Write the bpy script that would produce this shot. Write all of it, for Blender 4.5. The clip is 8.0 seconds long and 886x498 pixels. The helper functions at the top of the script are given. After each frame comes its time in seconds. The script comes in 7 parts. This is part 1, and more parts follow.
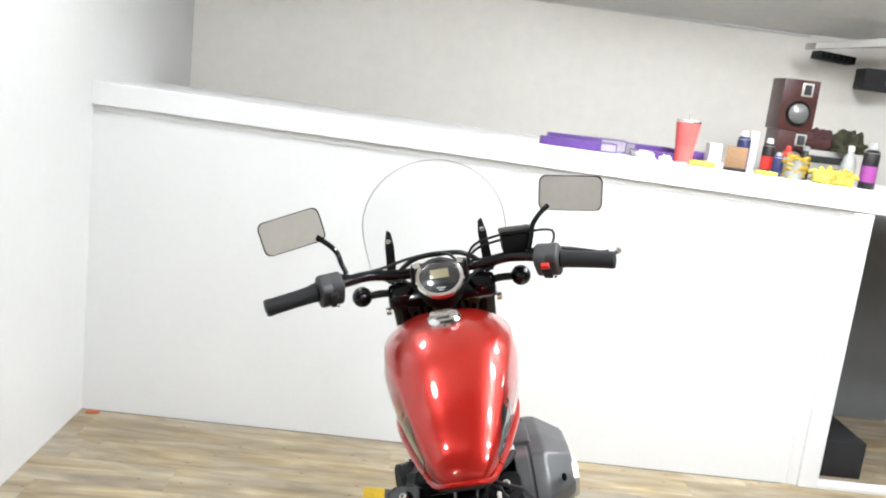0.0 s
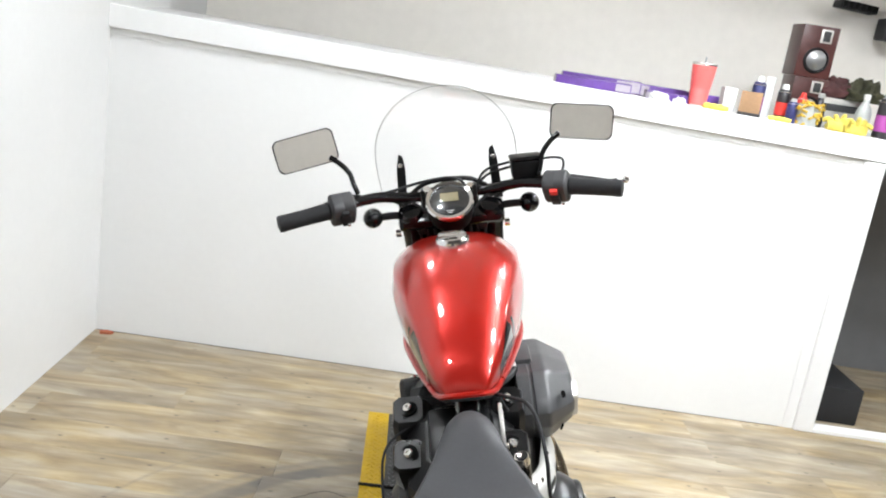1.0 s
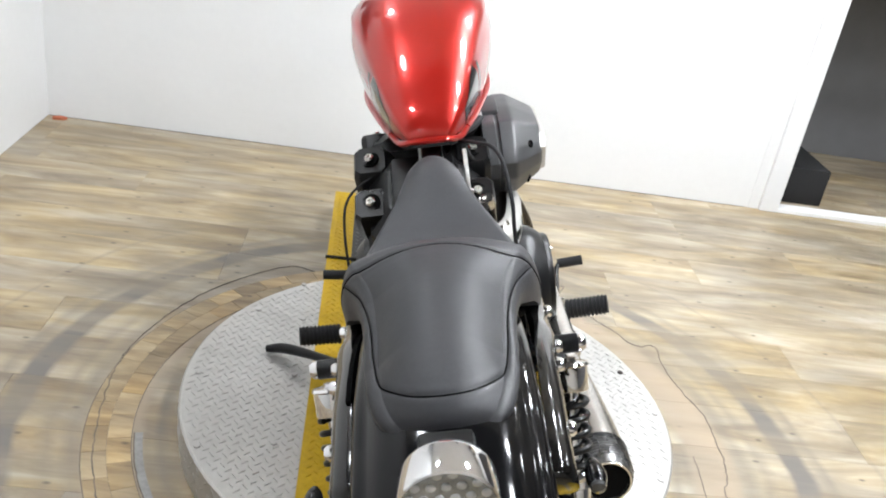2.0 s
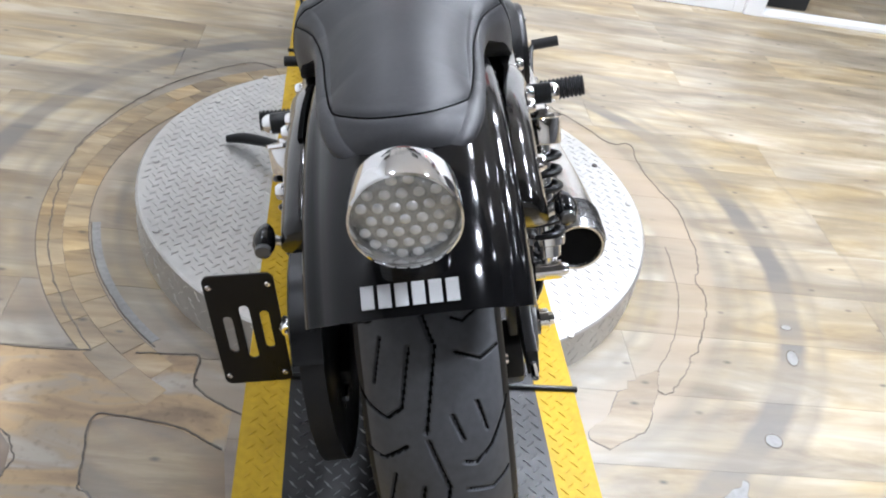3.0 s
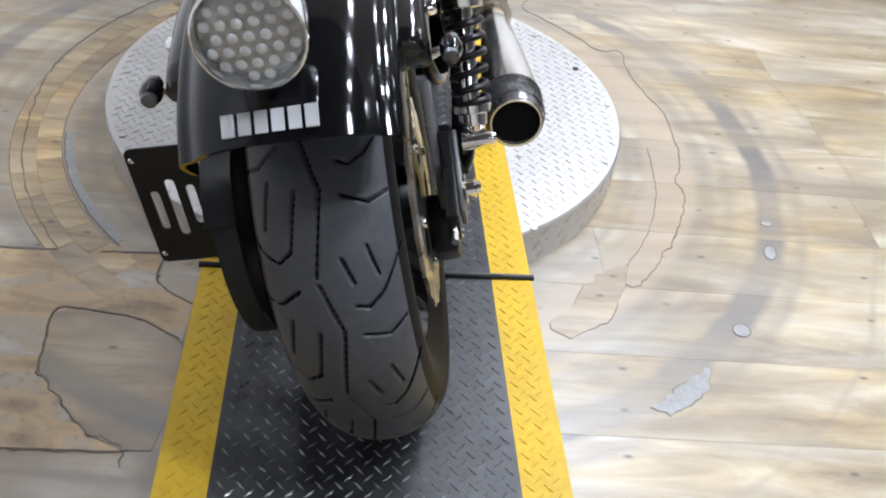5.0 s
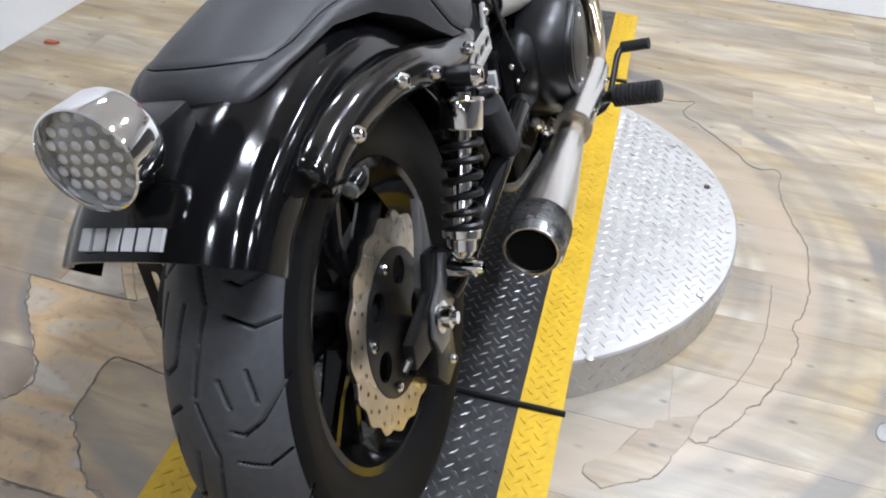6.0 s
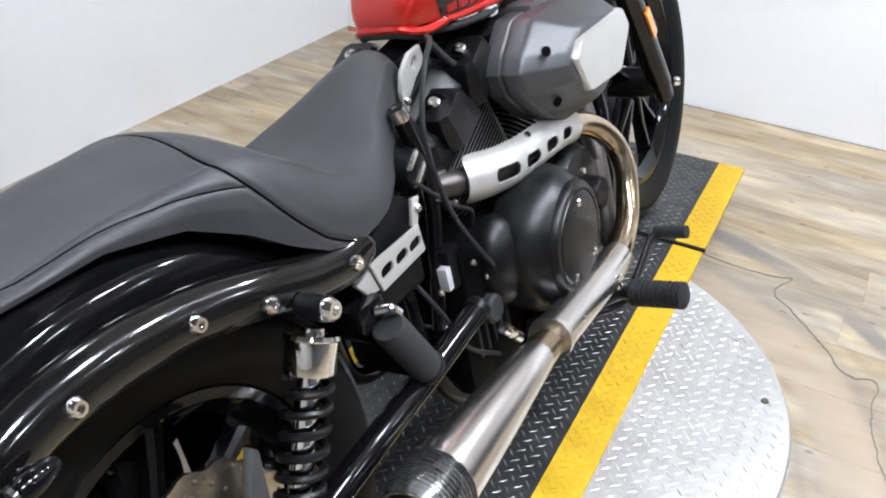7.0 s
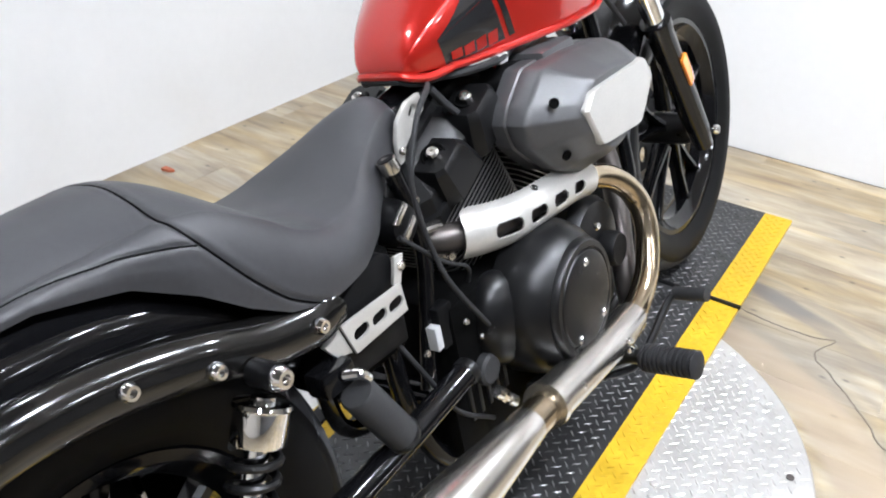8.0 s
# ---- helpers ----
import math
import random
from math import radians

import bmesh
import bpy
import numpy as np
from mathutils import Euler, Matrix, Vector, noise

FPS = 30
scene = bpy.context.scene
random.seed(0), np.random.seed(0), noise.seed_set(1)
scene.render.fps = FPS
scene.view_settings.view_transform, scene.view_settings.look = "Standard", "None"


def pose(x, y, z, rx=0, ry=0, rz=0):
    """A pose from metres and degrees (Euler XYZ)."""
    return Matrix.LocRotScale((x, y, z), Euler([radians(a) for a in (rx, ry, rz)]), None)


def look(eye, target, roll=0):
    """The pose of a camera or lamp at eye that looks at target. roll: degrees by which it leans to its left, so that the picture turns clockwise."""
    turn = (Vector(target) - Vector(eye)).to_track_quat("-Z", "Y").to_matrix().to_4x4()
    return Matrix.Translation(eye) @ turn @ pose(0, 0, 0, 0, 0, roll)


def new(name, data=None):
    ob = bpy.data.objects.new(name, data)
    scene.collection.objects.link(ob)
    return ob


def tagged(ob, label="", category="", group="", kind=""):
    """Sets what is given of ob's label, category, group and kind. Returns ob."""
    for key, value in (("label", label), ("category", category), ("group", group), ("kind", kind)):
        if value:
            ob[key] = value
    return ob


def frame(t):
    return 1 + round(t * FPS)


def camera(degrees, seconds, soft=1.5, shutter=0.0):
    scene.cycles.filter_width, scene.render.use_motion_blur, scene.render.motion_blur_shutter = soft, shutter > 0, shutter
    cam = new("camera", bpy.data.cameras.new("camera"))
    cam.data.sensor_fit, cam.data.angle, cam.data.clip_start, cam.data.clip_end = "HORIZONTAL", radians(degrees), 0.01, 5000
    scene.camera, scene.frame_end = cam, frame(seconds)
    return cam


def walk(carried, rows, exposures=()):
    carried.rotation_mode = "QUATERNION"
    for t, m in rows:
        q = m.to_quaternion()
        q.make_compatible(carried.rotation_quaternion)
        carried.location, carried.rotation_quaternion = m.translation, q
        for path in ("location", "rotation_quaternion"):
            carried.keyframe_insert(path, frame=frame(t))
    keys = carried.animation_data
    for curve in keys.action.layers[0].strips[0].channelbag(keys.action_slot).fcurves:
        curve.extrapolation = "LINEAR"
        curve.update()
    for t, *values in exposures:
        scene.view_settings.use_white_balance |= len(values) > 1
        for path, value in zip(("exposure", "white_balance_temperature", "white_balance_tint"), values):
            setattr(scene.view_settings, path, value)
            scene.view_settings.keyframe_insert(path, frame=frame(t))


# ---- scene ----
cam = camera(54.5, 8.0, soft=2.0)
PATH = [
    (0, (0.15, 0.142, 1.496), (0.208, 2.105, 1.119), 6.8),
    (0.5, (0.146, 0.086, 1.487), (0.174, 2.055, 1.137), 8.6),
    (1, (0.159, 0.092, 1.447), (0.208, 2.029, 0.953), 8.7),
    (1.5, (0.176, 0.11, 1.386), (0.287, 1.988, 0.707), 8.4),
    (2, (0.197, 0.119, 1.309), (0.368, 1.904, 0.424), 9.5),
    (2.2, (0.206, 0.125, 1.274), (0.395, 1.865, 0.305), 9.4),
    (3.3, (0.242, 0.124, 1.139), (0.547, 1.66, -0.107), 12.4),
    (3.5, (0.246, 0.12, 1.117), (0.576, 1.623, -0.161), 12.9),
    (4, (0.252, 0.106, 1.076), (0.613, 1.534, -0.277), 13.3),
    (4.2, (0.25, 0.101, 1.063), (0.615, 1.495, -0.324), 13.1),
    (5.3, (0.526, 0.036, 1.136), (0.514, 1.584, -0.13), 4.5),
    (5.5, (0.616, 0.03, 1.156), (0.432, 1.57, -0.105), 1.7),
    (5.8, (0.684, 0.091, 1.165), (0.271, 1.637, -0.035), 2.0),
    (6, (0.718, 0.196, 1.154), (0.334, 1.735, -0.064), 4.0),
    (6.3, (0.786, 0.317, 1.187), (0.389, 1.852, -0.032), 0.3),
    (6.5, (0.81, 0.405, 1.173), (0.34, 1.919, -0.046), -0.1),
    (6.8, (0.883, 0.532, 1.187), (0.215, 2.051, 0.071), 1.6),
    (7, (0.923, 0.598, 1.192), (0.127, 2.081, 0.112), 2.6),
    (7.3, (0.961, 0.669, 1.198), (0.095, 2.1, 0.101), 2.3),
    (7.5, (0.966, 0.699, 1.205), (0.088, 2.133, 0.122), 3.3),
    (8, (0.965, 0.708, 1.205), (0.029, 2.136, 0.163), 2.7),
]
EXPOSURES = [(0, 0.06, 6450, 10), (1.0, 0.03, 6450, 10), (2.0, 0.0, 6350, 11), (3.5, 0.04, 5900, 14), (5.5, -0.2, 5950, 14), (6.5, -0.25, 6000, 14), (7.2, 0.0, 6050, 14), (8.0, 0.08, 6150, 13)]
walk(cam, [(t, look(eye, target, roll)) for t, eye, target, roll in PATH], EXPOSURES)

# ---------- light ----------
world = bpy.data.worlds.new("world")
scene.world = world
world.use_nodes = True
world.node_tree.nodes["Background"].inputs[0].default_value = (0.9, 0.95, 1.0, 1)
world.node_tree.nodes["Background"].inputs[1].default_value = 0.05

# ---------- materials ----------


def mat(name, color, rough=0.5, metal=0.0, spec=0.5, coat=0.0, grain=None, amount=0.0, bump=None, height=0.0, coat_rough=0.05):
    """A plain surface: base colour with a two-scale variation (grain, metres) and fine relief (bump, metres)."""
    m = bpy.data.materials.new(name)
    m.use_nodes = True
    nt = m.node_tree
    b = nt.nodes["Principled BSDF"]
    b.inputs["Base Color"].default_value = (*color, 1)
    b.inputs["Roughness"].default_value = rough
    b.inputs["Metallic"].default_value = metal
    b.inputs["Specular IOR Level"].default_value = spec
    b.inputs["Coat Weight"].default_value = coat
    b.inputs["Coat Roughness"].default_value = coat_rough
    tc = nt.nodes.new("ShaderNodeTexCoord")
    if grain:
        fine = nt.nodes.new("ShaderNodeTexNoise")
        fine.inputs["Scale"].default_value = 1 / grain
        fine.inputs["Detail"].default_value = 6
        wide = nt.nodes.new("ShaderNodeTexNoise")
        wide.inputs["Scale"].default_value = 0.12 / grain
        wide.inputs["Detail"].default_value = 4
        mix = nt.nodes.new("ShaderNodeMath")
        mix.operation = "ADD"
        ramp = nt.nodes.new("ShaderNodeMapRange")
        ramp.inputs["From Min"].default_value, ramp.inputs["From Max"].default_value = 0.6, 1.4
        ramp.inputs["To Min"].default_value, ramp.inputs["To Max"].default_value = 1 - amount, 1 + amount
        hsv = nt.nodes.new("ShaderNodeHueSaturation")
        hsv.inputs["Color"].default_value = (*color, 1)
        for tex in (fine, wide):
            nt.links.new(tc.outputs["Object"], tex.inputs["Vector"])
        nt.links.new(fine.outputs["Fac"], mix.inputs[0])
        nt.links.new(wide.outputs["Fac"], mix.inputs[1])
        nt.links.new(mix.outputs[0], ramp.inputs["Value"])
        nt.links.new(ramp.outputs[0], hsv.inputs["Value"])
        nt.links.new(hsv.outputs[0], b.inputs["Base Color"])
        rr = nt.nodes.new("ShaderNodeMapRange")
        rr.inputs["From Min"].default_value, rr.inputs["From Max"].default_value = 0.3, 0.7
        rr.inputs["To Min"].default_value, rr.inputs["To Max"].default_value = max(0.02, rough - min(0.06, amount * 0.3)), min(1, rough + min(0.06, amount * 0.3))
        nt.links.new(wide.outputs["Fac"], rr.inputs["Value"])
        nt.links.new(rr.outputs[0], b.inputs["Roughness"])
    if bump:
        tex = nt.nodes.new("ShaderNodeTexNoise")
        tex.inputs["Scale"].default_value = 1 / bump
        tex.inputs["Detail"].default_value = 3
        bp = nt.nodes.new("ShaderNodeBump")
        bp.inputs["Distance"].default_value = height
        bp.inputs["Strength"].default_value = 0.6
        nt.links.new(tc.outputs["Object"], tex.inputs["Vector"])
        nt.links.new(tex.outputs["Fac"], bp.inputs["Height"])
        nt.links.new(bp.outputs[0], b.inputs["Normal"])
    return m


def glass(name, color, rough=0.0):
    m = mat(name, color, rough)
    b = m.node_tree.nodes["Principled BSDF"]
    b.inputs["Transmission Weight"].default_value = 1.0
    b.inputs["IOR"].default_value = 1.45
    return m


def lamp_mat(name, color, power):
    m = mat(name, color, 0.4)
    b = m.node_tree.nodes["Principled BSDF"]
    b.inputs["Emission Color"].default_value = (*color, 1)
    b.inputs["Emission Strength"].default_value = power
    return m


def floor_mat(name="oak_laminate", turn=0.0, warm=(1, 1, 1), spread=(0.95, 1.06), scale=1.0, rings_at=None):
    """Grey-brown printed oak: streaks along x, knots, scuffs, and a tone of its own for each board; rings_at is the centre of the circular wear."""
    m = mat(name, (0.4, 0.3, 0.2), 0.4, spec=0.85)
    nt = m.node_tree
    b = nt.nodes["Principled BSDF"]
    N, L = nt.nodes.new, nt.links.new
    geo = N("ShaderNodeNewGeometry")
    info = N("ShaderNodeObjectInfo")
    shift = N("ShaderNodeVectorMath")
    shift.operation = "MULTIPLY_ADD"
    shift.inputs[1].default_value = (1, 1, 1)
    comb = N("ShaderNodeCombineXYZ")
    k = N("ShaderNodeMath")
    k.operation = "MULTIPLY"
    k.inputs[1].default_value = 37.0
    L(info.outputs["Random"], k.inputs[0])
    L(k.outputs[0], comb.inputs[0])
    L(k.outputs[0], comb.inputs[2])
    L(geo.outputs["Position"], shift.inputs[0])
    L(comb.outputs[0], shift.inputs[2])
    streak = N("ShaderNodeMapping")
    streak.inputs["Scale"].default_value = (2.7 * scale, 15 * scale, 1)
    streak.inputs["Rotation"].default_value = (0, 0, radians(turn))
    L(shift.outputs[0], streak.inputs["Vector"])
    t1 = N("ShaderNodeTexNoise")
    t1.inputs["Scale"].default_value, t1.inputs["Detail"].default_value, t1.inputs["Distortion"].default_value = 1.0, 9, 0.6
    t1.inputs["Roughness"].default_value = 0.62
    L(streak.outputs[0], t1.inputs["Vector"])
    blot = N("ShaderNodeMapping")
    blot.inputs["Scale"].default_value = (1.9, 6.5, 1)
    L(shift.outputs[0], blot.inputs["Vector"])
    t2 = N("ShaderNodeTexNoise")
    t2.inputs["Scale"].default_value, t2.inputs["Detail"].default_value = 1.3, 5
    L(blot.outputs[0], t2.inputs["Vector"])
    knots = N("ShaderNodeTexVoronoi")
    knots.voronoi_dimensions = "2D"
    knots.inputs["Scale"].default_value = 4.2
    kmap = N("ShaderNodeMapping")
    kmap.inputs["Scale"].default_value = (0.9, 1.7, 1)
    L(shift.outputs[0], kmap.inputs["Vector"])
    L(kmap.outputs[0], knots.inputs["Vector"])
    kr = N("ShaderNodeMapRange")
    kr.inputs["From Min"].default_value, kr.inputs["From Max"].default_value = 0.01, 0.045
    kr.inputs["To Min"].default_value, kr.inputs["To Max"].default_value = 0.3, 1.0
    L(knots.outputs["Distance"], kr.inputs["Value"])
    cr = N("ShaderNodeValToRGB")
    e = cr.color_ramp.elements
    e[0].position, e[0].color = 0.3, (0.17, 0.13, 0.088, 1)
    e[1].position, e[1].color = 0.7, (0.44, 0.394, 0.322, 1)
    mid = e.new(0.5)
    mid.color = (0.305, 0.256, 0.185, 1)
    L(t1.outputs["Fac"], cr.inputs["Fac"])
    cr2 = N("ShaderNodeValToRGB")
    e = cr2.color_ramp.elements
    e[0].position, e[0].color = 0.34, (0.7, 0.685, 0.67, 1)
    e[1].position, e[1].color = 0.68, (1.17, 1.15, 1.1, 1)
    L(t2.outputs["Fac"], cr2.inputs["Fac"])
    mul = N("ShaderNodeMix")
    mul.data_type, mul.blend_type = "RGBA", "MULTIPLY"
    mul.inputs["Factor"].default_value = 1.0
    L(cr.outputs[0], mul.inputs["A"])
    L(cr2.outputs[0], mul.inputs["B"])
    t3 = N("ShaderNodeTexNoise")
    t3.inputs["Scale"].default_value, t3.inputs["Detail"].default_value = 2.1, 3
    L(blot.outputs[0], t3.inputs["Vector"])
    cr3 = N("ShaderNodeValToRGB")
    e = cr3.color_ramp.elements
    e[0].position, e[0].color = 0.42, (1, 1, 1, 1)
    e[1].position, e[1].color = 0.62, (1.1, 1.0, 0.76, 1)
    L(t3.outputs["Fac"], cr3.inputs["Fac"])
    tint = N("ShaderNodeMix")
    tint.data_type, tint.blend_type = "RGBA", "MULTIPLY"
    tint.inputs["Factor"].default_value = 0.6
    L(mul.outputs["Result"], tint.inputs["A"])
    L(cr3.outputs[0], tint.inputs["B"])
    hsv = N("ShaderNodeHueSaturation")
    tone = N("ShaderNodeMapRange")
    tone.inputs["To Min"].default_value, tone.inputs["To Max"].default_value = spread
    L(info.outputs["Random"], tone.inputs["Value"])
    spin = N("ShaderNodeMath")
    spin.operation = "PINGPONG"
    spin.inputs[1].default_value = 1.0
    L(k.outputs[0], spin.inputs[0])
    sat = N("ShaderNodeMapRange")
    sat.inputs["To Min"].default_value, sat.inputs["To Max"].default_value = 0.85, 1.18
    L(spin.outputs[0], sat.inputs["Value"])
    L(sat.outputs[0], hsv.inputs["Saturation"])
    km = N("ShaderNodeMath")
    km.operation = "MULTIPLY"
    L(tone.outputs[0], km.inputs[0])
    L(kr.outputs[0], km.inputs[1])
    L(km.outputs[0], hsv.inputs["Value"])
    L(tint.outputs["Result"], hsv.inputs["Color"])
    # dirt in patches and fine specks
    dirt = N("ShaderNodeTexNoise")
    dirt.inputs["Scale"].default_value, dirt.inputs["Detail"].default_value = 3.4, 8
    L(geo.outputs["Position"], dirt.inputs["Vector"])
    dr = N("ShaderNodeMapRange")
    dr.inputs["From Min"].default_value, dr.inputs["From Max"].default_value = 0.5, 0.72
    dr.inputs["To Min"].default_value, dr.inputs["To Max"].default_value = 0.0, 0.5
    L(dirt.outputs["Fac"], dr.inputs["Value"])
    soil = N("ShaderNodeMix")
    soil.data_type = "RGBA"
    soil.inputs["B"].default_value = (0.19, 0.145, 0.09, 1)
    L(dr.outputs[0], soil.inputs["Factor"])
    L(hsv.outputs[0], soil.inputs["A"])
    last = soil.outputs["Result"]
    if rings_at:
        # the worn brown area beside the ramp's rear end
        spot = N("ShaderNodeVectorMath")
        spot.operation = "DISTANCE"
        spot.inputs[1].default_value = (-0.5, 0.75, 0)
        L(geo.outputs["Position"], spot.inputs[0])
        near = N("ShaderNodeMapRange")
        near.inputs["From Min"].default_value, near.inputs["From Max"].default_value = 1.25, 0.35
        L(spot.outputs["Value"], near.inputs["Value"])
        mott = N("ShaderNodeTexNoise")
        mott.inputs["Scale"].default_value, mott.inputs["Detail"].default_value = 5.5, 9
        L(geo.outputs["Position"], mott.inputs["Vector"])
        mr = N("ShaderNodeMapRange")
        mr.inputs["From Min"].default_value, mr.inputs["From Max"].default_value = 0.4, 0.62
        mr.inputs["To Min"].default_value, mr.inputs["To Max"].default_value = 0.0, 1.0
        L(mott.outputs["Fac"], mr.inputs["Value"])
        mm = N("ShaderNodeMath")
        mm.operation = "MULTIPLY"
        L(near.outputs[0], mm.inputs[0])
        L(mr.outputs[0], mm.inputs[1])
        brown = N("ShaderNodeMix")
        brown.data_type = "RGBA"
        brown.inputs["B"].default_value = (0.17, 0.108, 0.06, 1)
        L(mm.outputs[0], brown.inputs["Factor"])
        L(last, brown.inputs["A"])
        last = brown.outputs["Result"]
        sub = N("ShaderNodeVectorMath")
        sub.operation = "SUBTRACT"
        sub.inputs[1].default_value = (*rings_at, 0)
        L(geo.outputs["Position"], sub.inputs[0])
        wob = N("ShaderNodeTexNoise")
        wob.inputs["Scale"].default_value, wob.inputs["Detail"].default_value = 5.0, 6
        L(geo.outputs["Position"], wob.inputs["Vector"])
        far = N("ShaderNodeVectorMath")
        far.operation = "LENGTH"
        L(sub.outputs[0], far.inputs[0])
        add = N("ShaderNodeMath")
        add.operation = "MULTIPLY_ADD"
        add.inputs[1].default_value = 0.045
        L(wob.outputs["Fac"], add.inputs[0])
        L(far.outputs["Value"], add.inputs[2])
        rng = N("ShaderNodeMapRange")
        rng.inputs["From Min"].default_value, rng.inputs["From Max"].default_value = 0.615, 1.315
        L(add.outputs[0], rng.inputs["Value"])
        band = N("ShaderNodeValToRGB")
        e = band.color_ramp.elements
        e[0].position, e[0].color = 0.0, (0.1, 0.1, 0.1, 1)
        e[1].position, e[1].color = 1.0, (0, 0, 0, 1)
        for q, g in ((0.03, 0.4), (0.055, 0.1), (0.09, 0.25), (0.22, 0.12), (0.29, 0.35), (0.33, 0.05), (0.36, 0.25), (0.4, 0.0), (0.44, 0.05), (0.465, 0.62), (0.525, 0.6), (0.55, 0.1), (0.59, 0.3), (0.615, 0.0), (0.8, 0.0), (0.815, 0.22), (0.83, 0.0)):
            p = e.new(q)
            p.color = (g, g, g, 1)
        L(rng.outputs[0], band.inputs["Fac"])
        fade = N("ShaderNodeMath")
        fade.operation = "MULTIPLY"
        wr = N("ShaderNodeMapRange")
        wr.inputs["From Min"].default_value, wr.inputs["From Max"].default_value = 0.36, 0.64
        wr.inputs["To Min"].default_value, wr.inputs["To Max"].default_value = 0.6, 1.7
        L(t2.outputs["Fac"], wr.inputs["Value"])
        L(band.outputs[0], fade.inputs[0])
        L(wr.outputs[0], fade.inputs[1])
        tan = N("ShaderNodeValToRGB")
        e = tan.color_ramp.elements
        e[0].position, e[0].color = 0.075, (0, 0, 0, 1)
        e[1].position, e[1].color = 0.27, (0, 0, 0, 1)
        for q in (0.1, 0.245):
            e.new(q).color = (0.55, 0.55, 0.55, 1)
        L(rng.outputs[0], tan.inputs["Fac"])
        tm = N("ShaderNodeMath")
        tm.operation = "MULTIPLY"
        L(tan.outputs[0], tm.inputs[0])
        L(wr.outputs[0], tm.inputs[1])
        tanned = N("ShaderNodeMix")
        tanned.data_type = "RGBA"
        tanned.inputs["B"].default_value = (0.36, 0.27, 0.18, 1)
        L(tm.outputs[0], tanned.inputs["Factor"])
        L(last, tanned.inputs["A"])
        last = tanned.outputs["Result"]
        scuff = N("ShaderNodeMix")
        scuff.data_type = "RGBA"
        scuff.inputs["B"].default_value = (0.13, 0.115, 0.1, 1)
        L(fade.outputs[0], scuff.inputs["Factor"])
        L(last, scuff.inputs["A"])
        last = scuff.outputs["Result"]
    tinted = N("ShaderNodeMix")
    tinted.data_type, tinted.blend_type = "RGBA", "MULTIPLY"
    tinted.inputs["Factor"].default_value = 1.0
    tinted.inputs["B"].default_value = (*warm, 1)
    L(last, tinted.inputs["A"])
    L(tinted.outputs["Result"], b.inputs["Base Color"])
    bp = N("ShaderNodeBump")
    bp.inputs["Distance"].default_value, bp.inputs["Strength"].default_value = 0.0006, 0.4
    L(t1.outputs["Fac"], bp.inputs["Height"])
    L(bp.outputs[0], b.inputs["Normal"])
    return m


WHITE = mat("white_paint", (0.72, 0.72, 0.715), 0.55, grain=0.03, amount=0.02, bump=0.006, height=0.0003)
# cream lifted above its own tone because little light reaches the recess
BRIGHTCREAM = mat("brightened_cream_paint", (0.88, 0.84, 0.78), 0.6, grain=0.06, amount=0.04)
CASTGREY = mat("grey_cast_alloy", (0.16, 0.16, 0.16), 0.45, metal=0.6, grain=0.004, amount=0.15)
REARPAINT = mat("beige_paint", (0.78, 0.74, 0.68), 0.6, grain=0.06, amount=0.05)
# black sidewall rubber, darkened further for the shade under the mudguard
SHADEDSIDE = mat("shaded_tyre_sidewall", (0.0045, 0.0045, 0.0048), 0.5, spec=0.1)
CEIL = mat("ceiling_paint", (0.78, 0.76, 0.73), 0.8, grain=0.05, amount=0.05, bump=0.01, height=0.001)
# grey deepened so the colour holds the shade of the recess
SHADEGREY = mat("shade_darkened_grey_wall", (0.17, 0.17, 0.175), 0.7, grain=0.08, amount=0.08)
DARKBOX = mat("dark_panel", (0.012, 0.012, 0.013), 0.7)
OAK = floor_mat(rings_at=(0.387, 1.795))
OAKRING = floor_mat("worn_oak_stave", 40, (1.05, 0.92, 0.68), (0.8, 1.15), 1.6)
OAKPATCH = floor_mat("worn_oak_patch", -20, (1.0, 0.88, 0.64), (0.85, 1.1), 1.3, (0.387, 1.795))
CRACK = mat("grimy_joint", (0.06, 0.05, 0.045), 0.9)
JOINT = mat("floor_joint", (0.14, 0.12, 0.1), 0.9, grain=0.01, amount=0.5)
FILLER = floor_mat("brown_grey_filler", 15, (0.92, 0.84, 0.74), (0.85, 1.1), 0.9)
GREYFILL = mat("grey_filler", (0.27, 0.262, 0.25), 0.7, grain=0.01, amount=0.25)
PLATE = mat("aluminium_tread_plate", (0.55, 0.54, 0.52), 0.34, metal=0.75, grain=0.02, amount=0.12)
BLACKPLATE = mat("black_painted_tread_plate", (0.02, 0.02, 0.0205), 0.4, spec=0.35, grain=0.015, amount=0.4)
# lugs paler than the plate: worn paint plus glossy highlights in the colour
BLACKLUG = mat("worn_highlit_tread_plate", (0.16, 0.16, 0.162), 0.3, metal=0.5, grain=0.006, amount=0.5)
YELLOWPLATE = mat("yellow_painted_tread_plate", (0.5, 0.32, 0.014), 0.5, spec=0.22, grain=0.012, amount=0.18)
RED = mat("candy_red_paint", (0.42, 0.011, 0.005), 0.28, metal=0.55, coat=1.0, coat_rough=0.03)
GLOSS = mat("gloss_black_paint", (0.003, 0.003, 0.0034), 0.12, spec=0.2, coat=0.22, coat_rough=0.04)
RAILBLACK = mat("semi_gloss_black_paint", (0.004, 0.0038, 0.0036), 0.14, spec=0.4, coat=0.5, coat_rough=0.06, grain=0.02, amount=0.15)
SATIN = mat("satin_black_metal", (0.0045, 0.0045, 0.0048), 0.33, spec=0.28, grain=0.004, amount=0.25, bump=0.0015, height=0.0001)
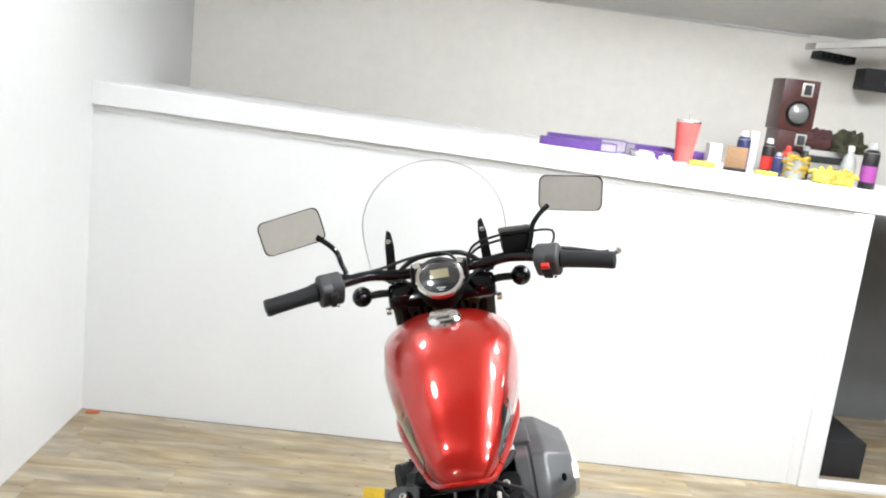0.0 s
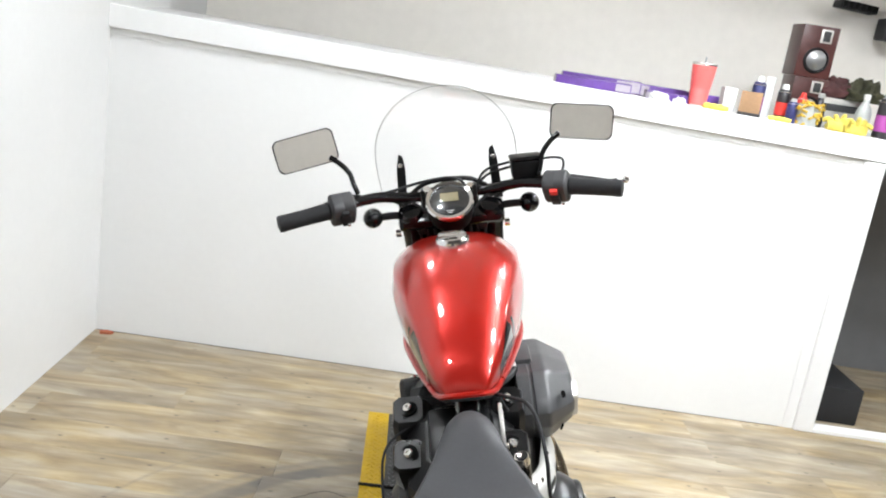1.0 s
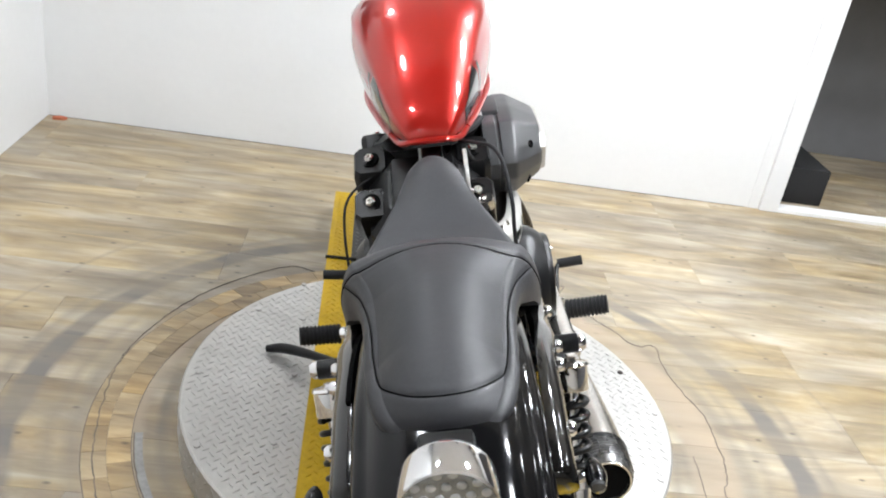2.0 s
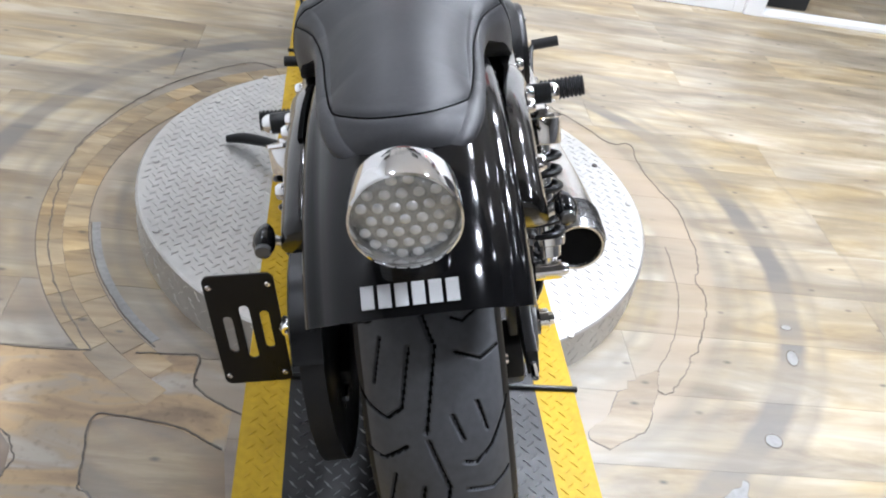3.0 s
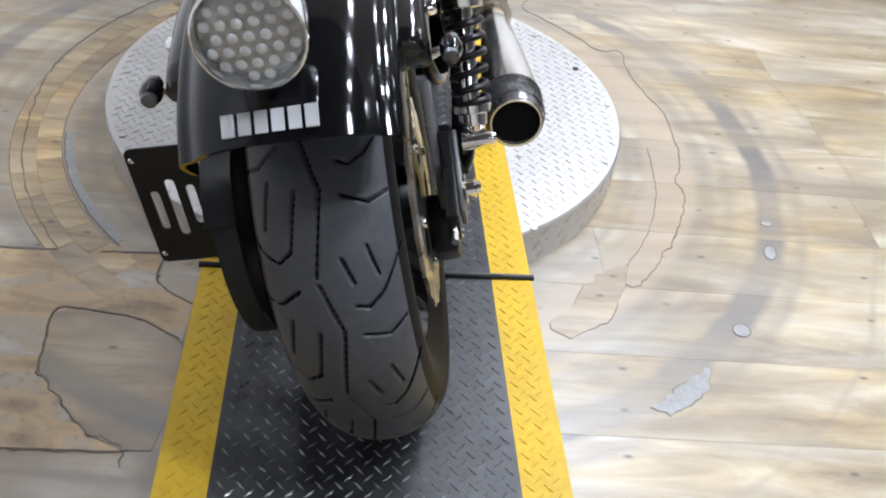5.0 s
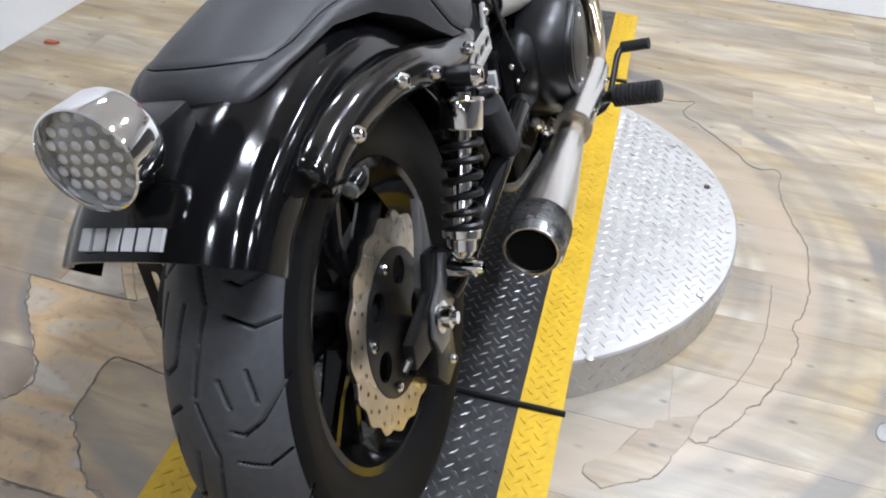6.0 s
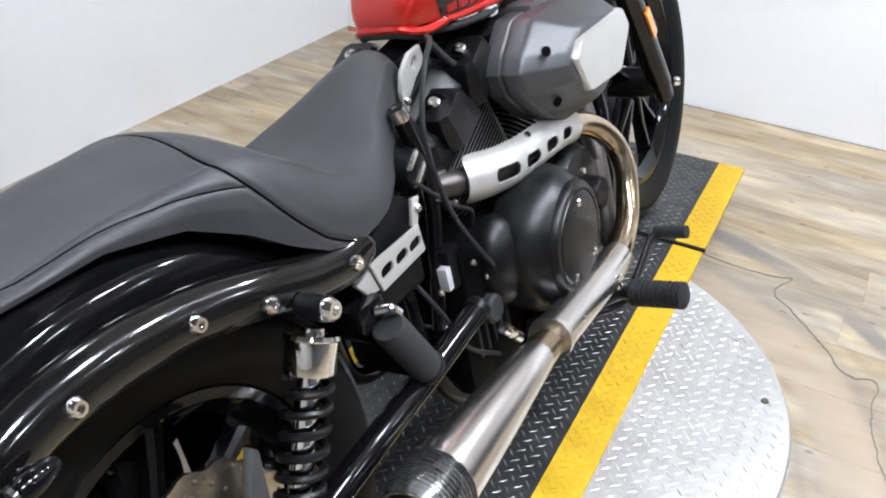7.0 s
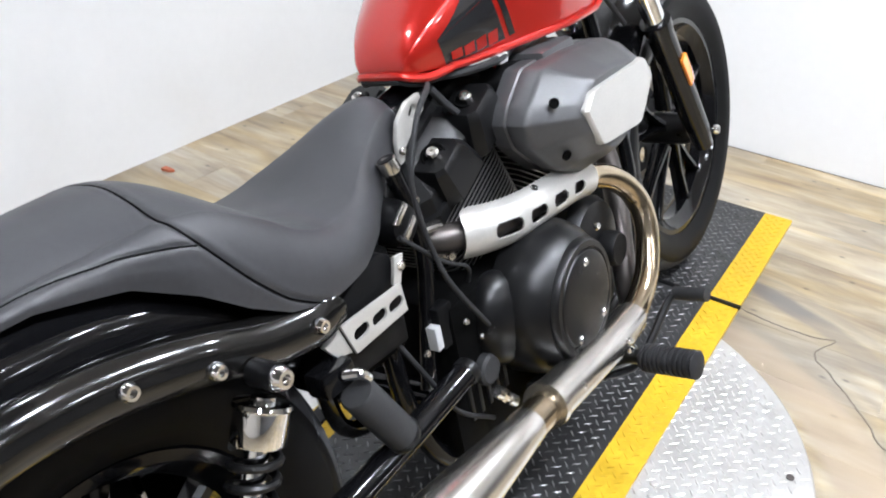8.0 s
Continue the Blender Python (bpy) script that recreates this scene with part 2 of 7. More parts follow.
PLASTIC = mat("black_plastic", (0.003, 0.003, 0.0033), 0.45, spec=0.14, grain=0.003, amount=0.2, bump=0.001, height=0.0001)
DULLBLACK = mat("dull_black_coating", (0.002, 0.002, 0.002), 0.6, spec=0.03)
LEATHER = mat("black_vinyl", (0.027, 0.027, 0.0295), 0.5, spec=0.4, grain=0.006, amount=0.15, bump=0.0012, height=0.00025)
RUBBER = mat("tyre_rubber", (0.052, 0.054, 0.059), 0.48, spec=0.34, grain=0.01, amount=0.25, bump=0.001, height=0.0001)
RUBBERGREY = mat("dark_grey_rubber", (0.022, 0.022, 0.023), 0.65, spec=0.3, grain=0.004, amount=0.15)
GRIP = mat("grip_rubber", (0.018, 0.018, 0.019), 0.6, spec=0.22, grain=0.004, amount=0.2)
CHROME = mat("chrome", (0.85, 0.85, 0.86), 0.06, metal=1.0)
STEEL = mat("brushed_steel", (0.7, 0.675, 0.635), 0.25, metal=1.0, grain=0.02, amount=0.03)
BRONZED = mat("heat_tinted_steel", (0.5, 0.41, 0.29), 0.2, metal=1.0, grain=0.03, amount=0.25)
SILVER = mat("silver_painted_metal", (0.47, 0.458, 0.43), 0.38, metal=0.5, grain=0.004, amount=0.06)
FINEDGE = mat("machined_fin_edge", (0.75, 0.74, 0.72), 0.36, metal=1.0)
# steel with the yellow ramp's reflection tinted into the colour
ROTOR = mat("gold_tinted_rotor_steel", (0.6, 0.54, 0.45), 0.28, metal=1.0, grain=0.01, amount=0.1)
MIRROR = mat("mirror_glass", (0.9, 0.9, 0.9), 0.01, metal=1.0)
SCREEN = glass("clear_acrylic", (1, 1, 1))
LENS = mat("smoked_lens", (0.06, 0.06, 0.06), 0.15, metal=0.2, coat=1.0)
AMBER = mat("amber_reflector", (0.75, 0.24, 0.02), 0.2, coat=1.0)
REDPLASTIC = mat("red_switch", (0.7, 0.03, 0.02), 0.4)
DIAL = mat("dial_face", (0.012, 0.012, 0.013), 0.25, coat=1.0)
LCD = mat("lcd_window", (0.2, 0.17, 0.1), 0.3, coat=1.0)
PRINT = mat("white_print", (0.38, 0.38, 0.38), 0.5)
BOREBLACK = mat("dull_bore_black", (0.004, 0.004, 0.004), 0.9, spec=0.1)
# rubber inside the tread grooves, blackened to deepen their shade
SHADEDGROOVE = mat("shaded_tread_groove", (0.004, 0.004, 0.004), 0.9, spec=0.1)
TIPMETAL = mat("sooty_steel", (0.2, 0.2, 0.2), 0.3, metal=0.9, grain=0.006, amount=0.6)
HEADER = mat("darkened_pipe", (0.09, 0.08, 0.075), 0.4, metal=0.8)
DARKWALL = mat("unseen_dark_wall", (0.2, 0.2, 0.205), 0.7, grain=0.08, amount=0.06)
SWITCHGREY = mat("dark_grey_switch_plastic", (0.042, 0.042, 0.044), 0.48, spec=0.4, grain=0.003, amount=0.12)
DARKCEIL = mat("unseen_dark_ceiling", (0.14, 0.14, 0.14), 0.8, grain=0.08, amount=0.1)
DECAL = mat("black_decal", (0.01, 0.01, 0.011), 0.2, coat=1.0)
GREYAIR = mat("dark_grey_airbox", (0.045, 0.045, 0.047), 0.4, grain=0.004, amount=0.12, bump=0.001, height=0.0001)


def mottled_mat():
    """Scuffed board patched with ochre, brown and pale grey blotches and dark specks."""
    m = mat("mottled_filler", (0.3, 0.22, 0.14), 0.5, spec=0.6)
    nt = m.node_tree
    N, L = nt.nodes.new, nt.links.new
    geo = N("ShaderNodeNewGeometry")
    big, fine = N("ShaderNodeTexNoise"), N("ShaderNodeTexNoise")
    big.inputs["Scale"].default_value, big.inputs["Detail"].default_value, big.inputs["Distortion"].default_value = 8.5, 5, 0.9
    fine.inputs["Scale"].default_value, fine.inputs["Detail"].default_value = 60, 4
    stretch = N("ShaderNodeMapping")
    stretch.inputs["Scale"].default_value = (0.6, 1.5, 1)
    ramp, dots = N("ShaderNodeValToRGB"), N("ShaderNodeValToRGB")
    tones = ((0.3, (0.21, 0.145, 0.085)), (0.42, (0.33, 0.225, 0.125)), (0.5, (0.42, 0.29, 0.15)), (0.57, (0.34, 0.27, 0.19)), (0.68, (0.4, 0.35, 0.29)))
    for k, (at, c) in enumerate(tones):
        e = ramp.color_ramp.elements[k] if k < 2 else ramp.color_ramp.elements.new(at)
        e.position, e.color = at, (*c, 1)
    dots.color_ramp.elements[0].position, dots.color_ramp.elements[0].color = 0.3, (0.35, 0.33, 0.3, 1)
    dots.color_ramp.elements[1].position, dots.color_ramp.elements[1].color = 0.45, (1, 1, 1, 1)
    mix = N("ShaderNodeMix")
    mix.data_type, mix.blend_type = "RGBA", "MULTIPLY"
    mix.inputs["Factor"].default_value = 0.35
    L(geo.outputs["Position"], stretch.inputs["Vector"])
    L(stretch.outputs[0], big.inputs["Vector"])
    L(geo.outputs["Position"], fine.inputs["Vector"])
    L(big.outputs["Fac"], ramp.inputs[0])
    L(fine.outputs["Fac"], dots.inputs[0])
    L(ramp.outputs[0], mix.inputs[6])
    L(dots.outputs[0], mix.inputs[7])
    L(mix.outputs[2], nt.nodes["Principled BSDF"].inputs["Base Color"])
    return m


MOTTLED = mottled_mat()

# ---------- shape helpers ----------
V = Vector


def part(name, bm, material, parent=None, label="", smooth=True, angle=35):
    """Links a bmesh as one mesh object under a thing or part."""
    bmesh.ops.recalc_face_normals(bm, faces=bm.faces)
    for f in bm.faces:
        f.smooth = smooth
    if smooth:
        lim = radians(angle)
        for e in bm.edges:
            if len(e.link_faces) == 2 and e.calc_face_angle(0) > lim:
                e.smooth = False
    me = bpy.data.meshes.new(name)
    bm.to_mesh(me)
    bm.free()
    for one in material if isinstance(material, (list, tuple)) else [material]:
        me.materials.append(one)
    ob = new(name, me)
    if parent is not None:
        ob.parent = parent
    if label:
        tagged(ob, label)
    return ob


def thing(name, label, category, group="", m=None):
    ob = new(name)
    ob.empty_display_size = 0.05
    if m is not None:
        ob.matrix_world = m
    return tagged(ob, label, category, group)


def box(a, b, bevel=0.0, m=None, segs=2, bm=None):
    """A box from corner a to corner b with rounded edges."""
    own = bmesh.new()
    bmesh.ops.create_cube(own, size=1.0)
    for v in own.verts:
        v.co = V([(a[i] + b[i]) / 2 + v.co[i] * (b[i] - a[i]) for i in range(3)])
    if bevel:
        bmesh.ops.bevel(own, geom=own.edges[:], offset=bevel, segments=segs, profile=0.6, affect="EDGES")
    return join(bm, own, m)


def join(bm, own, m=None):
    if m is not None:
        bmesh.ops.transform(own, matrix=m, verts=own.verts)
    if bm is None:
        return own
    me = bpy.data.meshes.new("tmp")
    own.to_mesh(me)
    own.free()
    bm.from_mesh(me)
    bpy.data.meshes.remove(me)
    return bm


def spline(pts, n):
    """Catmull-Rom through tuples of any length, n steps a span."""
    p = [np.array(q, float) for q in pts]
    p = [2 * p[0] - p[1]] + p + [2 * p[-1] - p[-2]]
    out = []
    for i in range(1, len(p) - 2):
        for k in range(n):
            t = k / n
            a, b, c, d = p[i - 1], p[i], p[i + 1], p[i + 2]
            out.append(0.5 * (2 * b + (c - a) * t + (2 * a - 5 * b + 4 * c - d) * t * t + (3 * b - a - 3 * c + d) * t ** 3))
    out.append(p[-2])
    return out


def rings(loops, bm=None, cap=True, closed=False):
    """Skins a list of equal closed loops of points."""
    own = bm if bm is not None else bmesh.new()
    vs = [[own.verts.new(V(q)) for q in lp] for lp in loops]
    n = len(vs[0])
    for i in range(len(vs) if closed else len(vs) - 1):
        a, b = vs[i], vs[(i + 1) % len(vs)]
        for j in range(n):
            own.faces.new((a[j], a[(j + 1) % n], b[(j + 1) % n], b[j]))
    if cap and not closed:
        own.faces.new(vs[0][::-1])
        own.faces.new(vs[-1])
    return own


def tube(pts, r, segs=12, n=6, bm=None, cap=True):
    """A round bar along points; r is a number, or one number a point."""
    rr = r if isinstance(r, (list, tuple)) else [r] * len(pts)
    path = spline([(*p, q) for p, q in zip(pts, rr)], n) if n > 1 else [np.array((*p, q)) for p, q in zip(pts, rr)]
    P = [V(q[:3]) for q in path]
    loops, side = [], None
    for i, q in enumerate(P):
        d = (P[min(i + 1, len(P) - 1)] - P[max(i - 1, 0)]).normalized()
        if side is None:
            side = d.orthogonal().normalized()
        side = (side - d * side.dot(d)).normalized()
        up = d.cross(side)
        rad = max(float(path[i][3]), 1e-4)
        loops.append([q + (side * math.cos(2 * math.pi * j / segs) + up * math.sin(2 * math.pi * j / segs)) * rad for j in range(segs)])
    return rings(loops, bm, cap)


def lathe(prof, a, b, segs=32, bm=None, cap=True):
    """Turns (distance along a->b in metres, radius) round the axis from a towards b."""
    a, d = V(a), (V(b) - V(a)).normalized()
    s = d.orthogonal().normalized()
    u = d.cross(s)
    loops = [[a + d * h + (s * math.cos(2 * math.pi * j / segs) + u * math.sin(2 * math.pi * j / segs)) * max(r, 1e-4) for j in range(segs)] for h, r in prof]
    return rings(loops, bm, cap)


def slab(outline, lo, hi, axis="x", bevel=0.0, bm=None, holes=()):
    """A plate: a flat outline (two coordinates) pushed from lo to hi along an axis, with holes cut through."""
    own = bmesh.new()
    order = {"x": lambda p, h: (h, p[0], p[1]), "y": lambda p, h: (p[0], h, p[1]), "z": lambda p, h: (p[0], p[1], h)}[axis]
    if holes:
        edges = []
        for lp in (outline, *holes):
            vs = [own.verts.new(order(p, lo)) for p in lp]
            edges += [own.edges.new((vs[i], vs[(i + 1) % len(vs)])) for i in range(len(vs))]
        bmesh.ops.triangle_fill(own, edges=edges, use_beauty=True)
        faces = own.faces[:]
    else:
        faces = [own.faces.new([own.verts.new(order(p, lo)) for p in outline])]
    got = bmesh.ops.extrude_face_region(own, geom=faces)
    step = V(order((0, 0), hi)) - V(order((0, 0), lo))
    bmesh.ops.translate(own, vec=step, verts=[g for g in got["geom"] if isinstance(g, bmesh.types.BMVert)])
    if bevel:
        bmesh.ops.recalc_face_normals(own, faces=own.faces)
        es = [e for e in own.edges if len(e.link_faces) == 2 and e.calc_face_angle(0) > 0.6]
        bmesh.ops.bevel(own, geom=es, offset=bevel, segments=2, profile=0.6, affect="EDGES", clamp_overlap=True)
    return join(bm, own)


def circle(cx, cy, r, n=16, ry=None, turn=0.0):
    ry = r if ry is None else ry
    c, s = math.cos(turn), math.sin(turn)
    return [(cx + r * math.cos(2 * math.pi * i / n) * c - ry * math.sin(2 * math.pi * i / n) * s,
             cy + r * math.cos(2 * math.pi * i / n) * s + ry * math.sin(2 * math.pi * i / n) * c) for i in range(n)]


def slot(ax, ay, bx, by, r, n=6):
    """A rounded slot from a to b."""
    t = math.atan2(by - ay, bx - ax)
    out = [(bx + r * math.cos(t - math.pi / 2 + math.pi * i / n), by + r * math.sin(t - math.pi / 2 + math.pi * i / n)) for i in range(n + 1)]
    return out + [(ax + r * math.cos(t + math.pi / 2 + math.pi * i / n), ay + r * math.sin(t + math.pi / 2 + math.pi * i / n)) for i in range(n + 1)]


def rounded(w, h, r, n=5, cx=0.0, cy=0.0):
    out = []
    for sx, sy, a0 in ((1, 1, 0), (-1, 1, 90), (-1, -1, 180), (1, -1, 270)):
        for i in range(n + 1):
            a = radians(a0 + 90 * i / n)
            out.append((cx + sx * (w / 2 - r) + r * math.cos(a), cy + sy * (h / 2 - r) + r * math.sin(a)))
    return out


def ball(c, r, bm=None, segs=14, squash=(1, 1, 1)):
    own = bmesh.new()
    bmesh.ops.create_uvsphere(own, u_segments=segs, v_segments=segs // 2 + 2, radius=r)
    for v in own.verts:
        v.co = V(c) + V([v.co[i] * squash[i] for i in range(3)])
    return join(bm, own)


def bolt(at, axis, r=0.008, h=0.006, bm=None):
    """A domed socket screw."""
    a, d = V(at), V(axis).normalized()
    return lathe([(0, r), (h * 0.55, r), (h, r * 0.72), (h, r * 0.42), (h * 0.5, r * 0.4)], a, a + d, 14, bm)

# ---------- the room ----------
LEFT, RIGHT, BACK, SOUTH, DEEP, HIGH = -1.165, 5.2, 3.54, -4.0, 4.85, 2.6


def structure(name, bm, material, label, category):
    return tagged(part(name, bm, material, smooth=False), label, category, kind="structure")


floor = structure("floor", box((-1.6, SOUTH - 0.2, -0.12), (RIGHT + 0.2, DEEP + 0.2, -0.012)), CRACK,
                  "grey-brown oak laminate floor, worn and patched", "floor")


def left_x(y):
    return LEFT + 0.016 * (BACK - y) if y < BACK else LEFT


lo = [(left_x(SOUTH) - 0.1, SOUTH - 0.1), (LEFT - 0.1, BACK), (LEFT - 0.1, DEEP + 0.1), (LEFT, DEEP + 0.1), (LEFT, BACK), (left_x(SOUTH), SOUTH - 0.1)]
structure("wall_west", slab(lo, -0.05, HIGH + 0.1, "z"), WHITE, "plain white painted side wall with faint scuffs", "wall")
SHELF = lambda x: 1.348 - 0.024 * (x - LEFT)  # top edge of the ledge, which sags to the right
bm = slab([(LEFT, 0), (1.93, 0), (1.93, SHELF(1.93) - 0.03), (LEFT, SHELF(LEFT) - 0.03)], BACK, BACK + 0.09, "y")
knee = structure("wall_north", bm, WHITE, "white painted half-height wall under the ledge", "wall")
# unseen wall, its dark grey chosen to dim reflections on the gloss black
structure("wall_east", box((RIGHT, SOUTH - 0.1, -0.05), (RIGHT + 0.1, DEEP + 0.1, HIGH + 0.1)), DARKWALL, "unseen wall closing the room, dark grey to dim reflections", "wall")
structure("wall_south", box((-1.3, SOUTH - 0.1, -0.05), (RIGHT, SOUTH, HIGH + 0.1)), REARPAINT, "plain beige wall at the far end", "wall")
structure("wall_alcove", box((LEFT, DEEP, -0.05), (RIGHT, DEEP + 0.1, HIGH + 0.1)), BRIGHTCREAM, "cream back wall of the storage recess, brightened for weak light", "wall")
# unseen flat ceiling, darkened to keep haze off the black parts
structure("ceiling_unseen", box((-1.35, SOUTH - 0.1, HIGH), (RIGHT + 0.1, 1.598, HIGH + 0.1)), DARKCEIL, "unseen flat ceiling, dark grey to dim reflections", "ceiling")
prof = [(1.6, HIGH), (DEEP + 0.1, 1.955), (DEEP + 0.1, 2.1), (1.6, HIGH + 0.1)]
structure("ceiling", slab(prof, -1.35, RIGHT + 0.1, "x"), CEIL, "off-white painted ceiling sloping down over the ledge", "ceiling")
# ledge: front board, top board, the post at its end
top = [(LEFT, SHELF(LEFT)), (3.0, SHELF(3.0)), (3.0, SHELF(3.0) - 0.088), (LEFT, SHELF(LEFT) - 0.088)]
structure("trim_ledge_front", slab(top, BACK - 0.024, BACK - 0.002, "y", 0.003), WHITE, "white painted board along the front of the ledge", "ledge")
top = [(LEFT, SHELF(LEFT) - 0.004), (RIGHT, SHELF(RIGHT) - 0.004), (RIGHT, SHELF(RIGHT) - 0.028), (LEFT, SHELF(LEFT) - 0.028)]
structure("ledge_top", slab(top, BACK - 0.001, 4.25, "y"), WHITE, "white painted ledge top used as a storage shelf", "ledge")
structure("trim_post", box((1.862, BACK - 0.02, 0), (1.945, BACK - 0.001, SHELF(1.95) - 0.09), 0.003), WHITE, "white painted post board at the end of the half wall", "post")
structure("trim_inner", box((1.815, BACK - 0.005, 0), (1.861, BACK - 0.001, SHELF(1.9) - 0.09), 0.002), WHITE, "thin white batten beside the post", "trim")
structure("trim_under_ledge", slab([(LEFT, SHELF(LEFT) - 0.089), (1.815, SHELF(1.815) - 0.089), (1.815, SHELF(1.815) - 0.112), (LEFT, SHELF(LEFT) - 0.112)], BACK - 0.005, BACK - 0.001, "y", 0.001), WHITE, "thin white batten under the ledge board", "trim")
structure("trim_sill", box((1.946, BACK - 0.02, 0), (RIGHT, BACK + 0.05, 0.018), 0.003), WHITE, "white floor strip across the opening", "threshold")
structure("wall_recess", box((1.97, BACK + 0.95, 0), (RIGHT, BACK + 1.0, SHELF(3.0) - 0.03)), SHADEGREY, "grey wall below the ledge, darkened to carry the shade there", "wall")
structure("wall_recess_side", box((1.87, BACK + 0.091, 0), (1.93, BACK + 0.99, SHELF(1.96) - 0.03)), SHADEGREY, "grey side wall of the recess below the ledge, darkened for shade", "wall")
crate = tagged(part("storage_crate", box((1.95, BACK + 0.12, 0.0), (2.2, BACK + 0.6, 0.17), 0.008), DARKBOX), "black storage crate in the dark recess", "crate")

# ceiling lights in a row over the bike's right side
LAMP = lamp_mat("lamp_diffuser", (0.93, 0.97, 1.0), 290.0)
LAMPBODY = mat("white_enamel", (0.8, 0.8, 0.8), 0.35)


# glow of the added fill lamps
WEAKFILL = lamp_mat("weak_fill_diffuser", (0.93, 0.97, 1.0), 105.0)

DIMFILL = lamp_mat("dim_fill_diffuser", (0.93, 0.97, 1.0), 85.0)


def unseen_ceiling_light(x, y, glow=LAMP):
    z = HIGH if y < 1.6 else HIGH - (y - 1.6) * (HIGH - 1.97) / (DEEP + 0.1 - 1.6)
    m = pose(x, y, z - 0.003)
    t = thing("unseen_ceiling_light", "round white unseen spotlight with a bright diffuser, some added as fill", "ceiling light", "ceiling lights in a row", m)
    part("housing", lathe([(0, 0.13), (0.03, 0.13), (0.04, 0.12), (0.04, 0.115), (0.02, 0.112)], (0, 0, 0), (0, 0, -1), 32), LAMPBODY, t)
    part("diffuser", lathe([(0.012, 0.11), (0.03, 0.11), (0.036, 0.1), (0.038, 0.02)], (0, 0, 0), (0, 0, -1), 32), glow, t)
    return t


for k in range(5):
    unseen_ceiling_light(1.35, 0.2 + 0.68 * k)
# a weak second row added for the floor's sheen, fixtures out of view
for k in range(3):
    unseen_ceiling_light(3.0, 1.3 + 0.95 * k, WEAKFILL)
# a sparser, weaker fill row added by the side wall to lift the left
for k in range(3):
    unseen_ceiling_light(-0.65, 0.5 + 1.2 * k, DIMFILL)
# three weak fill lamps added at the unseen far end for the mirrors
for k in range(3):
    unseen_ceiling_light(-0.5 + 1.6 * k, -2.9, WEAKFILL)

# ---------- turntable and ramp ----------
DISC, DISC_R, DISC_Z = (0.387, 1.795), 0.576, 0.092


def lugs(spots, length, width, height, bm=None):
    """Raised lozenges of tread plate: spots are (x, y, z, angle)."""
    verts, faces = [], []
    for x, y, z, a in spots:
        c, s = math.cos(a), math.sin(a)
        i = len(verts)
        for u, v, h in ((-1, 0, 0), (0, -1, 0), (1, 0, 0), (0, 1, 0), (-0.55, 0, 1), (0.55, 0, 1)):
            p, q = u * length / 2, v * width / 2
            verts.append((x + p * c - q * s, y + p * s + q * c, z + h * height))
        faces += [(i, i + 1, i + 5, i + 4), (i + 1, i + 2, i + 5), (i + 2, i + 3, i + 4, i + 5), (i + 3, i, i + 4)]
    me = bpy.data.meshes.new("lugs")
    me.from_pydata(verts, [], faces)
    return me


def lug_part(name, spots, size, material, parent):
    me = lugs(spots, *size)
    me.materials.append(material)
    ob = new(name, me)
    ob.parent = parent
    return tagged(ob, kind="stuff")


def tread(step, x0, x1, y0, y1, turn):
    """Spots of tread plate: lugs stand alternately along and across a square grid that is itself turned."""
    c, s = math.cos(radians(turn)), math.sin(radians(turn))
    n = int(2.2 * max(x1 - x0, y1 - y0) / step)
    mx, my = (x0 + x1) / 2, (y0 + y1) / 2
    out = []
    for i in range(-n // 2, n // 2 + 1):
        for j in range(-n // 2, n // 2 + 1):
            x, y = mx + (i * c - j * s) * step, my + (i * s + j * c) * step
            if x0 <= x <= x1 and y0 <= y <= y1:
                out.append((x, y, radians(turn) + (math.pi / 2 if (i + j) % 2 else 0)))
    return out


turntable = thing("turntable", "round aluminium tread-plate turntable standing on the floor", "turntable", m=pose(*DISC, 0))
part("disc", lathe([(0, DISC_R - 0.004), (0, DISC_R), (DISC_Z - 0.004, DISC_R), (DISC_Z, DISC_R - 0.004), (DISC_Z, 0.01)], (0, 0, 0), (0, 0, 1), 96), PLATE, turntable)
spots = [(x, y, DISC_Z - 0.0005, a) for x, y, a in tread(0.0195, -0.58, 0.58, -0.58, 0.58, 45) if math.hypot(x, y) < DISC_R - 0.014]
lug_part("tread_pattern", spots, (0.022, 0.0056, 0.0022), PLATE, turntable)
verts, faces = [], []
for k in range(104):
    for row in range(3):
        a, z, tilt = 2 * math.pi * (k + 0.5 * (row % 2)) / 104, 0.02 + 0.027 * row, (1 if (k + row) % 2 else -1)
        i = len(verts)
        for u, v, h in ((-1, 0, 0), (0, -1, 0), (1, 0, 0), (0, 1, 0), (-0.55, 0, 1), (0.55, 0, 1)):
            p, q = u * 0.013, v * 0.004
            du, dz = p * 0.7 - q * 0.7 * tilt, p * 0.7 * tilt + q * 0.7
            r = DISC_R - 0.0003 + 0.002 * h
            b = a + du / DISC_R
            verts.append((r * math.cos(b), r * math.sin(b), z + dz))
        faces += [(i, i + 1, i + 5, i + 4), (i + 1, i + 2, i + 5), (i + 2, i + 3, i + 4, i + 5), (i + 3, i, i + 4)]
me = bpy.data.meshes.new("edge_pattern")
me.from_pydata(verts, [], faces)
me.materials.append(PLATE)
ob = new("edge_pattern", me)
ob.parent = turntable
tagged(ob, kind="stuff")
